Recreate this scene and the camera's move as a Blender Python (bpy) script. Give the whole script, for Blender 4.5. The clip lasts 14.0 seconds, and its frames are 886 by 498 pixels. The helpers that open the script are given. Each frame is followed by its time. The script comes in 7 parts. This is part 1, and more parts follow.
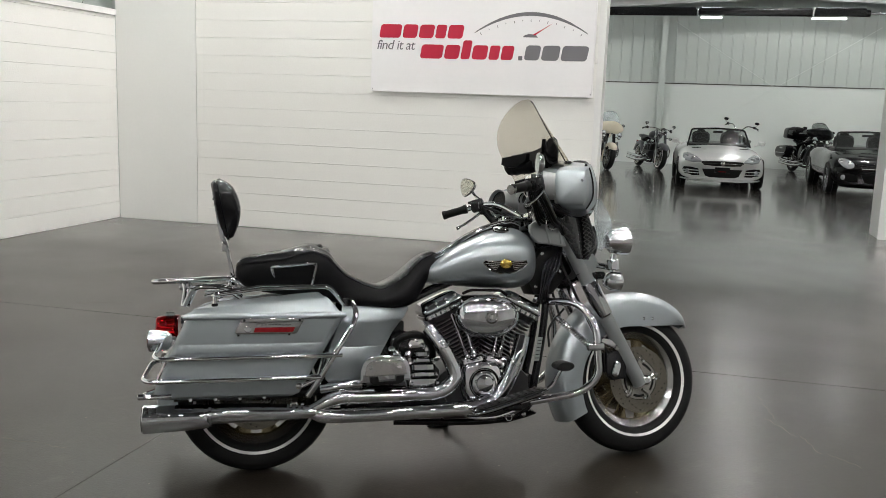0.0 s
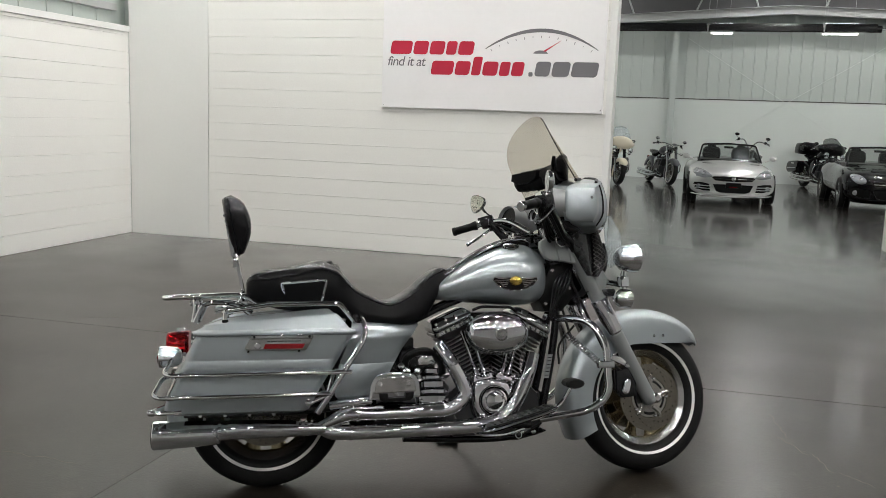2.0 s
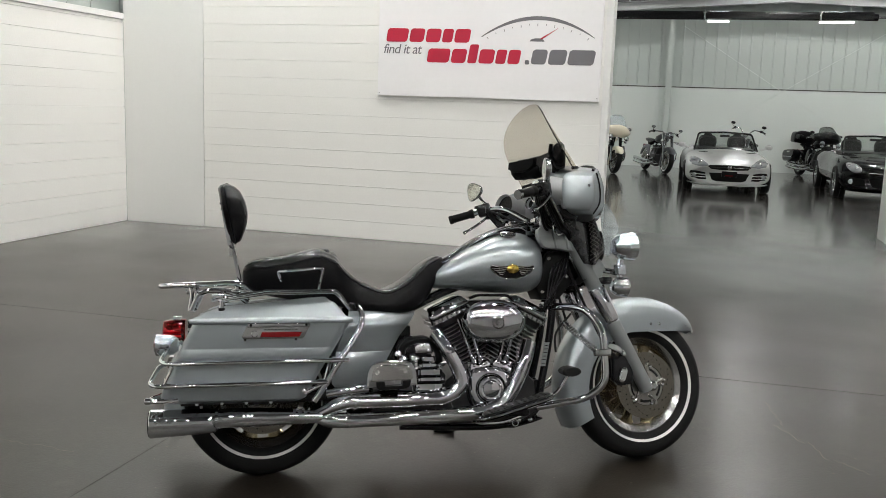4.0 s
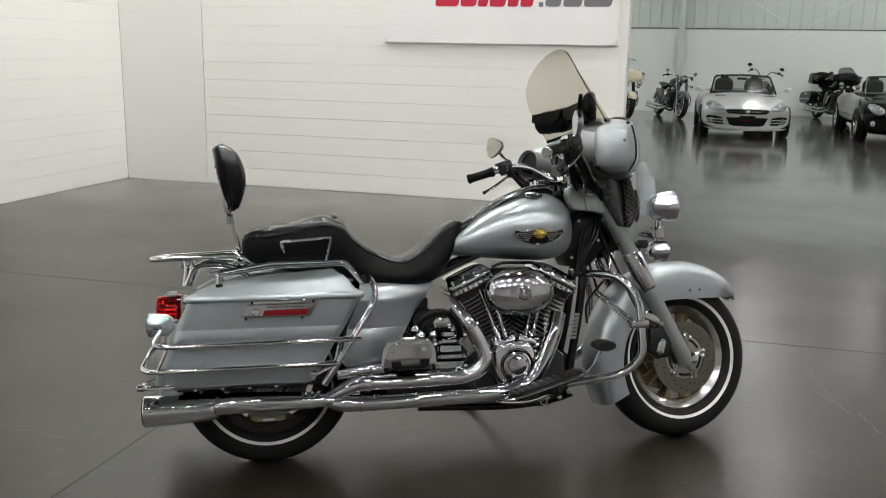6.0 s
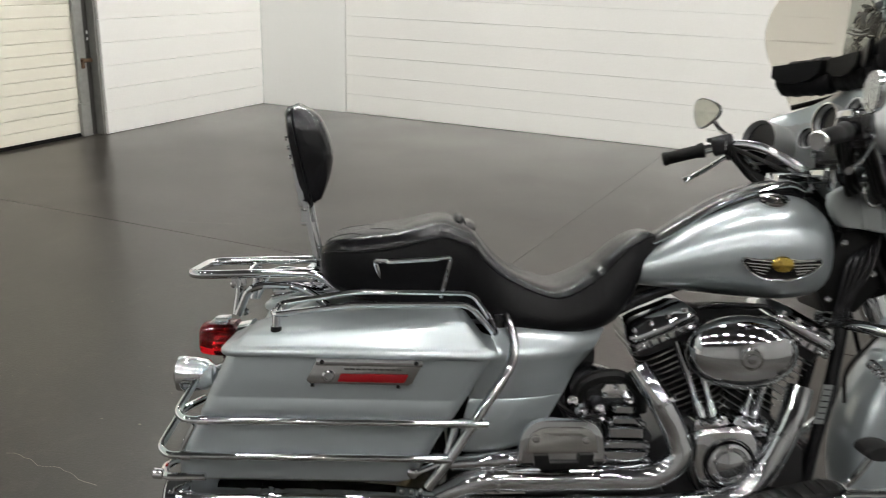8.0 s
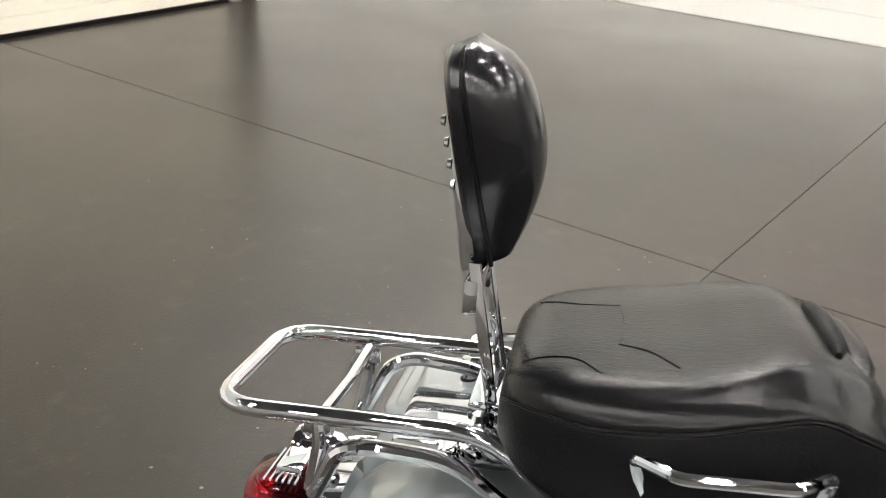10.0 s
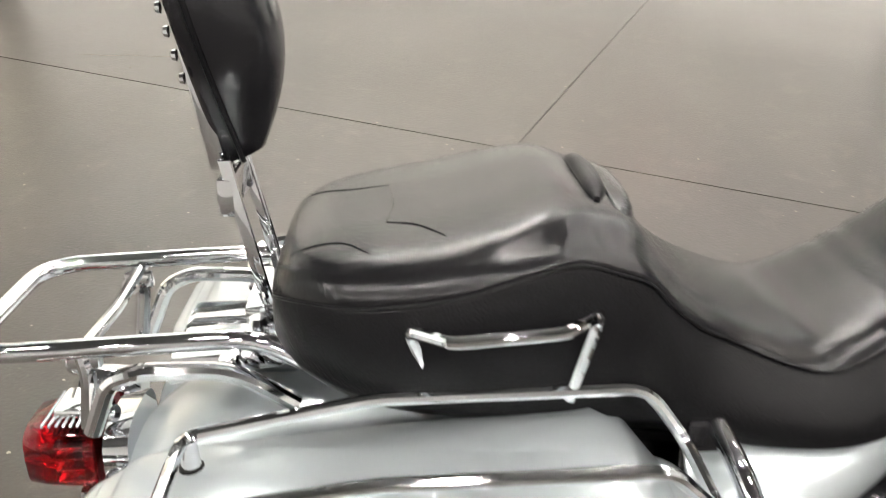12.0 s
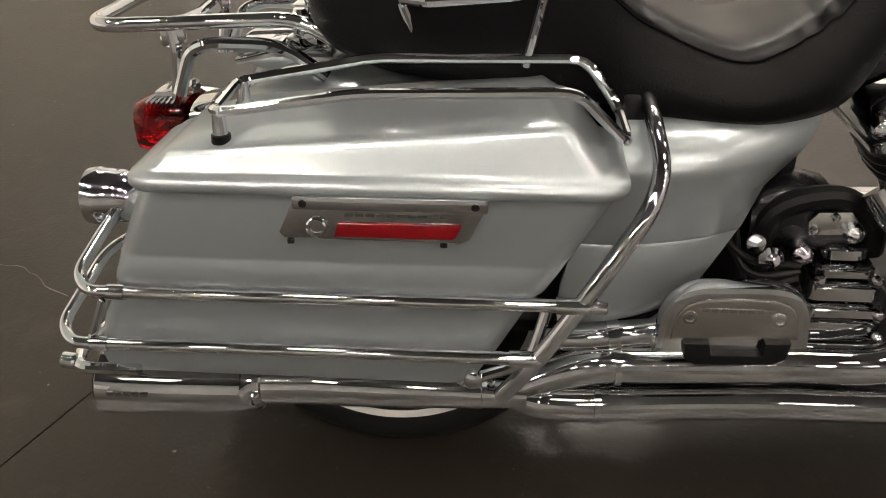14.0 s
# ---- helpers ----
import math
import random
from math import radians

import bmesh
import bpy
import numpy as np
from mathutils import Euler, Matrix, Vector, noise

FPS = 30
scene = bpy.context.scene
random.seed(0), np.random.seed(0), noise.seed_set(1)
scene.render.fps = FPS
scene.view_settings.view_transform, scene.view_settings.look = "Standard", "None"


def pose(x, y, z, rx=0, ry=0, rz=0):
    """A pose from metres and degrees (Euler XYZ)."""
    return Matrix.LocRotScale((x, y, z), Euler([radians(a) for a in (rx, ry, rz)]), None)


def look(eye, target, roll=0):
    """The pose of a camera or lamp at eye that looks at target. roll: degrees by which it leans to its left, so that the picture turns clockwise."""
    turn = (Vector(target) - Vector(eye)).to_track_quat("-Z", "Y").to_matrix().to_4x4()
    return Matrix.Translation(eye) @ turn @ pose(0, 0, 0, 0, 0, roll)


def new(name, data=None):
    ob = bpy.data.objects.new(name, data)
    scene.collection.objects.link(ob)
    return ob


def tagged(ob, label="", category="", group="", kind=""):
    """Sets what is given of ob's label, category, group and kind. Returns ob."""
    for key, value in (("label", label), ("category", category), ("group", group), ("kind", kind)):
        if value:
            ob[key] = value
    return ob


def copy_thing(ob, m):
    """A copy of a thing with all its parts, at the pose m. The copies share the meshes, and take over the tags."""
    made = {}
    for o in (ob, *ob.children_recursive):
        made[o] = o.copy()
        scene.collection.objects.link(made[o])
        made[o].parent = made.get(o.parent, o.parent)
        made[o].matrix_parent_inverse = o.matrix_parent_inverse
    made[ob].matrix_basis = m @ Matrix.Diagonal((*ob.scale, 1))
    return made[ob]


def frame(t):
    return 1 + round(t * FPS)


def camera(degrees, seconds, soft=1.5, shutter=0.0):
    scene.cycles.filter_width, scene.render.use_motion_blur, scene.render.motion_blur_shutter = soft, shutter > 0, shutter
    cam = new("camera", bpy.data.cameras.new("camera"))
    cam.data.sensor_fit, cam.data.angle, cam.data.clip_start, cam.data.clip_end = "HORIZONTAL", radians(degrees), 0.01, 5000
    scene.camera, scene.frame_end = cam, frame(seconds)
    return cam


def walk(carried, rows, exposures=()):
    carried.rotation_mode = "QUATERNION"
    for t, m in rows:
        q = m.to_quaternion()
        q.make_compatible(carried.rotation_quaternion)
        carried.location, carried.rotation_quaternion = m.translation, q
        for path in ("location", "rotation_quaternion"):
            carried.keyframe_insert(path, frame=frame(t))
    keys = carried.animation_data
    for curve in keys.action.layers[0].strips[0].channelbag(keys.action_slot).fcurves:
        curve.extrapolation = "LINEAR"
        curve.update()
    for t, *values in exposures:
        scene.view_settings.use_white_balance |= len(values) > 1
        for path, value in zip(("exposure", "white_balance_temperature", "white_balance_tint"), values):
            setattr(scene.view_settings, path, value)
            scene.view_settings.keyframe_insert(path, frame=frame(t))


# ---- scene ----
cam = camera(53.4, 14.0, soft=0.62, shutter=0.35)
PATH = [
    (0, (0.455, 0.548, 1.495), (0.284, 2.514, 1.169), 2.0),
    (0.5, (0.456, 0.548, 1.498), (0.275, 2.514, 1.183), 2.1),
    (1, (0.455, 0.551, 1.498), (0.272, 2.519, 1.193), 2.1),
    (1.5, (0.459, 0.545, 1.503), (0.27, 2.514, 1.206), 2.0),
    (2, (0.457, 0.546, 1.504), (0.261, 2.515, 1.21), 2.0),
    (2.5, (0.453, 0.546, 1.503), (0.254, 2.512, 1.198), 2.2),
    (5, (0.451, 0.565, 1.498), (0.272, 2.528, 1.156), 1.9),
    (5.5, (0.408, 0.657, 1.483), (0.216, 2.607, 1.084), 1.4),
    (6, (0.377, 0.89, 1.504), (0.178, 2.832, 1.069), 1.1),
    (6.5, (0.347, 1.127, 1.494), (0.181, 3.046, 0.954), 1.5),
    (7, (0.36, 1.455, 1.5), (0.049, 3.356, 0.962), 2.2),
    (7.5, (0.295, 1.747, 1.49), (-0.122, 3.625, 0.94), 2.8),
    (8, (0.175, 2.035, 1.498), (-0.344, 3.866, 0.882), 1.6),
    (8.5, (0.074, 2.349, 1.473), (-0.617, 4.107, 0.816), 1.1),
    (9, (-0.056, 2.643, 1.455), (-0.822, 4.34, 0.724), 2.0),
    (9.2, (-0.14, 2.772, 1.44), (-0.92, 4.46, 0.704), 2.5),
    (11.3, (-0.46, 3.412, 1.319), (-1.234, 4.828, 0.138), 0.7),
    (11.5, (-0.412, 3.378, 1.327), (-1.076, 4.891, 0.2), 0.7),
    (12, (-0.313, 3.223, 1.335), (-0.722, 4.866, 0.27), 0.3),
    (12.5, (-0.262, 3.112, 1.321), (-0.605, 4.738, 0.208), 0.3),
    (13, (-0.202, 3.045, 1.267), (-0.666, 4.48, -0.048), -0.4),
    (13.5, (-0.101, 2.963, 1.261), (-0.727, 4.36, -0.026), -2.5),
    (14, (-0.053, 2.911, 1.277), (-0.675, 4.341, 0.025), -2.4),
]
EXPOSURES = [(0, -0.08, 6450, 10), (1, -0.19, 6450, 10), (2, -0.17, 6450, 10), (5, -0.07, 6450, 10), (5.5, -0.06, 6450, 10), (7, 0.05, 6450, 10), (8, 0.18, 6500, 10), (8.5, 0.28, 6550, 11), (9.2, 0.36, 6600, 11), (10.3, 1.1, 6800, 13), (11.3, 1.77, 6850, 14), (11.7, 1.72, 6850, 14),
             (12.1, 1.42, 6800, 13), (12.5, 0.66, 6950, 14), (13, 0.24, 7000, 14), (13.5, 0.12, 7350, 15), (14, 0.24, 7400, 15)]
walk(cam, [(t, look(eye, target, roll)) for t, eye, target, roll in PATH], EXPOSURES)

# ---- light ----
LAMP = 195.0        # glow of the ceiling lights' diffusers
world = bpy.data.worlds.new("world")
world.use_nodes = True
world.node_tree.nodes["Background"].inputs[0].default_value = (0.55, 0.6, 0.65, 1)
world.node_tree.nodes["Background"].inputs[1].default_value = 0.15
scene.world = world

# frames of reference: the room (u along the back wall, v beyond it) and the motorcycle (x ahead, y to its left)
ROOM = pose(-4.361, 10.771, 0, 0, 0, -9.9)
BIKE = pose(-0.563, 3.857, 0, 0, 0, 17) @ pose(0, 0, 0, -11, 0, 0)

# ---- materials ----
def mat(name, color, rough=0.5, metal=0.0, grain=0.0, scale=40.0, bump=0.0, coat=0.0, spec=0.5, rvar=0.0, big=0.0, bigscale=1.5, stretch=None):
    """A surface with fine and coarse variation of tone, gloss and relief."""
    m = bpy.data.materials.new(name)
    m.use_nodes = True
    nt = m.node_tree
    b = nt.nodes["Principled BSDF"]
    b.inputs["Base Color"].default_value = (*color, 1)
    b.inputs["Roughness"].default_value = rough
    b.inputs["Metallic"].default_value = metal
    b.inputs["Specular IOR Level"].default_value = spec
    if coat:
        b.inputs["Coat Weight"].default_value = coat
        b.inputs["Coat Roughness"].default_value = 0.05
    if grain or bump or rvar or big:
        co = nt.nodes.new("ShaderNodeTexCoord")
        mp = nt.nodes.new("ShaderNodeMapping")
        nt.links.new(co.outputs["Object"], mp.inputs[0])
        if stretch:
            mp.inputs["Scale"].default_value = stretch
        fine = nt.nodes.new("ShaderNodeTexNoise")
        fine.inputs["Scale"].default_value = scale
        fine.inputs["Detail"].default_value = 6
        nt.links.new(mp.outputs[0], fine.inputs["Vector"])
        coarse = nt.nodes.new("ShaderNodeTexNoise")
        coarse.inputs["Scale"].default_value = bigscale
        coarse.inputs["Detail"].default_value = 4
        nt.links.new(mp.outputs[0], coarse.inputs["Vector"])
        if grain or big:
            mix = nt.nodes.new("ShaderNodeMath")
            mix.operation = "MULTIPLY_ADD"
            nt.links.new(fine.outputs[0], mix.inputs[0])
            mix.inputs[1].default_value = 2 * grain
            mix.inputs[2].default_value = 1 - grain - big
            mx2 = nt.nodes.new("ShaderNodeMath")
            mx2.operation = "MULTIPLY_ADD"
            nt.links.new(coarse.outputs[0], mx2.inputs[0])
            mx2.inputs[1].default_value = 2 * big
            nt.links.new(mix.outputs[0], mx2.inputs[2])
            hs = nt.nodes.new("ShaderNodeMix")
            hs.data_type, hs.blend_type = "RGBA", "MULTIPLY"
            hs.inputs["Factor"].default_value = 1
            hs.inputs["A"].default_value = (*color, 1)
            nt.links.new(mx2.outputs[0], hs.inputs["B"])
            nt.links.new(hs.outputs["Result"], b.inputs["Base Color"])
        if rvar:
            rr = nt.nodes.new("ShaderNodeMapRange")
            rr.inputs["From Min"].default_value, rr.inputs["From Max"].default_value = 0.3, 0.7
            rr.inputs["To Min"].default_value, rr.inputs["To Max"].default_value = max(0.02, rough - rvar), rough + rvar
            nt.links.new(coarse.outputs[0], rr.inputs["Value"])
            nt.links.new(rr.outputs[0], b.inputs["Roughness"])
        if bump:
            bp = nt.nodes.new("ShaderNodeBump")
            bp.inputs["Strength"].default_value = min(1.0, bump * 10)
            bp.inputs["Distance"].default_value = 0.004
            nt.links.new(fine.outputs[0], bp.inputs["Height"])
            nt.links.new(bp.outputs[0], b.inputs["Normal"])
    return m


def glassy(name, color, rough=0.02, ior=1.45):
    m = mat(name, color, rough)
    b = m.node_tree.nodes["Principled BSDF"]
    b.inputs["Transmission Weight"].default_value = 1.0
    b.inputs["IOR"].default_value = ior
    return m


def sheet(name, color, haze):
    """A thin tinted sheet of plastic: mostly see-through, with a gloss on it."""
    m = bpy.data.materials.new(name)
    m.use_nodes = True
    nt = m.node_tree
    b, out = nt.nodes["Principled BSDF"], nt.nodes["Material Output"]
    b.inputs["Base Color"].default_value = (*color, 1)
    b.inputs["Roughness"].default_value = 0.08
    tr = nt.nodes.new("ShaderNodeBsdfTransparent")
    tr.inputs[0].default_value = (*[c ** 0.5 for c in color], 1)
    mx = nt.nodes.new("ShaderNodeMixShader")
    mx.inputs[0].default_value = haze
    nt.links.new(tr.outputs[0], mx.inputs[1])
    nt.links.new(b.outputs[0], mx.inputs[2])
    nt.links.new(mx.outputs[0], out.inputs[0])
    return m


def glow(name, color, strength):
    m = mat(name, (0.8, 0.8, 0.8), 0.4)
    b = m.node_tree.nodes["Principled BSDF"]
    b.inputs["Emission Color"].default_value = (*color, 1)
    b.inputs["Emission Strength"].default_value = strength
    return m


CHROME = mat("chrome", (0.70, 0.712, 0.73), 0.05, 1.0, rvar=0.025, bigscale=9)
CHROME_DULL = mat("brushed_steel", (0.56, 0.56, 0.56), 0.17, 1.0, grain=0.06, scale=90, rvar=0.05)
PAINT = mat("silver_paint", (0.325, 0.36, 0.373), 0.31, 0.64, grain=0.07, scale=900, coat=0.8, big=0.03, bigscale=3)
PAINT_DULL = mat("silver_inner_plastic", (0.27, 0.28, 0.28), 0.4, 0.3, grain=0.06, scale=400)
FORKGREY = mat("grey_powder_coat", (0.24, 0.255, 0.255), 0.38, 0.5, grain=0.05, scale=300)
LEATHER = mat("black_leather", (0.0035, 0.0035, 0.004), 0.22, 0, grain=0.2, scale=260, bump=0.012, spec=0.175, rvar=0.03, bigscale=5)
PADLEATHER = mat("glossy_black_leather", (0.006, 0.006, 0.007), 0.2, 0, grain=0.2, scale=200, bump=0.006, spec=0.4, rvar=0.07, bigscale=12)
# soft black trim; also the seat's sides, dulled to look like shaded leather
MATTE_BLACK = mat("vinyl_and_shaded_leather", (0.0035, 0.0035, 0.004), 0.42, 0, grain=0.2, scale=350, bump=0.02, rvar=0.06, spec=0.10)
RUBBER = mat("tyre_rubber", (0.009, 0.009, 0.009), 0.6, 0, spec=0.18, grain=0.25, scale=120, bump=0.02)
BLACK = mat("black_enamel", (0.006, 0.006, 0.007), 0.25, 0, grain=0.2, scale=80, coat=0.15, spec=0.35)
BLACK_PLASTIC = mat("black_plastic", (0.005, 0.005, 0.005), 0.45, 0, spec=0.14, grain=0.2, scale=200)
WHITEWALL = mat("whitewall", (0.7, 0.69, 0.66), 0.55, 0, grain=0.06, scale=60)
GOLD_RIM = mat("champagne_alloy", (0.30, 0.25, 0.155), 0.24, 0.92, grain=0.08, scale=60)
ALLOY = mat("polished_alloy", (0.66, 0.66, 0.65), 0.2, 1.0, grain=0.05, scale=70, rvar=0.05)
DISC = mat("disc_steel", (0.20, 0.185, 0.155), 0.26, 0.95, grain=0.08, scale=120)
CARRIER = mat("carrier_alloy", (0.36, 0.35, 0.33), 0.26, 1.0, grain=0.08, scale=70)
FIN = mat("fin_black", (0.010, 0.010, 0.011), 0.45, 0.1, grain=0.2, scale=100)
FIN_EDGE = mat("machined_fin_edge", (0.34, 0.34, 0.34), 0.3, 1.0)
GOLD = mat("gold_badge", (0.6, 0.42, 0.10), 0.25, 1.0, grain=0.1, scale=120)
REDLENS = mat("red_lens", (0.14, 0.002, 0.004), 0.06, 0, coat=1.0, grain=0.25, scale=160)
REDGLASS = glassy("clear_red_lens", (0.60, 0.006, 0.012), 0.03)
REDREF = mat("red_reflector", (0.17, 0.004, 0.007), 0.15, 0, grain=0.25, scale=500)
SMOKELENS = mat("lens_silver", (0.5, 0.53, 0.56), 0.15, 0.5, coat=1)
MIRROR = mat("mirror_glass", (0.85, 0.87, 0.86), 0.02, 1.0)
SMOKED = mat("smoked_panel", (0.035, 0.037, 0.038), 0.16, 0.4, grain=0.1, scale=60, coat=0.6)
SHIELD = sheet("smoked_windshield", (0.80, 0.765, 0.69), 0.12)
DEFLECT = sheet("clear_deflector", (0.75, 0.8, 0.82), 0.2)
CARGLASS = sheet("car_glass", (0.30, 0.32, 0.31), 0.07)

SIGNWHITE = mat("sign_board", (0.85, 0.84, 0.84), 0.4, 0, grain=0.02, scale=20, big=0.02)
SIGNRED = mat("sign_red", (0.50, 0.012, 0.045), 0.45)
SIGNGREY = mat("sign_grey", (0.17, 0.165, 0.175), 0.45)
BLOCK = mat("painted_block", (0.825, 0.82, 0.785), 0.55, 0, grain=0.03, scale=60, bump=0.035, big=0.03, bigscale=0.8)
MORTAR = mat("painted_joint", (0.76, 0.755, 0.73), 0.7, 0, grain=0.06, scale=50)
PLASTER = mat("painted_board", (0.76, 0.765, 0.74), 0.5, 0, grain=0.02, scale=30, bump=0.01, big=0.03, bigscale=0.6)
DIMWALL = mat("unseen_dim_wall", (0.30, 0.30, 0.294), 0.6, 0, grain=0.03, scale=30, big=0.05)
TRIM = mat("white_trim", (0.80, 0.80, 0.78), 0.45, 0, grain=0.03, scale=30)
LINING = mat("smooth_lining", (0.70, 0.75, 0.72), 0.45, 0, grain=0.02, scale=20, big=0.03, bigscale=0.6)
METALWALL = mat("white_steel_cladding", (0.50, 0.55, 0.525), 0.45, 0.0, grain=0.03, scale=20, big=0.04, bigscale=0.5)
DOORPANEL = mat("cream_door_panel", (0.78, 0.75, 0.64), 0.45, 0, grain=0.03, scale=30, bump=0.01, big=0.03)
DARKMETAL = mat("dark_track_steel", (0.07, 0.067, 0.062), 0.45, 0.4, grain=0.2, scale=30)
GALVANISED = mat("galvanised_steel", (0.30, 0.30, 0.285), 0.5, 0.5, grain=0.2, scale=25, big=0.2, bigscale=3)
JAMBGREY = mat("scuffed_grey_paint", (0.17, 0.17, 0.155), 0.5, 0.1, grain=0.2, scale=25, big=0.15, bigscale=4)
RUST = mat("rusty_steel", (0.14, 0.085, 0.05), 0.7, 0.3, grain=0.4, scale=60)
DARKROOF = mat("dark_roof_and_void", (0.05, 0.05, 0.052), 0.6, 0, grain=0.1, scale=5, big=0.1)
ROOFGREY = mat("roof_sheet", (0.20, 0.21, 0.215), 0.55, 0, grain=0.05, scale=5, big=0.06)
STEELBEAM = mat("painted_beam", (0.45, 0.46, 0.46), 0.5, 0, grain=0.05, scale=10)
RAFTER = mat("rafter_paint", (0.36, 0.37, 0.365), 0.5, 0, grain=0.05, scale=10)
SCUFF = mat("pale_scuff", (0.16, 0.145, 0.12), 0.7, 0, grain=0.2, scale=300)
JOINTDARK = mat("joint_filler", (0.02, 0.018, 0.016), 0.8)
DIFFUSER = glow("lamp_diffuser", (1.0, 0.98, 0.945), LAMP)
HOUSING = mat("lamp_housing", (0.75, 0.75, 0.75), 0.5)


def floor_material():
    """Sealed dark concrete: cloudy, blotched, with fine scuffs and an uneven polish."""
    m = mat("sealed_concrete", (0.1, 0.1, 0.1), 0.3)
    nt = m.node_tree
    b = nt.nodes["Principled BSDF"]
    co = nt.nodes.new("ShaderNodeTexCoord")

    def noise_tex(scale, detail, rough=0.6, dist=0.0):
        n = nt.nodes.new("ShaderNodeTexNoise")
        n.inputs["Scale"].default_value, n.inputs["Detail"].default_value = scale, detail
        n.inputs["Roughness"].default_value, n.inputs["Distortion"].default_value = rough, dist
        nt.links.new(co.outputs["Object"], n.inputs["Vector"])
        return n

    clouds, fine, scuff = noise_tex(0.9, 5, 0.6, 0.9), noise_tex(14, 3), noise_tex(1.3, 1, 0.4, 0.0)
    ramp = nt.nodes.new("ShaderNodeValToRGB")
    ramp.color_ramp.elements[0].position, ramp.color_ramp.elements[1].position = 0.15, 0.85
    ramp.color_ramp.interpolation = "B_SPLINE"
    ramp.color_ramp.elements[0].color = (0.0060, 0.0049, 0.0037, 1)
    ramp.color_ramp.elements[1].color = (0.031, 0.0256, 0.0196, 1)
    nt.links.new(clouds.outputs[0], ramp.inputs[0])
    mx = nt.nodes.new("ShaderNodeMix")
    mx.data_type, mx.blend_type = "RGBA", "OVERLAY"
    mx.inputs["Factor"].default_value = 0.14
    nt.links.new(ramp.outputs[0], mx.inputs["A"])
    nt.links.new(fine.outputs[0], mx.inputs["B"])
    # pale patches where the sealer has worn thin
    worn = noise_tex(7, 8, 0.68, 0.4)
    thin = nt.nodes.new("ShaderNodeMapRange")
    thin.inputs["From Min"].default_value, thin.inputs["From Max"].default_value = 0.55, 0.78
    thin.inputs["To Min"].default_value, thin.inputs["To Max"].default_value = 0.0, 0.28
    nt.links.new(worn.outputs[0], thin.inputs["Value"])
    pale = nt.nodes.new("ShaderNodeMix")
    pale.data_type = "RGBA"
    nt.links.new(thin.outputs[0], pale.inputs["Factor"])
    nt.links.new(mx.outputs["Result"], pale.inputs["A"])
    pale.inputs["B"].default_value = (0.095, 0.082, 0.064, 1)
    # grit showing through as fine pale specks
    specks = noise_tex(55, 4, 0.7)
    show = nt.nodes.new("ShaderNodeMapRange")
    show.inputs["From Min"].default_value, show.inputs["From Max"].default_value = 0.62, 0.76
    show.inputs["To Min"].default_value, show.inputs["To Max"].default_value = 0.0, 0.40
    nt.links.new(specks.outputs[0], show.inputs["Value"])
    gritty = nt.nodes.new("ShaderNodeMix")
    gritty.data_type = "RGBA"
    nt.links.new(show.outputs[0], gritty.inputs["Factor"])
    nt.links.new(pale.outputs["Result"], gritty.inputs["A"])
    gritty.inputs["B"].default_value = (0.10, 0.088, 0.07, 1)
    nt.links.new(gritty.outputs["Result"], b.inputs["Base Color"])
    rr = nt.nodes.new("ShaderNodeMapRange")
    rr.inputs["From Min"].default_value, rr.inputs["From Max"].default_value = 0.1, 0.9
    rr.inputs["To Min"].default_value, rr.inputs["To Max"].default_value = 0.29, 0.39
    nt.links.new(scuff.outputs[0], rr.inputs["Value"])
    nt.links.new(rr.outputs[0], b.inputs["Roughness"])
    b.inputs["Specular IOR Level"].default_value = 0.34
    # the sealer: trodden dull in the showroom, still polished in the hall beyond
    axes = nt.nodes.new("ShaderNodeSeparateXYZ")
    nt.links.new(co.outputs["Object"], axes.inputs[0])
    wander = nt.nodes.new("ShaderNodeMath")
    wander.operation = "MULTIPLY_ADD"
    nt.links.new(clouds.outputs[0], wander.inputs[0])
    wander.inputs[1].default_value = 2.5
    nt.links.new(axes.outputs["Y"], wander.inputs[2])
    for socket, worn_value, fresh_value in (("Coat Weight", 0.20, 0.95), ("Coat Roughness", 0.20, 0.11)):
        seal = nt.nodes.new("ShaderNodeMapRange")
        seal.interpolation_type = "SMOOTHSTEP"
        seal.inputs["From Min"].default_value, seal.inputs["From Max"].default_value = -2.2, 1.6
        seal.inputs["To Min"].default_value, seal.inputs["To Max"].default_value = worn_value, fresh_value
        nt.links.new(wander.outputs[0], seal.inputs["Value"])
        nt.links.new(seal.outputs[0], b.inputs[socket])
    # the trowelled surface
    grit = noise_tex(105, 3)
    rise = nt.nodes.new("ShaderNodeBump")
    rise.inputs["Strength"].default_value, rise.inputs["Distance"].default_value = 0.60, 0.0011
    nt.links.new(grit.outputs[0], rise.inputs["Height"])
    nt.links.new(rise.outputs[0], b.inputs["Normal"])
    return m


CONCRETE = floor_material()

# ---- mesh tools ----
def link(name, bm, material, parent=None, label="", m=None, sharp=0.6):
    """Makes a bmesh one object, smooth but for its sharp edges."""
    bmesh.ops.recalc_face_normals(bm, faces=bm.faces)
    for f in bm.faces:
        f.smooth = True
    for e in bm.edges:
        if len(e.link_faces) == 2 and e.calc_face_angle(0) > sharp:
            e.smooth = False
    me = bpy.data.meshes.new(name)
    bm.to_mesh(me)
    bm.free()
    for one in material if isinstance(material, (list, tuple)) else (material,):
        me.materials.append(one)
    ob = new(name, me)
    if parent is not None:
        ob.parent = parent
    if m is not None:
        ob.matrix_basis = m
    if label:
        ob["label"] = label
    return ob


def part(name, bm, material, parent, label="", m=None, sharp=0.6):
    return link(name, bm, material, parent, label, m, sharp)


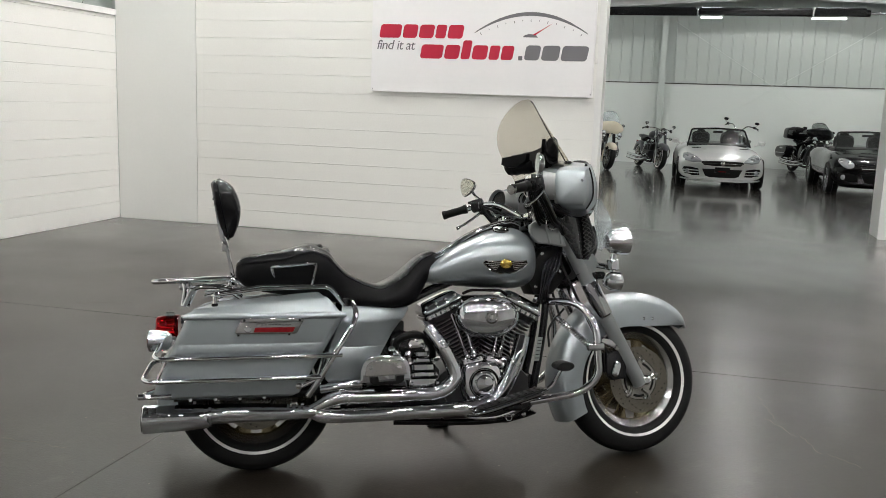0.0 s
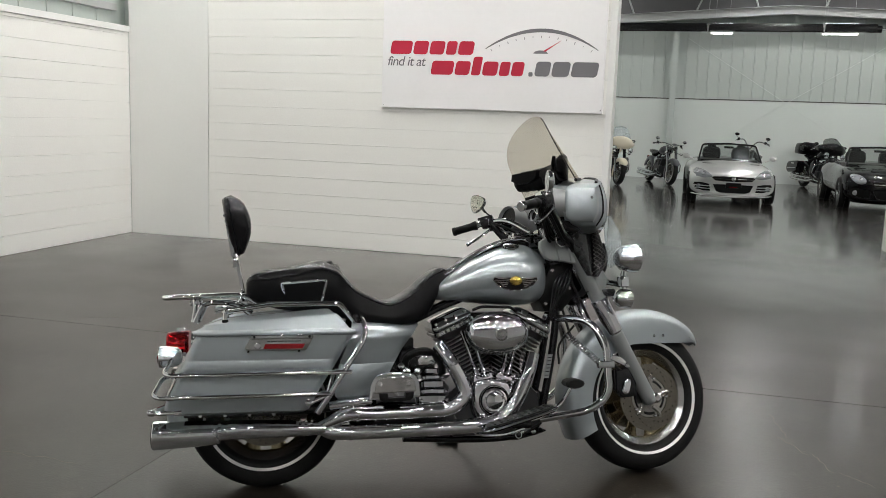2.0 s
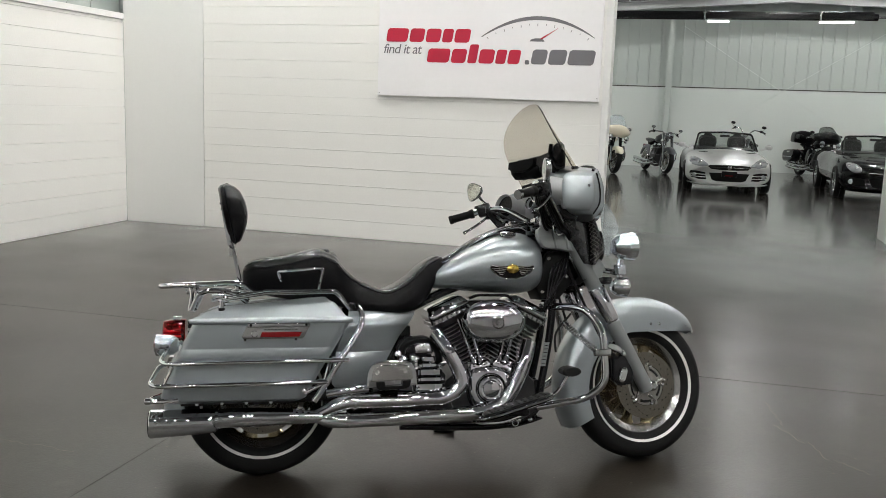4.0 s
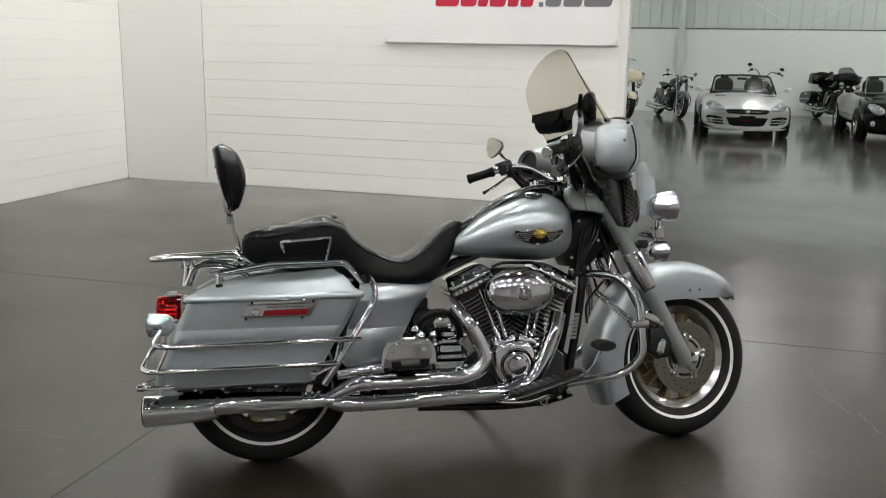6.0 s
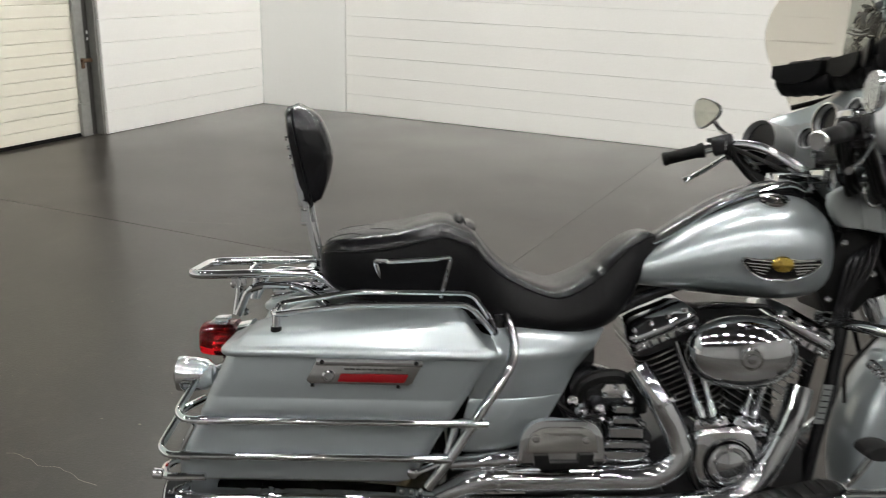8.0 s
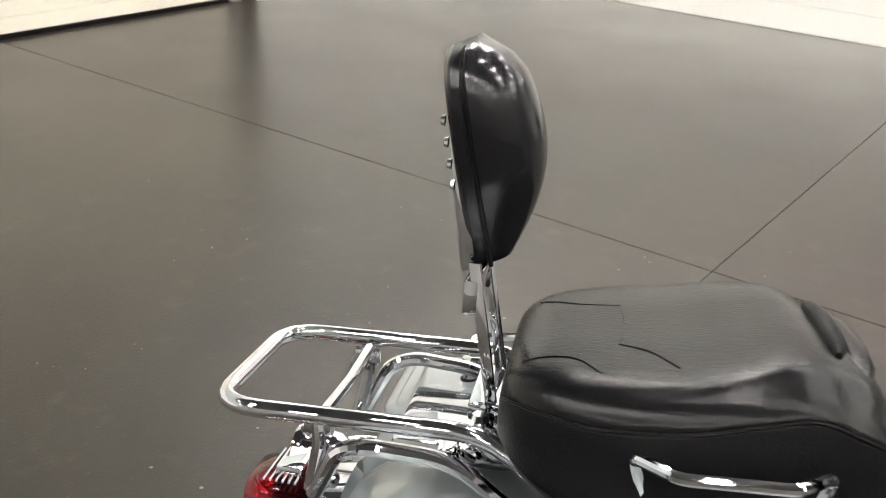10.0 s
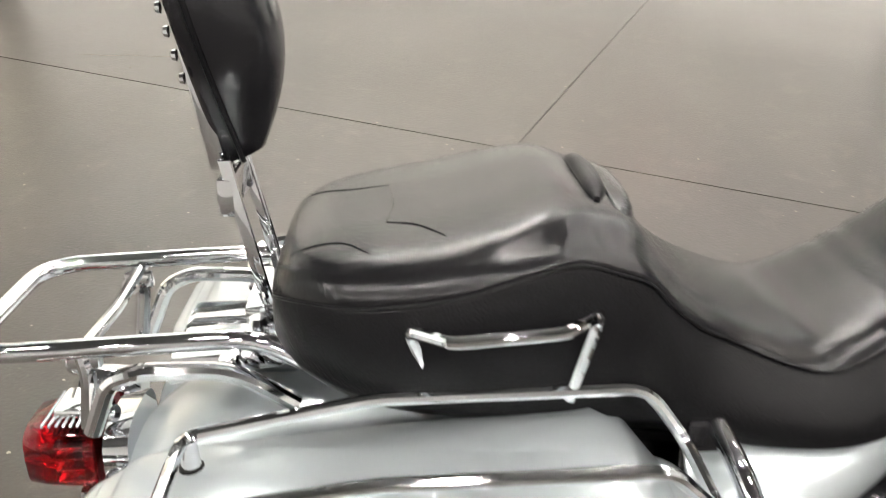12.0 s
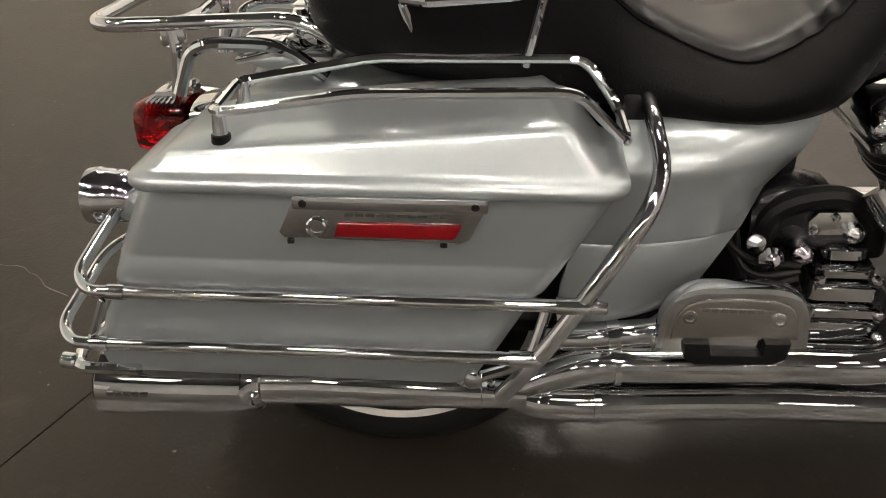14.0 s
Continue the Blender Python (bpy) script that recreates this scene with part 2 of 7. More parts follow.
def thing(name, m, label, category, group="", kind=""):
    ob = new(name)
    ob.empty_display_size = 0.1
    ob.matrix_basis = m
    return tagged(ob, label, category, group, kind)


def add_box(bm, lo, hi, bevel=0.0, seg=2, m=None):
    c = [(a + b) / 2 for a, b in zip(lo, hi)]
    s = [max(1e-4, b - a) for a, b in zip(lo, hi)]
    mm = Matrix.Translation(c) @ Matrix.Diagonal((*s, 1))
    geo = bmesh.ops.create_cube(bm, size=1, matrix=mm)
    if bevel:
        vs = set(geo["verts"])
        es = [e for e in bm.edges if e.verts[0] in vs and e.verts[1] in vs]
        out = bmesh.ops.bevel(bm, geom=es, offset=bevel, segments=seg, affect="EDGES", profile=0.6)
        made = list({v for f in out["faces"] for v in f.verts} | {v for v in vs if v.is_valid})
    else:
        made = geo["verts"]
    if m is not None:
        bmesh.ops.transform(bm, matrix=m, verts=made)
    return bm


def box(lo, hi, bevel=0.0, seg=2, m=None):
    return add_box(bmesh.new(), lo, hi, bevel, seg, m)


def loft(rings, caps=True, closed=True, bm=None):
    """A skin over rings of equally many points."""
    bm = bm or bmesh.new()
    vs = [[bm.verts.new(p) for p in r] for r in rings]
    n = len(vs[0])
    for a, b in zip(vs, vs[1:]):
        for i in range(n if closed else n - 1):
            j = (i + 1) % n
            bm.faces.new((a[i], a[j], b[j], b[i]))
    if caps and closed:
        for r in (vs[0], vs[-1]):
            c = bm.verts.new(sum((v.co for v in r), Vector()) / n)
            for i in range(n):
                bm.faces.new((r[i], r[(i + 1) % n], c))
    return bm


def spline(pts, steps=6, closed=False):
    """Points on a smooth curve through pts."""
    pts = [Vector(p) for p in pts]
    out, n = [], len(pts)
    for i in range(n if closed else n - 1):
        p1, p2 = pts[i], pts[(i + 1) % n]
        p0 = pts[(i - 1) % n] if closed or i else 2 * p1 - p2
        p3 = pts[(i + 2) % n] if closed or i + 2 < n else 2 * p2 - p1
        for k in range(steps):
            t = k / steps
            out.append(0.5 * ((2 * p1) + (p2 - p0) * t + (2 * p0 - 5 * p1 + 4 * p2 - p3) * t * t + (3 * p1 - p0 - 3 * p2 + p3) * t ** 3))
    if not closed:
        out.append(pts[-1])
    return out


def bend(pts, r=0.03, steps=5, closed=False):
    """A polyline with rounded corners, as a bent rod has."""
    pts = [Vector(p) for p in pts]
    n, out = len(pts), []
    for i, p in enumerate(pts):
        if not closed and i in (0, n - 1):
            out.append(p)
            continue
        a, b = pts[i - 1] - p, pts[(i + 1) % n] - p
        k = min(r, a.length * 0.45, b.length * 0.45)
        a, b = p + a.normalized() * k, p + b.normalized() * k
        for s in range(steps + 1):
            t = s / steps
            out.append(a * (1 - t) ** 2 + p * 2 * t * (1 - t) + b * t * t)
    return out


def tube(pts, r, seg=12, closed=False, bm=None, flat=1.0):
    """A rod along pts; r is one radius or one for each point."""
    pts = [Vector(p) for p in pts]
    n = len(pts)
    rs = list(r) if isinstance(r, (list, tuple)) else [r] * n
    rings, side = [], None
    for i, p in enumerate(pts):
        a = pts[i - 1] if i or closed else p
        b = pts[(i + 1) % n] if i + 1 < n or closed else p
        d = (b - a).normalized()
        if side is None:
            side = d.orthogonal().normalized() if abs(d.y) > 0.9 else d.cross(Vector((0, 1, 0))).normalized()
        side = (side - d * side.dot(d)).normalized()
        up = d.cross(side)
        rings.append([p + rs[i] * (math.cos(q) * side * flat + math.sin(q) * up) for q in (2 * math.pi * k / seg for k in range(seg))])
    if closed:
        rings.append(rings[0])
        bm = loft(rings, caps=False, bm=bm)
        bmesh.ops.remove_doubles(bm, verts=bm.verts, dist=1e-6)
        return bm
    return loft(rings, bm=bm)


def lathe(profile, seg=32, m=None, bm=None, closed=False):
    """Turns (radius, height) pairs about the z axis."""
    bm = bm or bmesh.new()
    rings = [[(r * math.cos(2 * math.pi * k / seg), r * math.sin(2 * math.pi * k / seg), z) for k in range(seg)] for r, z in profile]
    if closed:
        rings.append(rings[0])
    before = set(bm.verts)
    loft(rings, caps=not closed, bm=bm)
    fresh = [v for v in bm.verts if v not in before]
    bmesh.ops.remove_doubles(bm, verts=fresh, dist=1e-6)
    if m is not None:
        bmesh.ops.transform(bm, matrix=m, verts=[v for v in bm.verts if v not in before])
    return bm


def plate(outline, y0, y1, bevel=0.0, bm=None):
    """A flat plate: an outline in x, z, from y0 to y1."""
    bm = bm or bmesh.new()
    before = set(bm.verts)
    a = [bm.verts.new((x, y0, z)) for x, z in outline]
    f = bm.faces.new(a)
    out = bmesh.ops.extrude_face_region(bm, geom=[f])
    bmesh.ops.translate(bm, verts=[v for v in out["geom"] if isinstance(v, bmesh.types.BMVert)], vec=(0, y1 - y0, 0))
    if bevel:
        fresh = [v for v in bm.verts if v not in before]
        s = set(fresh)
        es = [e for e in bm.edges if e.verts[0] in s and e.verts[1] in s and abs(e.verts[0].co.y - e.verts[1].co.y) < 1e-6]
        bmesh.ops.bevel(bm, geom=es, offset=bevel, segments=2, affect="EDGES", profile=0.6)
    return bm


def oval(x, zc, hw, hh, n=24, power=2.4, yc=0.0):
    """A rounded section across the x axis."""
    out = []
    for k in range(n):
        t = 2 * math.pi * k / n
        c, s = math.cos(t), math.sin(t)
        out.append((x, yc + hw * math.copysign(abs(c) ** (2 / power), c), zc + hh * math.copysign(abs(s) ** (2 / power), s)))
    return out


def along(a, b):
    """The pose at a whose z axis looks to b."""
    a, b = Vector(a), Vector(b)
    return Matrix.Translation(a) @ (b - a).to_track_quat("Z", "Y").to_matrix().to_4x4()


def cyl(a, b, r, seg=16, bm=None, rim=0.0):
    """A round bar from a to b, its ends softened by rim."""
    h = (Vector(b) - Vector(a)).length
    prof = [(r, 0), (r, h)] if not rim else [(r - rim, 0), (r, rim), (r, h - rim), (r - rim, h)]
    return lathe(prof, seg, along(a, b), bm)


def pillow(outline, y0, y1, edge, crown=0.0, bm=None):
    """A cover with a rolled edge and a domed face, from y0 out to y1."""
    n = len(outline)
    cx, cz = sum(p[0] for p in outline) / n, sum(p[1] for p in outline) / n
    mean = sum(math.hypot(x - cx, z - cz) for x, z in outline) / n
    out = 1 if y1 > y0 else -1
    rows = [(1.0, y0), (1.0, y1 - out * edge)]
    for k in range(1, 6):
        q = math.pi / 2 * k / 5
        rows.append((1 - edge * (1 - math.cos(q)) / mean, y1 - out * edge * (1 - math.sin(q))))
    g0 = rows[-1][0]
    rows += [(g0 * f, y1 + out * crown * (1 - f * f)) for f in (0.85, 0.65, 0.4, 0.15)]
    return loft([[(cx + (x - cx) * g, y, cz + (z - cz) * g) for x, z in outline] for g, y in rows], bm=bm)


def smooth_outline(pts, steps=4):
    return [(p.x, p.y) for p in spline(pts, steps, closed=True)]

# ---- the showroom ----
COURSE = 0.1946      # block height with its joint


def room_part(name, bm, material, parent=None, label="", m=None):
    return part(name, bm, material, parent, label, m, 0.25)


def setting(name, bm, material, label, category):
    return tagged(link(name, bm, material, None, "", ROOM, 0.25), label, category, "", "structure")


floor = setting("floor", box((-1.5, -16.5, -0.2), (21, 20.5, -0.031)), JOINTDARK, "dark sealed concrete floor with sawn joints", "floor")
JU, JV, SK, SKV, GAP = 4.383, -4.107, 0.0115, 0.0235, 0.0029


def slab(u0, u1, v0, v1, tag):
    """One cast bay of the floor; tag tells which sides lie on the skewed joint."""
    def edge(u, v, s):
        w = JV if v is None else v
        u = JU + (w - JV) * SK + s * GAP * 0.62 if u is None else u
        return u, (JV + (u - JU) * SKV + (-GAP if tag in "ab" else GAP) if v is None else v)
    lo = [edge(u0, v0, 1), edge(u1, v0, -1), edge(u1, v1, -1), edge(u0, v1, 1)]
    bm = bmesh.new()
    bot = [bm.verts.new((*p, -0.0305)) for p in lo]
    top = [bm.verts.new((*p, 0)) for p in lo]
    bm.faces.new(top)
    for i in range(4):
        bm.faces.new((bot[i], bot[(i + 1) % 4], top[(i + 1) % 4], top[i]))
    return part("floor_slab", bm, CONCRETE, floor)


slab(-1.5, None, -16.5, None, "a")
slab(None, 21, -16.5, None, "b")
slab(-1.5, None, None, 20.5, "c")
slab(None, 21, None, 20.5, "d")


# hairline cracks, and pale chips trodden into the seal
crack_rng = random.Random(11)


def crack(a, b, n, width):
    """A wandering hairline from a to b."""
    a, b = Vector((*a, 0)), Vector((*b, 0))
    side = Vector((a.y - b.y, b.x - a.x, 0)).normalized()
    rings, drift = [], 0.0
    for k in range(n + 1):
        drift += crack_rng.uniform(-0.012, 0.012)
        p = a + (b - a) * (k / n) + side * drift
        w = width * crack_rng.uniform(0.4, 1.0)
        rings.append([p + side * w + Vector((0, 0, 0.0003)), p + side * w + Vector((0, 0, 0.0009)), p - side * w + Vector((0, 0, 0.0009)), p - side * w + Vector((0, 0, 0.0003))])
    part("floor_crack", loft(rings), SCUFF, floor)


crack((3.70, -6.23), (4.08, -6.205), 16, 0.0011)
crack((6.99, -4.40), (7.01, -4.76), 12, 0.0022)
crack((7.01, -4.76), (7.15, -4.95), 10, 0.0026)
crack((7.15, -4.95), (7.235, -5.15), 10, 0.0024)
crack((7.235, -5.15), (7.36, -5.27), 8, 0.0018)
crack((2.3, -4.0), (2.75, -3.8), 14, 0.0011)
bm = bmesh.new()
for k in range(480):
    u, v = crack_rng.uniform(2.2, 8.0), crack_rng.uniform(-7.2, -3.4)
    r = crack_rng.choice((0.0012, 0.0018, 0.0026, 0.0036, 0.005))
    ring = [(r * crack_rng.uniform(0.5, 1.3) * math.cos(2 * math.pi * i / 6), r * crack_rng.uniform(0.5, 1.3) * math.sin(2 * math.pi * i / 6)) for i in range(6)]
    loft([[(u + x * g, v + y * g, z) for x, y in ring] for z, g in ((0.0002, 1.0), (0.0012, 0.8))], bm=bm)
chips = part("floor_chips", bm, SCUFF, floor)
chips["kind"] = "stuff"


def courses(wall, length, top, origin, turn):
    """Courses of painted blocks on a wall, each one long band with soft edges over a recessed joint."""
    me, n, k = None, 0, 0
    count = int(top / COURSE)
    for k in range(count + 1):
        h = min(COURSE, top - k * COURSE)
        if h < 0.03:
            break
        if me is None or h < COURSE - 1e-6:
            bm = box((0, -0.03, 0.003), (length, 0.0, h + 0.001), 0.0023, 2)
            ob = part("block_course", bm, BLOCK, wall, "", origin @ turn @ pose(0, 0, k * COURSE), 0.25)
            me = ob.data if h >= COURSE - 1e-6 else me
        else:
            ob = new("block_course", me)
            ob.parent = wall
            ob.matrix_basis = origin @ turn @ pose(0, 0, k * COURSE)


HIGH = 5.8
wall_back = setting("wall_back", box((1.053, 0.0, 0), (5.665, 0.25, HIGH)), MORTAR, "white painted concrete block wall", "wall")
courses(wall_back, 4.61, HIGH, pose(1.053, -0.001, 0), pose(0, 0, 0))
room_part("wall_end_trim", box((5.605, -0.036, 0), (5.675, 0.262, HIGH), 0.004), TRIM, wall_back, "white end trim")
setting("wall_corner_panel", box((0.0, -0.032, 0), (1.048, 0.25, HIGH), 0.004), PLASTER, "smooth painted corner panel of the back wall", "wall")
wall_left = setting("wall_left", box((-0.25, -2.235, 0), (-0.031, -0.032, 2.37)), MORTAR, "white painted concrete block wall with a ledge", "wall")
courses(wall_left, 2.2, 2.37, pose(-0.031, -2.235, 0), pose(0, 0, 0, 0, 0, 90))
wall_left_near = setting("wall_left_near", box((-0.25, -16.5, 0), (-0.031, -5.75, 2.37)), MORTAR, "white painted concrete block wall", "wall")
courses(wall_left_near, 10.75, 2.37, pose(-0.031, -16.5, 0), pose(0, 0, 0, 0, 0, 90))
setting("wall_ledge", box((-0.27, -16.5, 2.375), (0.02, -0.034, 2.445), 0.006), TRIM, "white ledge along the top of the block wall", "ledge")
upper = setting("wall_left_upper", box((-0.5, -16.5, 2.45), (-0.24, 0.24, HIGH)), METALWALL, "pale steel cladding above the ledge", "wall")
for k in range(40):
    room_part("cladding_rib", box((-0.24, -16.3 + 0.41 * k, 2.45), (-0.225, -16.25 + 0.41 * k, HIGH), 0.004, 1), METALWALL, upper)
room_part("rail", box((-0.235, -16.5, 2.62), (-0.15, -0.04, 2.70), 0.005), STEELBEAM, upper, "grey steel rail")

# overhead door in the left wall
door = setting("overhead_door", box((-0.16, -5.75, 0.0), (-0.125, -2.29, 2.37)), DOORPANEL, "closed cream sectional overhead door", "door")
slat_me = None
for k in range(24):
    z = 0.030 + 0.0975 * k
    if slat_me is None:
        bm = box((-0.125, -5.7, 0.002), (-0.112, -2.42, 0.0955), 0.004, 2)
        slat_me = part("door_rib", bm, DOORPANEL, door, "", pose(0, 0, z), 0.25).data
    else:
        ob = new("door_rib", slat_me)
        ob.parent, ob.matrix_basis = door, pose(0, 0, z)
room_part("bottom_seal", box((-0.15, -5.72, 0.0), (-0.108, -2.40, 0.029), 0.004), BLACK_PLASTIC, door, "black rubber seal")
room_part("door_track", box((-0.13, -2.430, 0.0), (-0.080, -2.336, 2.37), 0.003), GALVANISED, door, "grey galvanised door track")
# dark strip whose colour gives the shade in the jamb's recess
room_part("recess_shade", box((-0.16, -2.335, 0.0), (-0.105, -2.268, 2.37), 0.003), DARKMETAL, door, "dark strip for the shaded recess of the jamb")
room_part("jamb_angle", box((-0.125, -2.267, 0.0), (-0.024, -2.237, 2.37), 0.003), JAMBGREY, door, "grey jamb angle")
room_part("track_guard", box((-0.128, -2.442, 0.012), (-0.074, -2.350, 0.285), 0.004), GALVANISED, door, "grey track guard")
# white chips painted in for the light that comes through two holes
for z in (0.80, 0.855):
    room_part("slot_gleam", box((-0.106, -2.290, z), (-0.101, -2.276, z + 0.026), 0.001, 1), TRIM, door, "white chip for light through a slot")
bm = box((-0.082, -2.400, 0.628), (-0.050, -2.300, 0.652), 0.005)
add_box(bm, (-0.085, -2.395, 0.575), (-0.068, -2.362, 0.660), 0.005)
cyl((-0.066, -2.378, 0.640), (-0.066, -2.295, 0.640), 0.017, 12, bm)
room_part("track_bracket", bm, RUST, door, "rusty roller bracket")
bm = box((-0.114, -3.53, 0.627), (-0.085, -3.44, 0.677), 0.006)
add_box(bm, (-0.09, -3.50, 0.634), (-0.05, -3.465, 0.67), 0.006)
room_part("lock_handle", bm, DARKMETAL, door, "dark lock handle")

# right-hand pier, and the walls that close the place
pier = setting("wall_pier", box((8.955, 2.735, 0), (15.2, 3.31, HIGH), 0.008), PLASTER, "white painted wall end beside the opening", "wall")
room_part("base_shoe", box((8.94, 2.717, 0), (9.095, 2.733, 0.09), 0.004), TRIM, pier)
room_part("corner_trim", box((8.94, 2.720, 0.091), (9.035, 2.734, HIGH), 0.004), TRIM, pier, "white corner trim")
# unseen walls, toned down so that the motorcycle reflects a dim room
setting("wall_right", box((15.0, -16.5, 0), (15.25, 2.72, HIGH)), DIMWALL, "unseen closing wall, grey to dim the reflections", "wall")
setting("wall_behind", box((-0.5, -16.75, 0), (15.25, -16.5, HIGH)), DIMWALL, "unseen closing wall, grey to dim the reflections", "wall")
ceiling = setting("ceiling", box((-0.6, -16.8, HIGH), (15.3, 3.6, HIGH + 0.15)), DARKROOF, "dark grey sheet roof of the showroom", "ceiling")

# the hall beyond
FAR, TALL = 17.2, 6.2
wall_far = setting("wall_far", box((-1.5, FAR, 0), (20.5, FAR + 0.2, TALL)), METALWALL, "pale steel-clad wall of the far hall", "wall")
room_part("lower_lining", box((-1.4, FAR - 0.05, 0), (20.4, FAR - 0.001, 2.27), 0.004), LINING, wall_far, "smooth lower lining")
room_part("lining_cap", box((-1.4, FAR - 0.06, 2.275), (20.4, FAR - 0.002, 2.30)), DARKMETAL, wall_far, "dark seam")
rib_me = None
for k in range(70):
    if rib_me is None:
        rib_me = part("cladding_rib", box((-0.02, FAR - 0.03, 2.305), (0.02, FAR - 0.001, TALL), 0.006, 1), METALWALL, wall_far, "", pose(-1.2, 0, 0)).data
    else:
        ob = new("cladding_rib", rib_me)
        ob.parent, ob.matrix_basis = wall_far, pose(-1.2 + 0.305 * k, 0, 0)
for u in (-0.6, 5.80, 12.2, 18.6):
    bm = box((u - 0.08, FAR - 0.30, 0), (u + 0.08, FAR - 0.285, TALL))
    add_box(bm, (u - 0.08, FAR - 0.09, 0), (u + 0.08, FAR - 0.065, TALL))
    add_box(bm, (u - 0.008, FAR - 0.285, 0), (u + 0.008, FAR - 0.09, TALL))
    tagged(link("steel_column", bm, METALWALL, None, "", ROOM), "white painted steel column against the far wall", "column", "far wall columns")
for a, b in (((6.1, 3.98), (11.8, 0.35)), ((11.4, 3.88), (6.1, 0.45))):
    bm = cyl((a[0], FAR - 0.16, a[1]), (b[0], FAR - 0.16, b[1]), 0.006, 8)
    tagged(link("brace_rod", bm, LINING, None, "", ROOM), "thin steel cross brace rod", "brace", "cross braces")
setting("wall_far_left", box((-1.7, 0.25, 0), (-1.5, FAR, TALL)), METALWALL, "plain steel-clad wall", "wall")
setting("wall_far_right", box((20.5, 2.75, 0), (20.7, FAR, TALL)), METALWALL, "plain steel-clad wall", "wall")
setting("wall_hall_near", box((15.25, 2.75, 0), (20.5, 3.0, TALL)), METALWALL, "plain steel-clad wall", "wall")
setting("wall_hall_back", box((-1.5, 0.26, 0), (5.64, 0.4, TALL)), METALWALL, "plain steel-clad wall", "wall")
setting("wall_header", box((-1.5, 3.6, HIGH - 0.001), (20.5, 3.75, TALL)), METALWALL, "plain steel-clad upper wall", "wall")
setting("hall_roof", box((-1.7, 3.7, TALL), (20.7, FAR + 0.2, TALL + 0.12)), ROOFGREY, "grey sheet roof of the hall", "ceiling")
for k in range(9):
    v = 4.4 + 1.55 * k
    bm = box((-1.5, v - 0.04, TALL - 0.2), (20.5, v + 0.04, TALL - 0.185))
    add_box(bm, (-1.5, v - 0.006, TALL - 0.185), (20.5, v + 0.006, TALL - 0.002))
    tagged(link("roof_purlin", bm, STEELBEAM, None, "", ROOM), "grey steel roof purlin", "purlin", "roof purlins")
slope = [(-1.5, 4.02), (8.75, 4.58), (20.5, 4.02)]       # the rafter follows the roof's gable
for (u0, z0), (u1, z1) in zip(slope, slope[1:]):
    bm = bmesh.new()
    for y0, y1, d0, d1 in ((16.62, 16.78, 0.0, 0.02), (16.692, 16.708, 0.021, 0.215), (16.62, 16.78, 0.216, 0.236)):
        loft([[(u, y0, z + d0), (u, y1, z + d0), (u, y1, z + d1), (u, y0, z + d1)] for u, z in ((u0, z0), (u1, z1))], bm=bm)
    tagged(link("roof_rafter", bm, RAFTER, None, "", ROOM), "pale painted steel rafter under the gable roof", "rafter", "rafters")
# upright panel, coloured dark for the dim roof void above the rafter
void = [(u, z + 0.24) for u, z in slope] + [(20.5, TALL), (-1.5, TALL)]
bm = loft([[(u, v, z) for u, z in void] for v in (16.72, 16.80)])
room_part("void_panel", bm, DARKROOF, wall_far, "dark panel for the dim roof void above the rafter")
for u, du in ((4.6, -0.35), (6.3, 0.4), (7.9, -0.3), (9.6, 0.35), (11.2, -0.3)):
    zb = 4.82 - 0.055 * abs(u - 8.75)
    room_part("roof_strut", cyl((u, 16.67, zb), (u + du, 16.67, zb + 0.9), 0.025, 8), RAFTER, wall_far, "pale roof strut")

# tube heater hanging in the hall
heater = thing("tube_heater", ROOM @ pose(0, 8.0, 3.30), "long black tube heater with bright reflector ends", "heater")
part("tube", cyl((3.2, 0, 0), (9.5, 0, 0), 0.062, 16), BLACK, heater, "black emitter tube")
for u0, u1 in ((3.2, 6.56), (6.62, 8.53), (8.59, 9.42)):
    pr = [(-0.13, -0.05), (-0.11, 0.04), (-0.05, 0.085), (0.05, 0.085), (0.11, 0.04), (0.13, -0.05), (0.125, -0.05), (0.105, 0.036), (0.048, 0.08), (-0.048, 0.08), (-0.105, 0.036), (-0.125, -0.05)]
    part("reflector", loft([[(u, y, z) for y, z in pr] for u in (u0, u1)], True), BLACK, heater, "black hood")
for u in (4.6, 6.59, 8.56):
    bm = box((u - 0.018, -0.075, -0.075), (u + 0.018, 0.075, 0.095), 0.004)
    part("hanger_clamp", bm, CHROME_DULL, heater)
    part("hanger_wire", cyl((u, 0, 0.09), (u, 0, 2.89), 0.003, 6), STEELBEAM, heater)
for u0, u1 in ((6.63, 7.05), (8.60, 9.25)):
    pr = [(-0.128, -0.052), (-0.06, -0.066), (0.06, -0.066), (0.128, -0.052), (0.06, -0.060), (-0.06, -0.060)]
    part("reflector", loft([[(u, y, z) for y, z in pr] for u in (u0, u1)], True), ALLOY, heater, "bright reflector underneath")
part("end_pipe", cyl((9.5, 0, 0), (10.1, 0, 0), 0.02, 10), CHROME_DULL, heater)

# two fluorescent lights just behind the heater
LAMPTUBE = glow("fluorescent_tube", (0.97, 1.0, 0.98), 9.0)
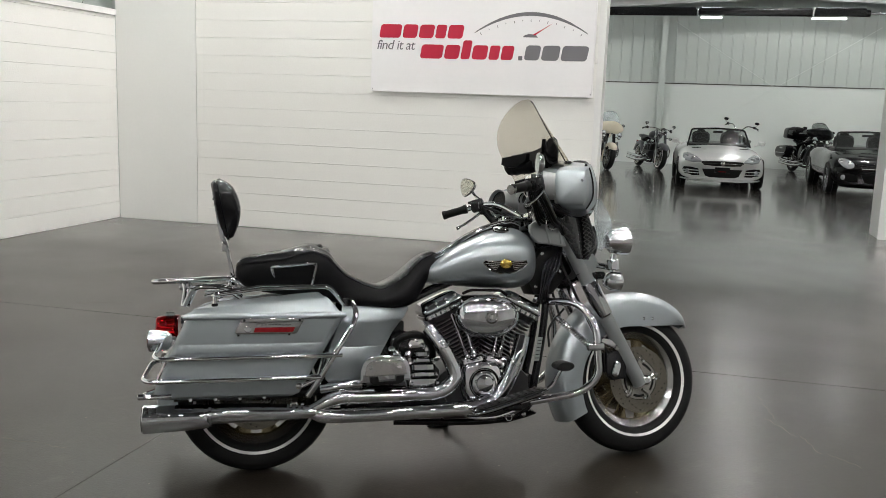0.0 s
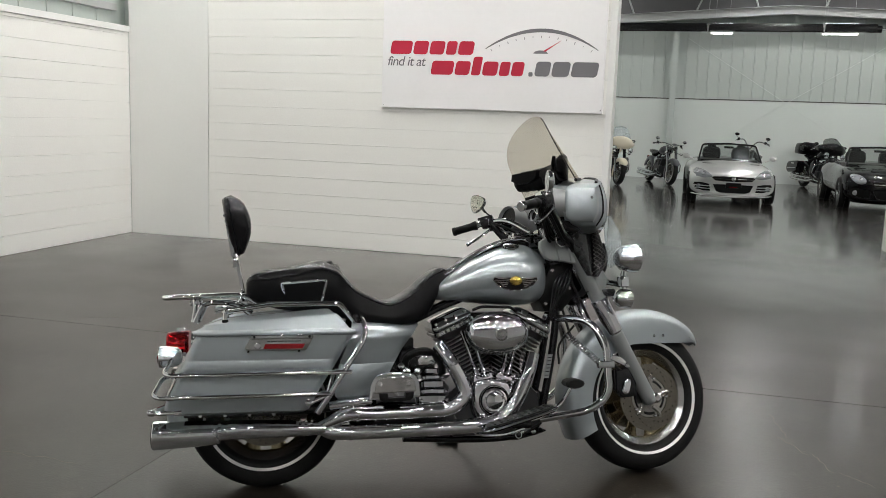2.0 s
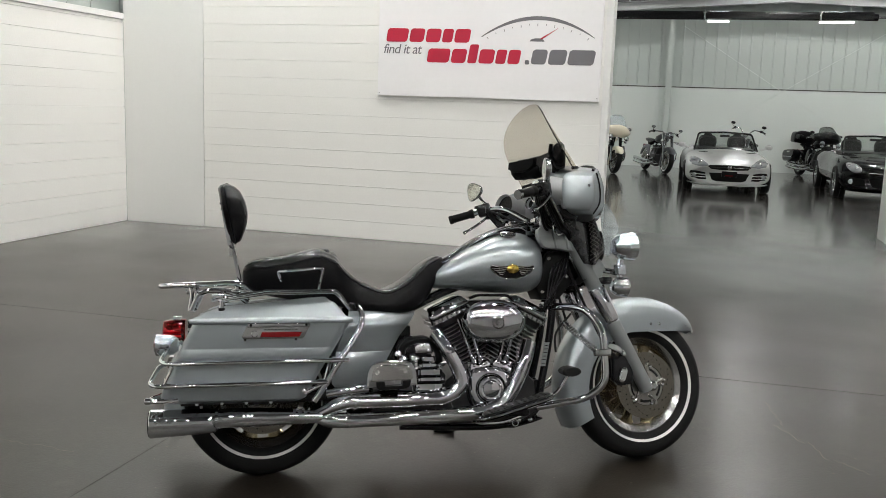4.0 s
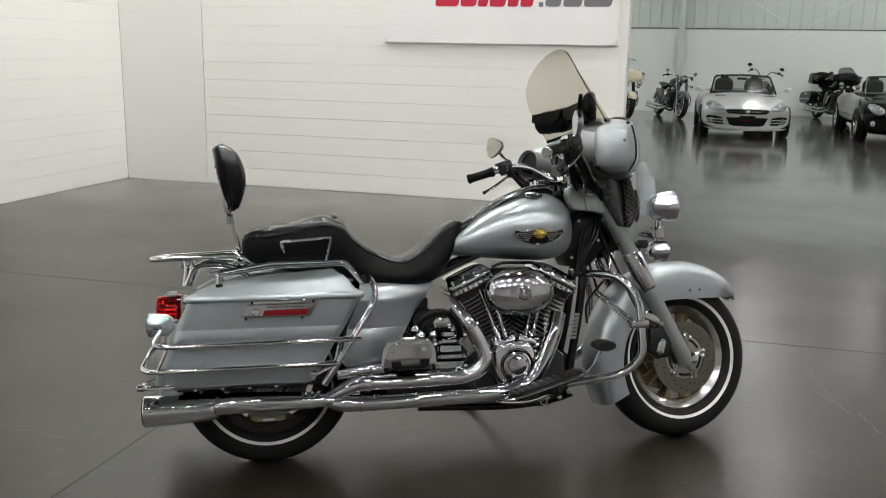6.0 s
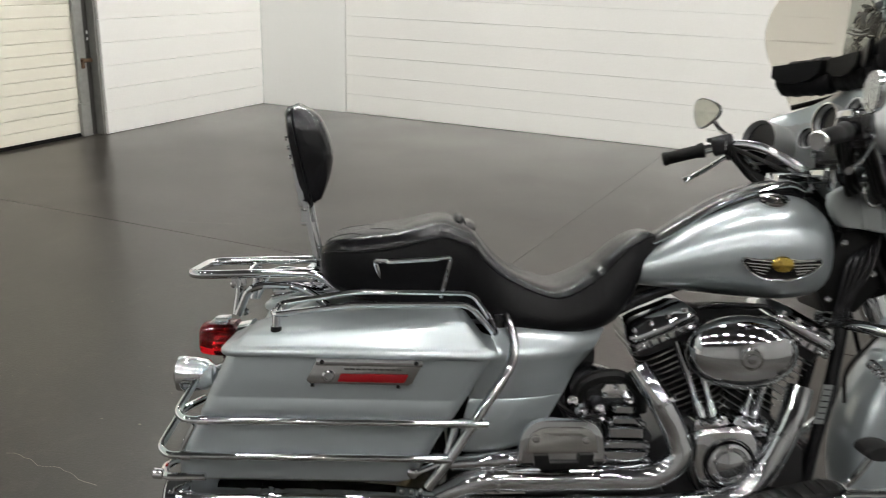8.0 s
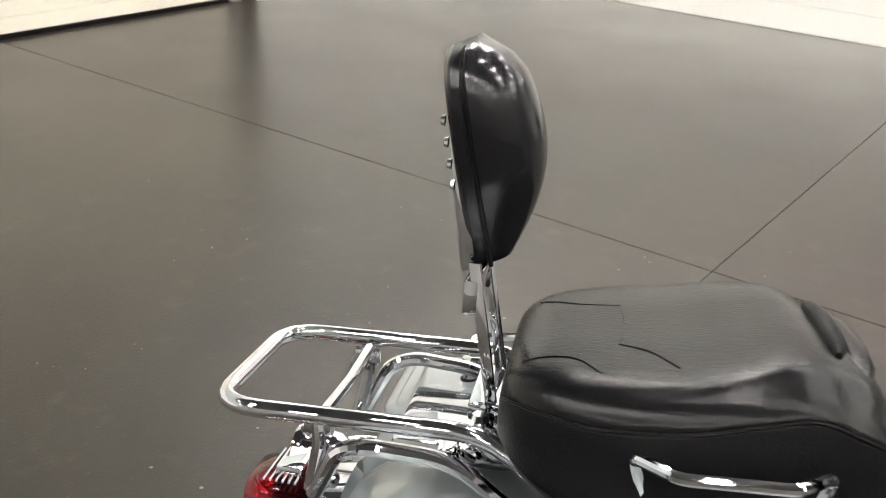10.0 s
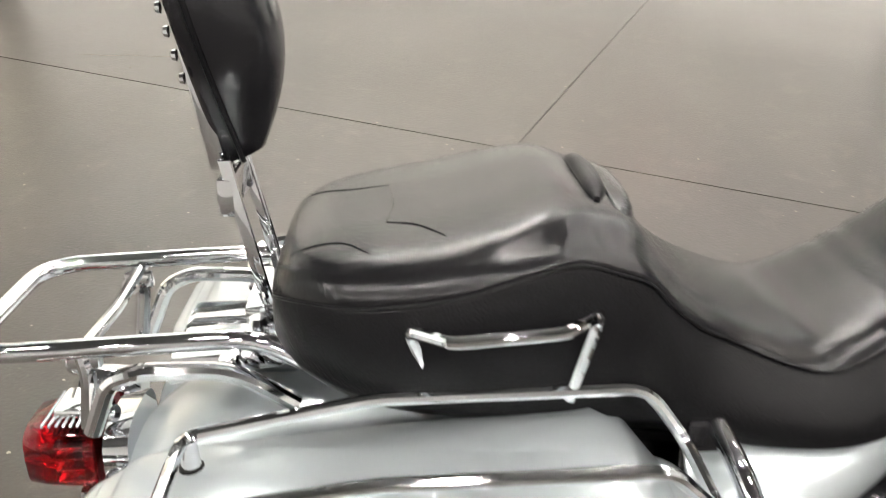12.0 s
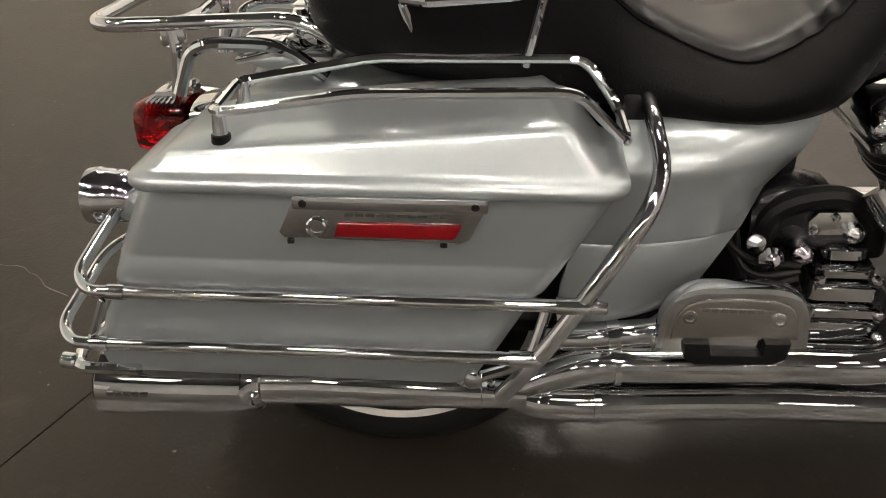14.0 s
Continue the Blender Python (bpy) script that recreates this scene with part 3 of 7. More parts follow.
for u0, u1 in ((6.64, 7.05), (8.58, 9.20)):
    strip = thing("strip_light", ROOM @ pose(0, 8.42, 3.30), "lit fluorescent strip light behind the heater", "strip light", "strip lights")
    part("housing", box((u0, 0.02, -0.04), (u1, 0.07, 0.11), 0.006), HOUSING, strip)
    for z in (-0.048, 0.122):
        part("tube", cyl((u0 + 0.02, 0.0, z), (u1 - 0.02, 0.0, z), 0.016, 12), LAMPTUBE, strip, "glowing tube")
        for u in (u0, u1 - 0.02):
            part("tube_holder", box((u, -0.02, z - 0.02), (u + 0.02, 0.03, z + 0.02), 0.003, 1), HOUSING, strip)
    for u in (u0 + 0.08, u1 - 0.08):
        part("hanger_wire", cyl((u, 0.045, 0.09), (u, 0.045, 2.89), 0.003, 6), STEELBEAM, strip)

# ceiling lights
def ceiling_light(m, size):
    t = thing("ceiling_light", m, "white strip light hung under the roof", "ceiling light", "ceiling lights")
    w, d = size
    bm = box((-w / 2, -d / 2, 0.012), (w / 2, d / 2, 0.07), 0.01)
    part("housing", bm, HOUSING, t)
    for x in (-w * 0.4, w * 0.4):
        part("hanger_rod", cyl((x, 0, 0.068), (x, 0, 0.252), 0.005, 6), STEELBEAM, t)
    part("diffuser", box((-w / 2 + 0.02, -d / 2 + 0.02, 0.0), (w / 2 - 0.02, d / 2 - 0.02, 0.011), 0.003, 1), DIFFUSER, t, "glowing diffuser")
    return t


first = ceiling_light(ROOM @ pose(0.9, -0.9, HIGH - 0.25), (0.44, 0.24))
for v, columns in ((-0.9, range(1, 8)), (-1.9, range(2)), (-4.8, range(2, 8)), (-8.6, range(8)), (-12.5, range(8))):
    for i in columns:
        copy_thing(first, ROOM @ pose(0.9 + 1.85 * i, v, HIGH - 0.25))
for u in (1.5, 3.7, 8.1, 11.0, 12.8, 16.2):
    for j in range(4):
        copy_thing(first, ROOM @ pose(u, 4.8 + 3.6 * j, TALL - 0.25))

# ---- the sign on the back wall ----
sign = thing("wall_sign", ROOM @ pose(3.192, -0.055, 1.60) @ Matrix.Diagonal((0.9695, 1, 0.9695, 1)), "white board with red and grey word shapes and a gauge arc", "sign")
part("board", box((0, -0.008, 0), (2.46, 0.0235, 1.22), 0.002, 1), SIGNWHITE, sign)
YS = -0.0105


def slant(x, z, w, h, material, name, lean=0.16):
    """A leaning rounded word shape."""
    r = min(w, h) * 0.22
    pts = []
    for cx, cz, a0 in ((w - r, r, -90), (w - r, h - r, 0), (r, h - r, 90), (r, r, 180)):
        for k in range(5):
            a = radians(a0 + 22.5 * k)
            px, pz = cx + r * math.cos(a), cz + r * math.sin(a)
            pts.append((x + px + lean * pz, z + pz))
    return part(name, plate(pts, -0.0085, YS), material, sign)


x = 0.085
for w in (0.245, 0.165, 0.165, 0.115, 0.17):
    slant(x, 0.588, w, 0.145, SIGNRED, "word_shape")
    x += w + 0.022
x = 0.56
for w, h in ((0.25, 0.15), (0.165, 0.15), (0.10, 0.20), (0.165, 0.15), (0.11, 0.15), (0.13, 0.15)):
    slant(x, 0.372, w, h, SIGNRED, "word_shape")
    x += w + 0.022
slant(1.655, 0.372, 0.045, 0.045, SIGNGREY, "dot_shape", 0.0)
x = 1.715
for w in (0.16, 0.185, 0.275):
    slant(x, 0.375, w, 0.155, SIGNGREY, "word_shape")
    x += w + 0.022
txt = bpy.data.curves.new("slogan", "FONT")
txt.body, txt.size, txt.shear, txt.extrude, txt.space_character = "find it at", 0.148, 0.2, 0.0008, 0.92
slogan = new("slogan", txt)
bpy.context.view_layer.update()
letters = bpy.data.meshes.new_from_object(slogan.evaluated_get(bpy.context.evaluated_depsgraph_get()))
bpy.data.objects.remove(slogan)
letters.materials.clear()
letters.materials.append(SIGNGREY)
slogan = new("slogan", letters)
slogan.parent, slogan.matrix_basis = sign, pose(0.055, YS, 0.462, 90, 0, 0)
slogan["label"] = "small grey words"
arc_a, arc_b = [], []
for k in range(33):
    t = -1 + k / 16
    arc_a.append((1.775 + 0.61 * t, 0.655 + 0.218 * (1 - t * t)))
    arc_b.append((1.775 + 0.60 * t, 0.652 + 0.182 * (1 - t * t)))
part("gauge_arc", loft([[(a[0], YS, a[1]), (a[0], -0.0085, a[1]), (b[0], -0.0085, b[1]), (b[0], YS, b[1])] for a, b in zip(arc_a, arc_b)]), SIGNGREY, sign, "", None, 0.3)
for k in range(13):
    t = -0.93 + 1.86 * k / 12
    x0, z0 = 1.775 + 0.585 * t, 0.632 + 0.165 * (1 - t * t)
    d = Vector((-0.7 * t, -1.0)).normalized() * (0.016 if k % 2 else 0.026)
    n = Vector((-d.y, d.x)).normalized() * 0.003
    p, q = Vector((x0, z0)), Vector((x0, z0)) + d
    part("gauge_tick", plate([tuple(p - n), tuple(p + n), tuple(q + n), tuple(q - n)], -0.0085, YS), SIGNGREY, sign)
hub = [(1.775 + 0.078 * math.cos(math.pi * k / 12), 0.612 + 0.034 * math.sin(math.pi * k / 12)) for k in range(13)]
part("gauge_hub", plate(hub, -0.0085, YS), SIGNGREY, sign)
part("gauge_needle", plate([(1.80, 0.640), (1.826, 0.634), (2.004, 0.758)], -0.0085, YS - 0.0006), SIGNRED, sign)
for px, pz in ((0.02, 0.03), (2.44, 0.035)):
    part("screw", lathe([(0.006, 0), (0.005, 0.003)], 10, pose(px, -0.008, pz, 90)), CHROME_DULL, sign)

# ---- the silver touring motorcycle ----
bike = thing("motorcycle", BIKE, "silver touring motorcycle with chrome trim, leaning on its stand", "motorcycle")
FRONT = Vector((1.62, 0, 0.32))
RAKE = radians(27)
STEER = Matrix.Translation(FRONT) @ Matrix.Rotation(radians(9), 4, Vector((-math.sin(RAKE), 0, math.cos(RAKE)))) @ Matrix.Translation(-FRONT)


def bp(name, bm, material, label="", sharp=0.6, parent=None, m=None):
    return part(name, bm, material, parent or bike, label, m, sharp)


def fp(name, bm, material, label="", sharp=0.6):
    """A part that turns with the handlebars."""
    return part(name, bm, material, bike, label, STEER, sharp)


def mirror_y(bm):
    for v in bm.verts:
        v.co.y = -v.co.y
    bmesh.ops.reverse_faces(bm, faces=bm.faces)
    return bm


# wheels
def wheel(centre, m, name, disc_r):
    turn = Matrix.Translation(centre) @ pose(0, 0, 0, 90)     # the wheel's axle lies along y
    place = m @ turn
    tyre = [(0.206, -0.045), (0.225, -0.058), (0.252, -0.066), (0.280, -0.066), (0.300, -0.055), (0.312, -0.035), (0.3175, -0.012),
            (0.3175, 0.012), (0.312, 0.035), (0.300, 0.055), (0.280, 0.066), (0.252, 0.066), (0.225, 0.058), (0.206, 0.045)]
    w = part(name, lathe(tyre, 72, closed=True), RUBBER, bike, "black tyre with a white wall stripe", place, 1.2)
    for s in (-1, 1):
        ring = [(0.2345, 0.0605 * s), (0.240, 0.0645 * s), (0.246, 0.0668 * s), (0.246, 0.060 * s), (0.2345, 0.056 * s)]
        part("white_wall", lathe(ring, 72, closed=True), WHITEWALL, w, "white stripe")
    rim = [(0.214, -0.050), (0.217, -0.047), (0.210, -0.040), (0.196, -0.034), (0.186, -0.020), (0.186, 0.020), (0.196, 0.034), (0.210, 0.040),
           (0.217, 0.047), (0.214, 0.050), (0.206, 0.044), (0.180, 0.026), (0.176, 0.015), (0.176, -0.015), (0.180, -0.026), (0.206, -0.044)]
    part("rim", lathe(rim, 64, closed=True), ALLOY, w, "polished rim lip")
    inner = [(0.190, -0.030), (0.176, -0.018), (0.172, -0.012), (0.172, 0.012), (0.176, 0.018), (0.190, 0.030), (0.1875, 0.02), (0.1875, -0.02)]
    part("rim_well", lathe(inner, 64, closed=True), GOLD_RIM, w, "champagne coloured rim well")
    part("hub", lathe([(0.02, -0.07), (0.046, -0.066), (0.05, -0.03), (0.04, 0.0), (0.05, 0.03), (0.046, 0.066), (0.02, 0.07)], 32), GOLD_RIM, w)
    for k in range(10):
        a = 36 * k
        bm = loft([oval(0.035, 0, 0.020, 0.016, 12), oval(0.10, 0, 0.019, 0.010, 12), oval(0.145, 0, 0.023, 0.011, 12), oval(0.168, 0, 0.034, 0.014, 12), oval(0.184, 0, 0.050, 0.018, 12)])
        part("spoke", bm, GOLD_RIM, w, "", pose(0, 0, 0, 0, 0, a))
    for s in (-1, 1):
        d = part("brake_disc", lathe([(0.088, 0.083 * s), (disc_r, 0.083 * s), (disc_r, 0.088 * s), (0.088, 0.088 * s)], 56, closed=True), DISC, w, "drilled steel brake disc")
        bm = bmesh.new()
        for k in range(5):
            a = 72 * k
            p = spline([(0.045, 0.0, 0), (0.06, 0.012, 0), (0.080, 0.022, 0), (0.095, 0.018, 0)], 4)
            mm = pose(0, 0, 0.0845 * s, 0, 0, a)
            tube([mm @ q for q in p], 0.009, 8, bm=bm)
        lathe([(0.03, 0.078 * s), (0.086, 0.080 * s), (0.089, 0.083 * s), (0.086, 0.086 * s), (0.05, 0.088 * s), (0.03, 0.090 * s)], 36, bm=bm, closed=True)
        for k in range(5):
            sweep = [(0.070 * math.cos(q), 0.070 * math.sin(q), 0.0865 * s) for q in [radians(72 * k + 30 + 7 * j) for j in range(7)]]
            part("carrier_slot", tube(sweep, 0.0055, 8, flat=0.6), BLACK, d)
            part("disc_bolt", lathe([(0.007, 0.0), (0.007, 0.005), (0.004, 0.007)], 8, pose(0.084 * math.cos(radians(72 * k)), 0.084 * math.sin(radians(72 * k)), 0.087 * s, 0 if s > 0 else 180, 0, 0)), CHROME, d)
        part("disc_carrier", bm, CARRIER, d, "polished disc carrier")
        bm = bmesh.new()
        for k in range(36):
            a = 2 * math.pi * k / 36
            r = 0.104 + 0.009 * (k % 4)
            lathe([(0.0035, 0.0882 * s), (0.0035, 0.0885 * s)], 8, pose(r * math.cos(a), r * math.sin(a), 0), bm)
        holes = part("drill_holes", bm, BLACK, d)
        holes["kind"] = "stuff"
    return w


wheel((0, 0, 0.32), Matrix.Identity(4), "rear_wheel", 0.143)
wheel(FRONT, STEER, "front_wheel", 0.143)


# fenders
def fender(centre, r, half, a0, a1, inner, steps, thick=0.004):
    """A rolled fender round a wheel: a crown with skirts down to the radius inner(angle)."""
    cx, _, cz = centre
    rings = []
    for k in range(steps + 1):
        t = k / steps
        a = a0 + (a1 - a0) * t
        ca, sa = math.cos(radians(a)), math.sin(radians(a))
        grow = 1 - 0.75 * max(0, (0.12 - t) / 0.12) ** 2
        hw, ri = half * grow, inner(a)
        sec = [(y, max(q, ri + 0.0012 * i)) for i, (y, q) in enumerate([(-hw, ri), (-hw, (ri + r) / 2 - 0.01), (-hw * 0.985, r - 0.045), (-hw * 0.90, r - 0.020), (-hw * 0.68, r - 0.006), (-hw * 0.35, r), (0, r + 0.002)])]
        sec = sec + [(-y, q) for y, q in reversed(sec[:-1])]
        back = [(y * (1 - thick / max(hw, 0.01)), q - thick) if 0 < i < len(sec) - 1 else (y * (1 - thick / max(hw, 0.01)), q) for i, (y, q) in enumerate(sec)]
        rings.append([(cx + q * ca, y, cz + q * sa) for y, q in sec + back[::-1]])
    return loft(rings)


def front_skirt(a):
    if a < 96:
        return min(0.365, 0.232 / math.sin(radians(a)))
    if a < 160:
        return 0.233 + (0.272 - 0.233) * (a - 96) / 64
    return 0.272 + 0.016 * (a - 160) / 45


fp("front_fender", fender(FRONT, 0.386, 0.092, 36.5, 206, front_skirt, 42), PAINT, "deep silver painted fender", 0.9)
for x in (1.655, 1.70):
    fp("fender_bolt", lathe([(0.006, 0), (0.006, 0.003), (0.003, 0.005)], 10, pose(x, -0.092, 0.585, 90)), CHROME)
bp("rear_fender", fender((0, 0, 0.32), 0.385, 0.105, 60, 196, lambda a: 0.30, 30), PAINT, "silver painted rear fender", 0.9)

# forks and front brake
def fork_x(z):
    return 1.585 - (z - 0.33) * 0.512


for s in (-1, 1):
    y = 0.12 * s
    fp("fork_slider", cyl((fork_x(0.30) + 0.006, y, 0.30), (fork_x(0.60), y, 0.60), 0.031, 20, rim=0.006), FORKGREY, "grey painted fork leg")
    fp("fork_cover", lathe([(0.031, 0), (0.037, 0.008), (0.037, 0.155), (0.032, 0.165)], 24, along((fork_x(0.60), y, 0.60), (fork_x(0.76), y, 0.76))), CHROME, "chrome fork cover")
    fp("fork_upper", cyl((fork_x(0.74), y, 0.74), (fork_x(1.02), y, 1.02), 0.034, 20), FORKGREY, "grey painted upper fork tube")
    fp("axle_nut", lathe([(0.020, 0), (0.022, 0.004), (0.022, 0.018), (0.012, 0.026)], 12, pose(1.625, y * 1.02, 0.32, 90 if s < 0 else -90)), CHROME)
    bm = plate([(1.44, 0.44), (1.50, 0.455), (1.535, 0.40), (1.53, 0.33), (1.47, 0.325), (1.435, 0.36)], y * 0.70, y * 1.12, 0.010)
    fp("brake_caliper", bm, BLACK, "black brake caliper")
    fp("caliper_cover", lathe([(0.011, 0), (0.010, 0.006), (0.004, 0.009)], 12, pose(1.483, y * 1.12, 0.385, 90 if s < 0 else -90)), CHROME)
    pill = [(0.016 * math.cos(q) , 0.016 * math.sin(q) + (0.017 if math.sin(q) > 0 else -0.017)) for q in [2 * math.pi * k / 20 for k in range(20)]]
    fp("caliper_cover", loft([[(1.478 + (x * 0.94 + z * 0.34) * g, y * 1.12 + d * s, 0.372 + (z * 0.94 - x * 0.34) * g) for x, z in pill] for g, d in ((1.0, 0.0), (1.0, 0.010), (0.8, 0.015), (0.3, 0.016))]), CHROME, "chrome caliper insert")
    bm = box((-0.040, -0.010, -0.014), (0.040, 0.010, 0.014), 0.006, m=pose(1.452, y * 1.05, 0.485, 0, 24, 0))
    add_box(bm, (-0.012, -0.014, -0.012), (0.012, 0.014, 0.012), 0.005, m=pose(1.492, y * 1.06, 0.462))
    fp("caliper_bracket", bm, CHROME, "chrome caliper bracket")
    fp("brake_hose", tube(spline([(1.47, y * 1.05, 0.43), (1.40, y * 1.1, 0.50), (1.33, y * 0.9, 0.66), (1.26, y * 0.6, 0.85)], 6), 0.006, 8), BLACK_PLASTIC)
fp("front_axle", cyl((1.62, -0.12, 0.32), (1.62, 0.12, 0.32), 0.012), CHROME_DULL)
bm = box((1.37, -0.15, 0.755), (1.44, 0.15, 0.79), 0.01, m=pose(0, 0, 0))
fp("triple_clamp", bm, BLACK)
for s in (-1, 1):
    y = 0.128 * s
    fold = smooth_outline([(1.100, 0.985), (1.125, 0.915), (1.190, 0.905), (1.262, 0.895), (1.290, 0.918), (1.280, 0.985), (1.20, 1.018)], 3)
    fp("fork_shroud", pillow(fold, y - 0.012 * s, y + 0.010 * s, 0.006, 0.003), FORKGREY, "silver shroud under the fairing", 1.0)
    for x0, x1 in ((1.168, 1.186), (1.226, 1.240)):
        fp("shroud_fold", tube([(x0, y + 0.010 * s, 1.000), (x0 + 0.006, y + 0.012 * s, 0.955), (x1, y + 0.010 * s, 0.906)], 0.006, 8), FORKGREY)
    bm = plate([(1.345, 0.775), (1.39, 0.785), (1.405, 0.83), (1.385, 0.865), (1.335, 0.83)], y * 1.05, y * 1.18, 0.006)
    fp("lamp_bracket_plate", bm, FORKGREY)


# fairing
def fairing_ring(y):
    q = abs(y) / 0.335
    xf = 1.445 - 0.16 * q ** 2.3
    zt, zb = 1.285 - 0.095 * q ** 1.3, 1.012 + 0.03 * q ** 1.5
    xb = 1.262 - 0.185 * q ** 3.6
    pts = []
    for k in range(11):
        t = k / 10
        z = zt + (zb - zt) * t
        bulge = 0.05 * (1 - (2 * t - 0.95) ** 2) - 0.055 * max(0, t - 0.75) / 0.25
        pts.append((xf - 0.035 + bulge * (1 - 0.8 * q), y, z))
    lip = 0.03 * (1 - q)
    hh = (zt - zb) / 2
    pts += [(xb + 0.03, y, zb - 0.004)] + [(xb + 0.012 - (lip + 0.016) * math.cos(radians(d)) ** 0.6, y, (zt + zb) / 2 + 0.95 * hh * math.sin(radians(d))) for d in (-75, -50, -25, 0, 25, 50, 75)]
    pts += [(xb + 0.03, y, zt + 0.002)]
    c = sum((Vector(p) for p in pts), Vector()) / len(pts)      # the wings close in a rounded edge
    k = max(0.86, (1 - max(0.0, (abs(y) - 0.245) / 0.0851) ** 3) ** 0.4)
    pts = [tuple(c + (Vector(p) - c) * k) for p in pts]
    return pts


half_ys = [0.245 * k / 9 for k in range(10)] + [0.245 + 0.062 * k / 6 for k in range(1, 7)]
ys = [-y for y in half_ys[:0:-1]] + half_ys
rings = [fairing_ring(y) for y in ys]


def dome_off(ring, out):
    """Rings that round a wing's side over to its middle."""
    c = sum((Vector(p) for p in ring), Vector()) / len(ring)
    return [[tuple(c + (Vector(p) - c) * math.cos(q) + Vector((0, out * math.sin(q), 0))) for p in ring] for q in (0.25, 0.5, 0.75, 1.0, 1.25, 1.45)]


fp("fairing", loft(dome_off(rings[0], -0.022)[::-1] + rings + dome_off(rings[-1], 0.022)), PAINT, "silver painted fork-mounted fairing", 0.8)
# seam round the outer fairing
seam = []
for y in [0.255 * k / 14 for k in range(-14, 15)]:
    r = fairing_ring(y)
    seam.append(Vector(r[0]) + Vector((-0.02, 0, 0.004)))
fp("fairing_trim", tube(seam, 0.006, 8), BLACK_PLASTIC, "black rubber trim")
for s in (-1, 1):
    y = 0.277 * s
    line = [Vector(p) + Vector((0.001, 0.0015 * s, 0)) for p in fairing_ring(y)[0:11]]
    fp("fairing_seam", tube(line, 0.004, 6), BLACK_PLASTIC)
    fp("fairing_screw", lathe([(0.007, 0), (0.005, 0.004)], 10, pose(1.245, 0.326 * s, 1.145, 90 if s < 0 else -90)), CHROME)
# inner fairing: pods, gauges, speakers
inner_pts = []
for y in [0.30 * math.sin(math.pi / 2 * k / 14) for k in range(-14, 15)]:
    q = abs(y) / 0.335
    inner_pts.append([(1.248 - 0.15 * q ** 4, y * 0.96, 1.235 - 0.06 * q), (1.225 - 0.15 * q ** 4, y * 0.96, 1.15 - 0.02 * q), (1.235 - 0.15 * q ** 4, y * 0.96, 1.055), (1.285 - 0.12 * q ** 4, y * 0.96, 1.05), (1.29 - 0.12 * q ** 4, y * 0.96, 1.22 - 0.05 * q)])
fp("inner_fairing", loft(inner_pts), PAINT_DULL, "grey inner fairing")
for y, z, r, dark in ((0.25, 1.125, 0.062, 1), (-0.25, 1.125, 0.062, 1), (0.07, 1.175, 0.046, 0), (-0.07, 1.175, 0.046, 0), (0.155, 1.135, 0.028, 0), (-0.155, 1.135, 0.028, 0)):
    mm = pose(1.222 - 0.15 * (abs(y) * 0.9 / 0.335) ** 4, y * 0.9, z, 0, -80, math.copysign(110 * abs(y), y))
    if dark:
        mm = pose(1.128, 0.235 * (1 if y > 0 else -1), 1.130, 0, -82, math.copysign(18, y))
    pod = fp("speaker_pod" if dark else "gauge_pod", lathe([(r * 0.9, -0.09 if dark else -0.02), (r * 1.0, 0.012), (r * 0.97, 0.022), (r * 0.92, 0.012), (r * 0.9, 0.0), (0.001, 0.0)], 28, mm), PAINT_DULL, "round grey pod")
    fp("gauge_face", lathe([(r * 0.88, 0.004), (r * 0.86, 0.006), (0.001, 0.006)], 24, mm), BLACK, "dark dial")
    if not dark:
        fp("gauge_ring", lathe([(r * 0.99, 0.02), (r * 1.02, 0.026), (r * 0.94, 0.026), (r * 0.93, 0.018)], 28, mm, closed=True), CHROME)
radio = fp("radio", box((1.19, -0.088, 1.055), (1.235, 0.088, 1.115), 0.006), BLACK, "black radio in the inner fairing")
for k in range(6):
    part("radio_button", box((1.186, -0.062 + 0.021 * k, 1.066), (1.1905, -0.046 + 0.021 * k, 1.076), 0.001, 1), BLACK_PLASTIC, radio)
for s in (-1, 1):
    part("radio_knob", lathe([(0.011, 0), (0.011, 0.012), (0.008, 0.015)], 14, pose(1.19, 0.074 * s, 1.094, 0, -90, 0)), CHROME, radio)
    for k in range(3):
        p = spline([(1.045, (0.29 - 0.02 * k) * s, 1.112), (1.085, (0.23 - 0.01 * k) * s, 1.06 - 0.01 * k), (1.14, (0.17 - 0.015 * k) * s, 1.01 - 0.012 * k), (1.21, (0.12 - 0.01 * k) * s, 0.985), (1.27, 0.09 * s, 0.93)], 6)
        fp("cable", tube(p, 0.0058, 8), BLACK_PLASTIC, "black cable")
    fp("clutch_clamp", box((1.035, 0.285 * s - 0.014, 1.108), (1.062, 0.285 * s + 0.014, 1.140), 0.005), CHROME)
    fp("fork_cap", lathe([(0.020, 0), (0.022, 0.006), (0.018, 0.014), (0.010, 0.018)], 16, pose(1.205, 0.12 * s, 1.03, 0, -20, 0)), CHROME, "chrome fork cap")
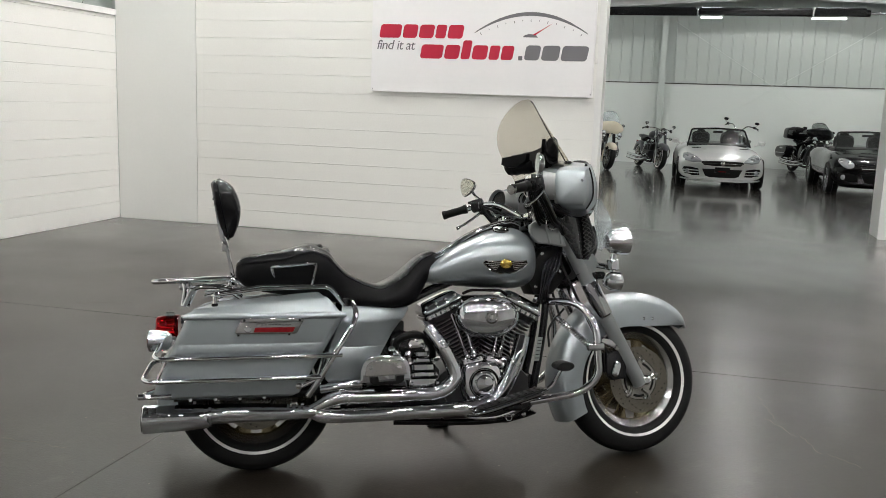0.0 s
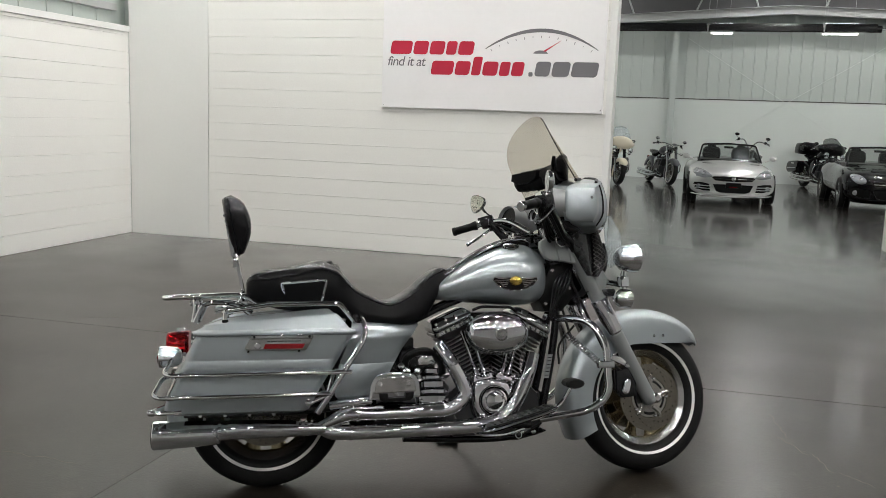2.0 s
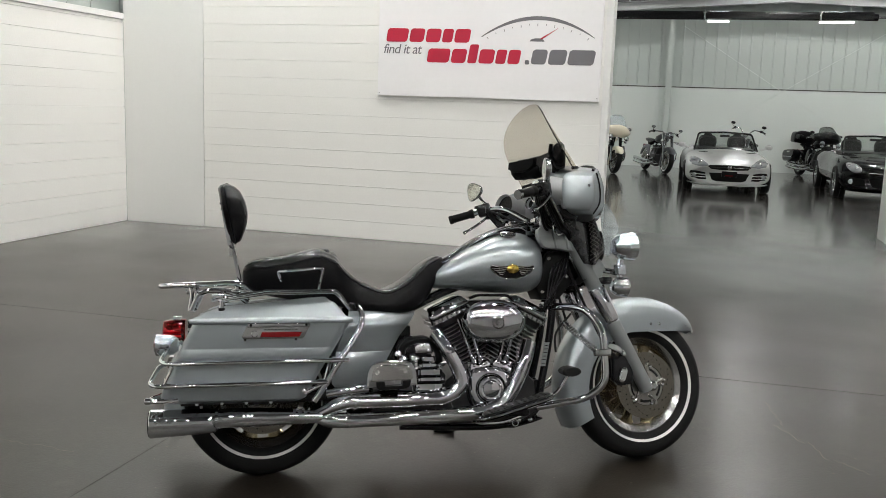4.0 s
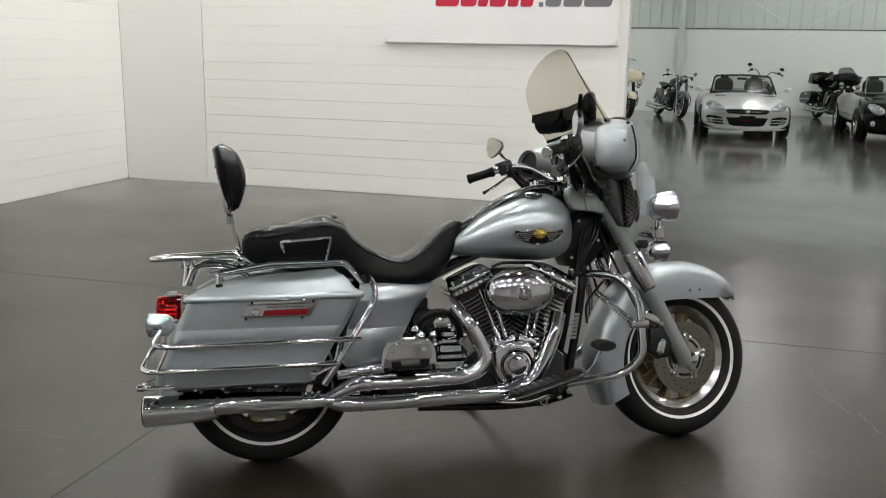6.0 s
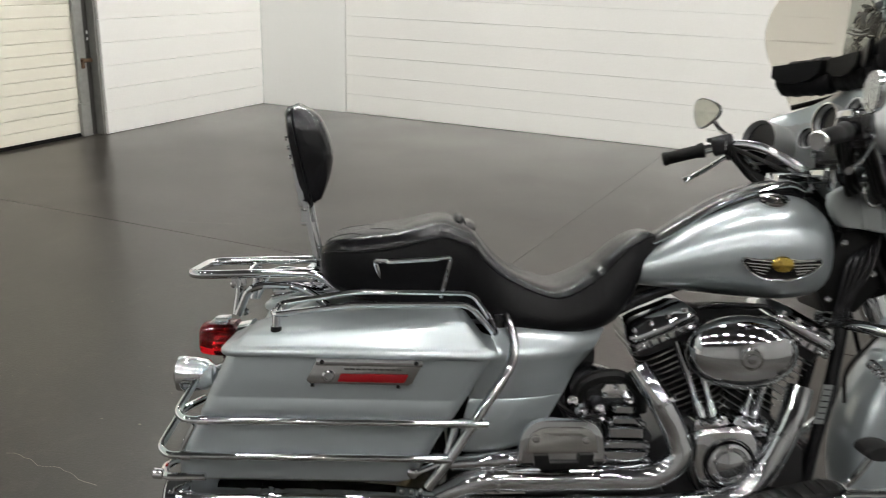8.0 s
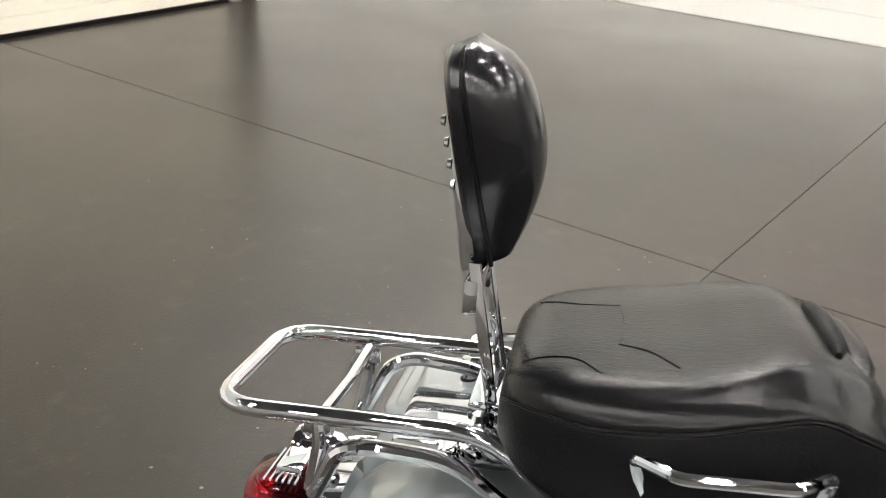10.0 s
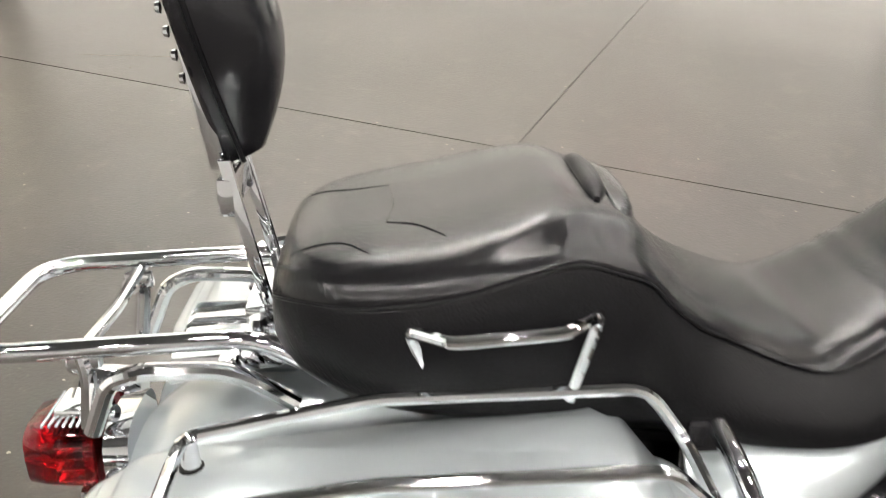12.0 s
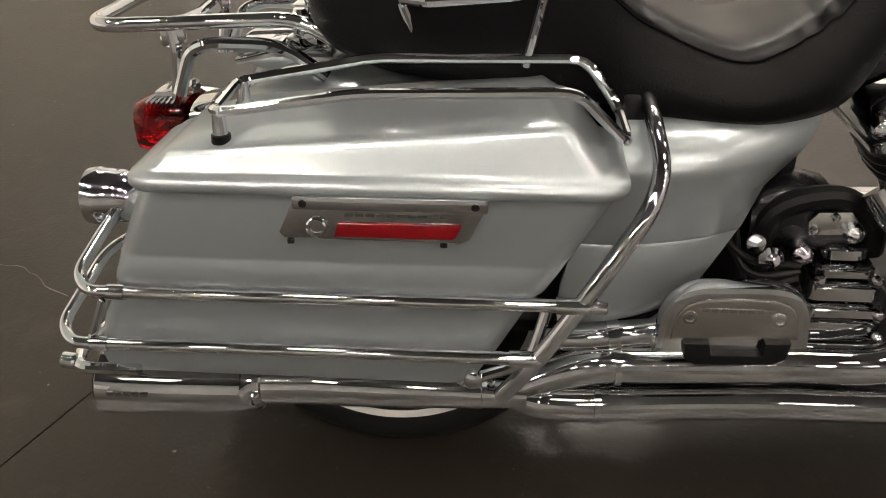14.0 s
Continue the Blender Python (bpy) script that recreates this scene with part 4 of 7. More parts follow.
# headlamp and side lamps
fp("headlamp", lathe([(0.084, -0.05), (0.090, 0.0), (0.090, 0.02), (0.085, 0.024), (0.05, 0.034), (0.001, 0.04)], 32, pose(1.425, 0, 1.13, 0, 90, 0)), CHROME, "round chrome headlamp")
fp("headlamp_lens", lathe([(0.084, 0.022), (0.06, 0.040), (0.001, 0.05)], 32, pose(1.427, 0, 1.13, 0, 90, 0)), SMOKELENS)
for s in (-1, 1):
    y = 0.205 * s
    lamp = fp("passing_lamp", lathe([(0.001, -0.062), (0.028, -0.058), (0.048, -0.038), (0.058, 0.0), (0.060, 0.020), (0.061, 0.032), (0.056, 0.036), (0.05, 0.03)], 32, pose(1.475, y, 0.912, 0, 88, 0)), CHROME, "round chrome passing lamp")
    fp("passing_lens", lathe([(0.054, 0.03), (0.035, 0.042), (0.001, 0.046)], 28, pose(1.475, y, 0.912, 0, 88, 0)), SMOKELENS)
    fp("front_signal", lathe([(0.001, -0.045), (0.022, -0.042), (0.036, -0.026), (0.041, 0.0), (0.042, 0.022), (0.038, 0.026)], 24, pose(1.445, y, 0.742, 0, 90, 0)), CHROME, "chrome bullet turn signal")
    fp("signal_lens", lathe([(0.037, 0.022), (0.025, 0.032), (0.001, 0.036)], 24, pose(1.445, y, 0.742, 0, 90, 0)), SMOKELENS)
    bm = cyl((1.44, y, 0.78), (1.45, y, 0.855), 0.013, 12)
    cyl((1.44, y, 0.80), (1.40, y * 0.6, 0.82), 0.012, 10, bm)
    add_box(bm, (1.425, y - 0.02, 0.79), (1.462, y + 0.02, 0.835), 0.006)
    fp("lamp_bracket", bm, CHROME)
    # clear air deflector, bowed outwards
    rows = []
    for k in range(13):
        t = k / 12
        rise = math.sin(math.pi * min(1.0, 0.08 + 0.92 * t)) ** 0.7
        x0, x1 = 1.372 + 0.012 * t, 1.388 + 0.012 * t + 0.066 * rise
        rows.append([(x0 + (x1 - x0) * j / 5, (0.185 + 0.020 * math.sin(math.pi * j / 5)) * s, 1.095 - 0.215 * t - 0.01 * j / 5) for j in range(6)])
    skin = [[p for p in r] + [(x, y - 0.003 * s, z) for x, y, z in r[::-1]] for r in rows]
    fp("air_deflector", loft(skin), DEFLECT, "clear plastic air deflector", 1.0)
    # smoked panel beside the fork, and the black mesh that closes the gap ahead of it
    rear_edge = spline([(1.208, 1.048), (1.226, 0.985), (1.262, 0.915), (1.305, 0.842)], 4)
    mid_edge = spline([(1.318, 1.058), (1.332, 0.985), (1.336, 0.915), (1.330, 0.838)], 4)
    fore_edge = spline([(1.348, 1.066), (1.374, 0.995), (1.398, 0.905), (1.352, 0.836)], 4)

    def curtain(left, right, y, bulge_y, across, depth):
        skin_rows = []
        for p, q in zip(left, right):
            face = [(p.x + (q.x - p.x) * j / across, (y + bulge_y * math.sin(math.pi * j / across)) * s, p.y + (q.y - p.y) * j / across) for j in range(across + 1)]
            skin_rows.append(face + [(x, yy - depth * s, z) for x, yy, z in face[::-1]])
        return skin_rows

    fp("fork_panel", loft(curtain(rear_edge, mid_edge, 0.150, 0.022, 6, 0.004)), SMOKED, "smoked panel beside the fork", 1.0)
    web = curtain(mid_edge, fore_edge, 0.156, 0.026, 6, 0.006)
    low = fp("lower_vent", loft(web), BLACK, "black mesh lower panel", 1.0)
    for i in range(0, len(web) - 3, 1):
        for da, db in ((0, 3), (3, 0)):
            wire = [Vector(web[i + round(da + (db - da) * j / 6)][j]) + Vector((0, 0.002 * s, 0)) for j in (0, 2, 4, 6)]
            part("mesh_wire", tube(wire, 0.0013, 5), DARKMETAL, low)
bm = loft([[(1.40 + 0.06 * math.sin(math.pi * k / 6) - 0.11 * k / 6, y, 0.985 - 0.23 * k / 6) for y in (-0.14, -0.07, 0, 0.07, 0.14)] for k in range(7)], False, False)
fp("fairing_grille", bm, BLACK_PLASTIC, "black mesh under the fairing")

# windshield and its pouch
rows, back = [], []
for k in range(17):
    t = (k / 16) ** 0.8
    z = 1.275 + 0.272 * t
    xc = 1.335 - 0.20 * t
    hw = 0.250 * (1 - 0.06 * t) * math.sqrt(max(0.0006, 1 - max(0, (t - 0.34) / 0.665) ** 2.3))
    rows.append([(xc - 0.115 * (hw * f / 0.25) ** 2, hw * f, z - 0.048 * abs(f) ** 1.3 * (1 - t)) for f in [-1 + j / 8 for j in range(17)]])
    back.append([(x - 0.003, y, zz - 0.001) for x, y, zz in rows[-1]])
fp("windshield", loft([a + b[::-1] for a, b in zip(rows, back)]), SHIELD, "lightly smoked plastic windshield", 1.0)
edge = [rows[k][0] for k in range(15)]
fp("windshield_edge", tube(edge, 0.0024, 6), BLACK_PLASTIC, "dark windshield edge")
strip = [Vector(p) + Vector((-0.004, 0, 0.004)) for p in rows[0]]
fp("windshield_strip", tube(strip, 0.007, 8), BLACK_PLASTIC)
for y0, y1 in ((-0.215, -0.078), (-0.074, 0.074), (0.078, 0.215)):
    rings = []
    for k in range(13):
        y = y0 + (y1 - y0) * k / 12
        g = 1 - 0.30 * abs(2 * k / 12 - 1) ** 5
        xc = 1.262 - 0.115 * (y / 0.25) ** 2
        sag = 0.004 * math.sin(9 * k)
        rings.append([(xc + px * g, y, 1.300 + pz * g + sag) for px, pz in ((0.012, -0.040), (0.016, 0.0), (0.014, 0.040), (0.002, 0.050), (-0.020, 0.046), (-0.036, 0.030), (-0.043, 0.004), (-0.038, 0.0), (-0.046, -0.006), (-0.044, -0.026), (-0.030, -0.043), (-0.008, -0.047))])
    pouch = fp("windshield_pouch", loft(rings), MATTE_BLACK, "black soft pouch behind the windshield", 1.0)
    mid = (y0 + y1) / 2
    xm = 1.262 - 0.115 * (mid / 0.25) ** 2
    flap = [(mid + dy, dz) for dy, dz in ((-0.062, 0.036), (0.062, 0.036), (0.060, 0.004), (0.035, -0.012), (0.0, -0.017), (-0.035, -0.012), (-0.060, 0.004))]
    bm = loft([[(xm - 0.115 * ((y / 0.25) ** 2 - (mid / 0.25) ** 2) + px - 0.45 * max(0, 0.030 - z) * 0.5, y, 1.300 + z) for y, z in flap] for px in (-0.034, -0.050)])
    part("pouch_flap", bm, MATTE_BLACK, pouch, "", None, 1.0)

# handlebars, grips, levers, mirrors
bar = bend([(0.93, -0.37, 1.095), (1.06, -0.30, 1.13), (1.10, -0.19, 1.12), (1.175, -0.06, 1.035), (1.175, 0.06, 1.035), (1.10, 0.19, 1.12), (1.06, 0.30, 1.13), (0.93, 0.37, 1.095)], 0.06, 6)
fp("handlebar", tube(bar, 0.0135, 14), CHROME, "chrome handlebar")
for s in (-1, 1):
    a, b = Vector((0.905, 0.383 * s, 1.088)), Vector((1.018, 0.318 * s, 1.119))
    prof = [(0.013, 0), (0.0195, 0.003), (0.0195, 0.012)] + [(0.0175 + 0.0012 * (k % 2), 0.014 + 0.006 * k) for k in range(14)] + [(0.021, 0.10), (0.022, 0.112), (0.014, 0.116)]
    fp("grip", lathe(prof, 20, along(a, b)), BLACK_PLASTIC, "black rubber grip")
    fp("grip_end", lathe([(0.018, -0.004), (0.0205, 0.0), (0.0205, 0.007), (0.016, 0.008)], 20, along(a, b)), CHROME if s < 0 else BLACK_PLASTIC)
    d = (b - a).normalized()
    bm = bmesh.new()
    add_box(bm, (-0.030, -0.026, 0.0), (0.030, 0.028, 0.062), 0.010, m=along(b, b + d))
    add_box(bm, (-0.018, -0.045, 0.03), (0.022, -0.015, 0.075), 0.008, m=along(b, b + d))
    fp("switch_housing", bm, BLACK, "black switch housing")
    for k in range(4):
        q = b + d * (0.012 + 0.012 * k) + Vector((-0.022, 0.0, 0.018))
        fp("switch_button", box(q - Vector((0.006, 0.006, 0.006)), q + Vector((0.004, 0.006, 0.006)), 0.002, 1), BLACK_PLASTIC)
    lever = spline([b + d * 0.03 + Vector((0.03, 0, -0.012)), b + Vector((0.048, 0.01 * s, -0.022)), a + d * 0.06 + Vector((0.062, 0.012 * s, -0.045)), a + d * 0.01 + Vector((0.058, 0.014 * s, -0.062))], 5)
    fp("lever", tube(lever, [0.008] * (len(lever) - 3) + [0.007, 0.010, 0.011], 10, flat=0.7), CHROME, "chrome hand lever")
    stem = spline([b + d * 0.03 + Vector((0.02, 0, 0.025)), b + Vector((0.035, 0.03 * s, 0.06)), b + Vector((0.022, 0.055 * s, 0.095))], 5)
    fp("mirror_stem", tube(stem, 0.006, 10), CHROME, "chrome mirror stem")
    mc = Vector((1.018, 0.362 * s, 1.222)) if s > 0 else Vector((1.022, -0.385, 1.190))
    face = along(mc, mc + Vector((-1, -0.30 * s, 0.03)))
    shape = []
    for k in range(28):
        a2 = 2 * math.pi * k / 28
        rx, rz = 0.052 * math.cos(a2), 0.042 * math.sin(a2)
        shape.append((rx * (1 + 0.16 * math.sin(a2) * 1) + 0.006 * math.cos(2 * a2), rz * (1 - 0.22 * math.cos(a2) * s)))
    bm = loft([[(x * g, z * g, h) for x, z in shape] for g, h in ((0.5, -0.022), (0.85, -0.016), (1.0, -0.006), (1.03, 0.0), (1.0, 0.004), (0.94, 0.003))])
    fp("mirror_shell", bm, CHROME, "chrome teardrop mirror shell") .matrix_basis = STEER @ face
    bm = loft([[(x * g, z * g, 0.0045) for x, z in shape] for g in (0.93, 0.5)])
    fp("mirror_glass", bm, MIRROR, "mirror glass").matrix_basis = STEER @ face
cl = box((1.13, -0.05, 1.015), (1.20, 0.05, 1.05), 0.012)
fp("bar_clamp", cl, CHROME)
bm = box((1.02, -0.32, 1.128), (1.075, -0.262, 1.165), 0.008)
fp("brake_reservoir", bm, CHROME, "chrome brake fluid reservoir")
for y, dz in ((0.16, 0), (-0.15, 0.01), (-0.2, -0.01)):
    fp("cable", tube(spline([(1.05, y * 1.7, 1.12), (1.09, y * 1.1, 1.08 + dz), (1.19, y * 0.5, 1.00), (1.24, y * 0.3, 0.86)], 6), 0.0065, 8), BLACK_PLASTIC)

for k, (dy, dz, r) in enumerate(((0.0, 0.0, 0.010), (0.016, -0.010, 0.008), (-0.012, -0.016, 0.008), (0.004, -0.026, 0.0065), (0.022, 0.008, 0.0065))):
    for s in (-1, 1):
        p = spline([(1.065, (0.285 + dy) * s, 1.118 + dz), (1.110, (0.262 + dy) * s, 1.060 + dz), (1.165, (0.215 + dy) * s, 1.005 + dz), (1.220, (0.165 + dy * 0.6) * s, 0.985 + dz * 0.7), (1.262, (0.120 + dy * 0.4) * s, 0.930)], 6)
        fp("control_cable", tube(p, r, 8), BLACK_PLASTIC if k < 4 else CHROME, "black control cable" if k < 4 else "braided steel hose")
for s in (-1, 1):
    fp("inner_shroud", pillow(smooth_outline([(1.118, 1.090), (1.150, 1.165), (1.200, 1.150), (1.232, 1.060), (1.215, 1.010), (1.150, 1.030)], 3), 0.225 * s, 0.262 * s, 0.014, 0.008), BLACK, "dark glossy inner wing", 1.0)
    fp("bar_riser", lathe([(0.020, 0), (0.022, 0.006), (0.018, 0.03), (0.021, 0.05), (0.016, 0.056)], 18, pose(1.165, 0.055 * s, 1.0, 0, -12, 0)), CHROME, "chrome bar riser")
    fp("cable_guide", tube([(1.175 + 0.024 * math.cos(q), 0.185 * s, 0.995 + 0.036 * math.sin(q)) for q in [2 * math.pi * k / 16 for k in range(16)]], 0.004, 6, closed=True), CHROME, "chrome cable guide")
    for k in range(3):
        fp("adjuster", cyl((1.085 + 0.022 * k, (0.262 - 0.012 * k) * s, 1.088 - 0.026 * k), (1.100 + 0.022 * k, (0.254 - 0.012 * k) * s, 1.068 - 0.026 * k), 0.009, 10, rim=0.002), CHROME)

# tank
rings = [oval(0.655, 0.772, 0.035, 0.018), oval(0.69, 0.79, 0.078, 0.038, yc=0), oval(0.74, 0.801, 0.115, 0.052), oval(0.82, 0.826, 0.152, 0.085), oval(0.92, 0.846, 0.177, 0.114),
         oval(1.00, 0.856, 0.186, 0.130), oval(1.07, 0.858, 0.182, 0.132), oval(1.12, 0.853, 0.163, 0.118), oval(1.15, 0.848, 0.132, 0.095), oval(1.166, 0.842, 0.085, 0.06)]
fine = []
for a, b in zip(rings, rings[1:]):
    fine.append(a)
fine.append(rings[-1])
cols = [spline([r[i] for r in fine], 4) for i in range(24)]
bp("tank", loft([[c[k] for c in cols] for k in range(len(cols[0]))]), PAINT, "silver painted fuel tank", 1.2)
top_line = spline([(0.70, 0, 0.853), (0.76, 0, 0.879), (0.83, 0, 0.924), (0.90, 0, 0.966), (0.98, 0, 0.998), (1.06, 0, 1.016), (1.10, 0, 1.004)], 5)
rings = []
for p in top_line:
    w = 0.052 + 0.010 * min(1, max(0, (p.x - 0.72) / 0.3))
    rings.append([(p.x, y, p.z + z) for y, z in ((-w, -0.05), (-w, -0.006), (-w * 0.85, 0.004), (0, 0.008), (w * 0.85, 0.004), (w, -0.006), (w, -0.05))])
console = bp("tank_console", loft(rings), BLACK, "black tank console", 1.0)
for s in (-1, 1):
    line = [p + Vector((0, s * (0.054 + 0.010 * min(1, max(0, (p.x - 0.72) / 0.3))), -0.006)) for p in top_line]
    bp("console_trim", tube(line, 0.005, 8), CHROME, "", parent=console)
    cap = Vector((1.01, 0.098 * s, 0.968))
    if s < 0:
        bp("filler_cap", lathe([(0.030, -0.01), (0.036, 0.004), (0.034, 0.014), (0.02, 0.019), (0.001, 0.02)], 28, pose(*cap, 22 * 1, 0, 0)), CHROME, "chrome filler cap")
bm = box((1.035, -0.045, 1.0), (1.12, 0.045, 1.04), 0.014)
bp("ignition_switch", bm, CHROME, "chrome ignition housing")


# badge: gold oval on silver wings
def tank_y(x, z):
    """The tank's right-hand face."""
    zc, hw, hh = 0.856, 0.185, 0.131
    return -hw * (max(0.0, 1 - abs((z - zc) / hh) ** 2.4)) ** (1 / 2.4)


badge = None
for s in (-1, 1):
    pts = []
    top = [(0.0, 0.020), (0.05, 0.016), (0.09, 0.020), (0.094, 0.010), (0.075, -0.012), (0.05, -0.026), (0.02, -0.034), (0.0, -0.032)]
    full = [(1.004 + x, 0.826 + z) for x, z in top] + [(1.004 - x, 0.826 + z) for x, z in reversed(top[1:-1])]
    bm = bmesh.new()
    front, back = [], []
    for x, z in full:
        y = tank_y(x, z) * (1 if s < 0 else -1)
        front.append(bm.verts.new((x, y + 0.005 * s, z)))
        back.append(bm.verts.new((x, y - 0.004 * s, z)))
    bm.faces.new(front)
    n = len(full)
    for i in range(n):
        bm.faces.new((front[i], front[(i + 1) % n], back[(i + 1) % n], back[i]))
    badge = bp("tank_badge", bm, BLACK, "chrome winged badge with gold centre", parent=None)
    rim_pts = [(x, tank_y(x, z) * -s + 0.0055 * s, z) for x, z in full]
    bp("badge_outline", tube(rim_pts, 0.0020, 6, closed=True), ALLOY, "", parent=badge)
    for k in range(7):
        for side in (-1, 1):
            xa, xb = 1.004 + side * (0.022 + 0.004 * k), 1.004 + side * (0.086 - 0.010 * abs(k - 1))
            z = 0.838 - 0.0075 * k
            if abs(xb - 1.004) > abs(xa - 1.004) + 0.006:
                bp("feather_bar", tube([(xa, tank_y(xa, z) * -s + 0.0062 * s, z), (xb, tank_y(xb, z) * -s + 0.0062 * s, z + 0.004)], 0.0023, 6), ALLOY, "", parent=badge)
    bp("badge_centre", lathe([(0.0225, -0.003), (0.0225, 0.007), (0.019, 0.010), (0.001, 0.012)], 28, pose(1.006, tank_y(1.006, 0.832) * -s, 0.832, 90 if s < 0 else -90) @ Matrix.Diagonal((1.15, 0.85, 1, 1))), GOLD, "gold oval", parent=badge)

# seat
prof = [  # x, top, bottom, half width
    (-0.082, 0.808, 0.784, 0.080), (-0.075, 0.844, 0.770, 0.126), (-0.043, 0.866, 0.748, 0.166), (0.02, 0.879, 0.728, 0.197), (0.10, 0.891, 0.715, 0.206), (0.165, 0.908, 0.705, 0.202),
    (0.212, 0.917, 0.697, 0.196), (0.25, 0.906, 0.691, 0.190), (0.285, 0.890, 0.686, 0.187), (0.320, 0.846, 0.678, 0.186), (0.365, 0.802, 0.660, 0.192), (0.43, 0.769, 0.656, 0.204),
    (0.49, 0.753, 0.654, 0.205), (0.535, 0.769, 0.656, 0.195), (0.585, 0.803, 0.664, 0.172), (0.63, 0.842, 0.684, 0.146), (0.675, 0.873, 0.735, 0.118), (0.712, 0.888, 0.800, 0.090), (0.738, 0.884, 0.842, 0.066), (0.752, 0.872, 0.853, 0.045)]
cols = list(zip(*[spline([(p[0], p[k], 0) for p in prof], 7) for k in (1, 2, 3)]))


def bulge(x, c, w):
    return math.exp(-((x - c) / w) ** 2)


rings, skirts = [], []
for a, b, c in cols:
    x, zt, zb, hw = a.x, a.y, b.y, c.y
    h = zt - zb
    d = min(1.0, h / 0.15)
    pil = 1 / (1 + math.exp((x - 0.33) / 0.02))
    # pulls and creases of the leather: short tucks along the shoulder, broad folds on the rider's rise
    tuck = pil * 0.0018 * max(0, math.sin(x * 62 + 0.6)) ** 10
    fold = 0.0024 * math.sin((x - 0.52) * 235) * bulge(x, 0.580, 0.030)
    top = [(0.0, zt), (0.22 * hw, zt + 0.001), (0.42 * hw, zt), (0.62 * hw, zt - 0.002 * d), (0.76 * hw, zt - 0.005 * d), (0.87 * hw, zt - 0.012 * d - tuck * 0.5), (0.935 * hw, zt - 0.022 * d - tuck), (0.962 * hw, zt - 0.030 * d - tuck), (0.973 * hw - tuck, zt - 0.036 * d),
           (0.974 * hw, zt - 0.039 * d), (0.965 * hw, zt - 0.041 * d), (0.90 * hw, zt - 0.042 * d), (0, zt - 0.042 * d)]
    low = [(0.0, zt - 0.0385 * d), (0.90 * hw, zt - 0.0390 * d), (0.958 * hw, zt - 0.0395 * d), (0.972 * hw, zt - 0.045 * d), (0.980 * hw, zt - 0.55 * h), (0.95 * hw, zb + 0.12 * h), (0.86 * hw, zb), (0.0, zb)]
    front = min(1.0, max(0.0, (x - 0.11) / 0.14))     # the top draws in towards its front
    front = front * front * (3 - 2 * front)
    top = [(y * (1 - 0.20 * front * (1 - (k / 9) ** 4)), z - 0.004 * front * (k / 6) ** 2) if k < 7 else (y, z) for k, (y, z) in enumerate(top)]
    e = min(1.0, h / 0.10)      # the rider's bucket falls away in a long curve
    round_top = [(f * hw, zt - g * e) for f, g in ((0.0, 0.0), (0.18, 0.0), (0.34, 0.0), (0.46, 0.001), (0.54, 0.003), (0.60, 0.006), (0.645, 0.010), (0.68, 0.0145), (0.70, 0.018), (0.705, 0.0205), (0.698, 0.0225), (0.64, 0.0235), (0.0, 0.0235))]
    round_low = [(0.0, zt - 0.0205 * e), (0.63 * hw, zt - 0.021 * e), (0.692 * hw, zt - 0.0215 * e), (0.714 * hw, zt - 0.025 * e), (0.870 * hw, zt - 0.58 * h), (0.890 * hw, zb + 0.14 * h), (0.80 * hw, zb), (0.0, zb)]
    mixed = min(1.0, max(0.0, (x - 0.27) / 0.13))
    mixed = mixed * mixed * (3 - 2 * mixed)
    top = [(ya + (yb - ya) * mixed, za + (zc - za) * mixed) for (ya, za), (yb, zc) in zip(top, round_top)]
    low = [(ya + (yb - ya) * mixed, za + (zc - za) * mixed) for (ya, za), (yb, zc) in zip(low, round_low)]

    def whole(sec):
        ring = [(x, y, z) for y, z in sec] + [(x, -y, z) for y, z in reversed(sec[1:-1])]
        return [(px + 0.10 * abs(py) * bulge(px, 0.600, 0.07), py, pz + (fold * (0.15 + min(1.0, 1.6 * abs(py) / hw)) if pz > zt - 0.05 else 0)) for px, py, pz in ring]

    rings.append(whole(top))
    skirts.append(whole(low))
seat = bp("seat", loft(rings), LEATHER, "black leather two-up seat, softly creased", 1.3)
# the same leather lower down, given a duller material for its shade
bp("side_panel", loft(skirts), MATTE_BLACK, "black leather sides, dulled to look shaded", 1.3, parent=seat)


def on_seat(x, y):
    """A point on the top of the seat."""
    k = min(len(cols) - 2, max(i for i in range(len(cols)) if cols[i][0].x <= x or i == 0))
    w = (x - cols[k][0].x) / (cols[k + 1][0].x - cols[k][0].x)
    a, b, c = [cols[k][i].lerp(cols[k + 1][i], w) for i in range(3)]
    f, d = abs(y) / c.y, min(1.0, (a.y - b.y) / 0.15)
    drop = 0
    for (f0, d0), (f1, d1) in zip(((0, 0), (0.42, 0), (0.62, 0.002), (0.76, 0.005), (0.87, 0.012), (0.945, 0.023)), ((0.42, 0), (0.62, 0.002), (0.76, 0.005), (0.87, 0.012), (0.945, 0.023), (1.0, 0.04))):
        if f0 <= f <= f1:
            drop = d0 + (d1 - d0) * (f - f0) / (f1 - f0)
    return (x, y, a.y - drop * d + 0.0003)


for s in (-1, 1):
    line = [r[9 if s > 0 else 15] for r in rings[6:-12] if r[0][0] < 0.31]
    bp("piping", tube(line, 0.0016, 6), MATTE_BLACK, "", parent=seat)
    rail_pts = bend([(0.085, 0.185 * s, 0.738), (0.056, 0.200 * s, 0.822), (0.095, 0.236 * s, 0.826), (0.195, 0.238 * s, 0.834), (0.232, 0.203 * s, 0.834), (0.210, 0.188 * s, 0.738)], 0.010, 4)
    bp("grab_rail", tube(rail_pts, 0.0062, 10, flat=1.0), CHROME, "chrome passenger grab rail")
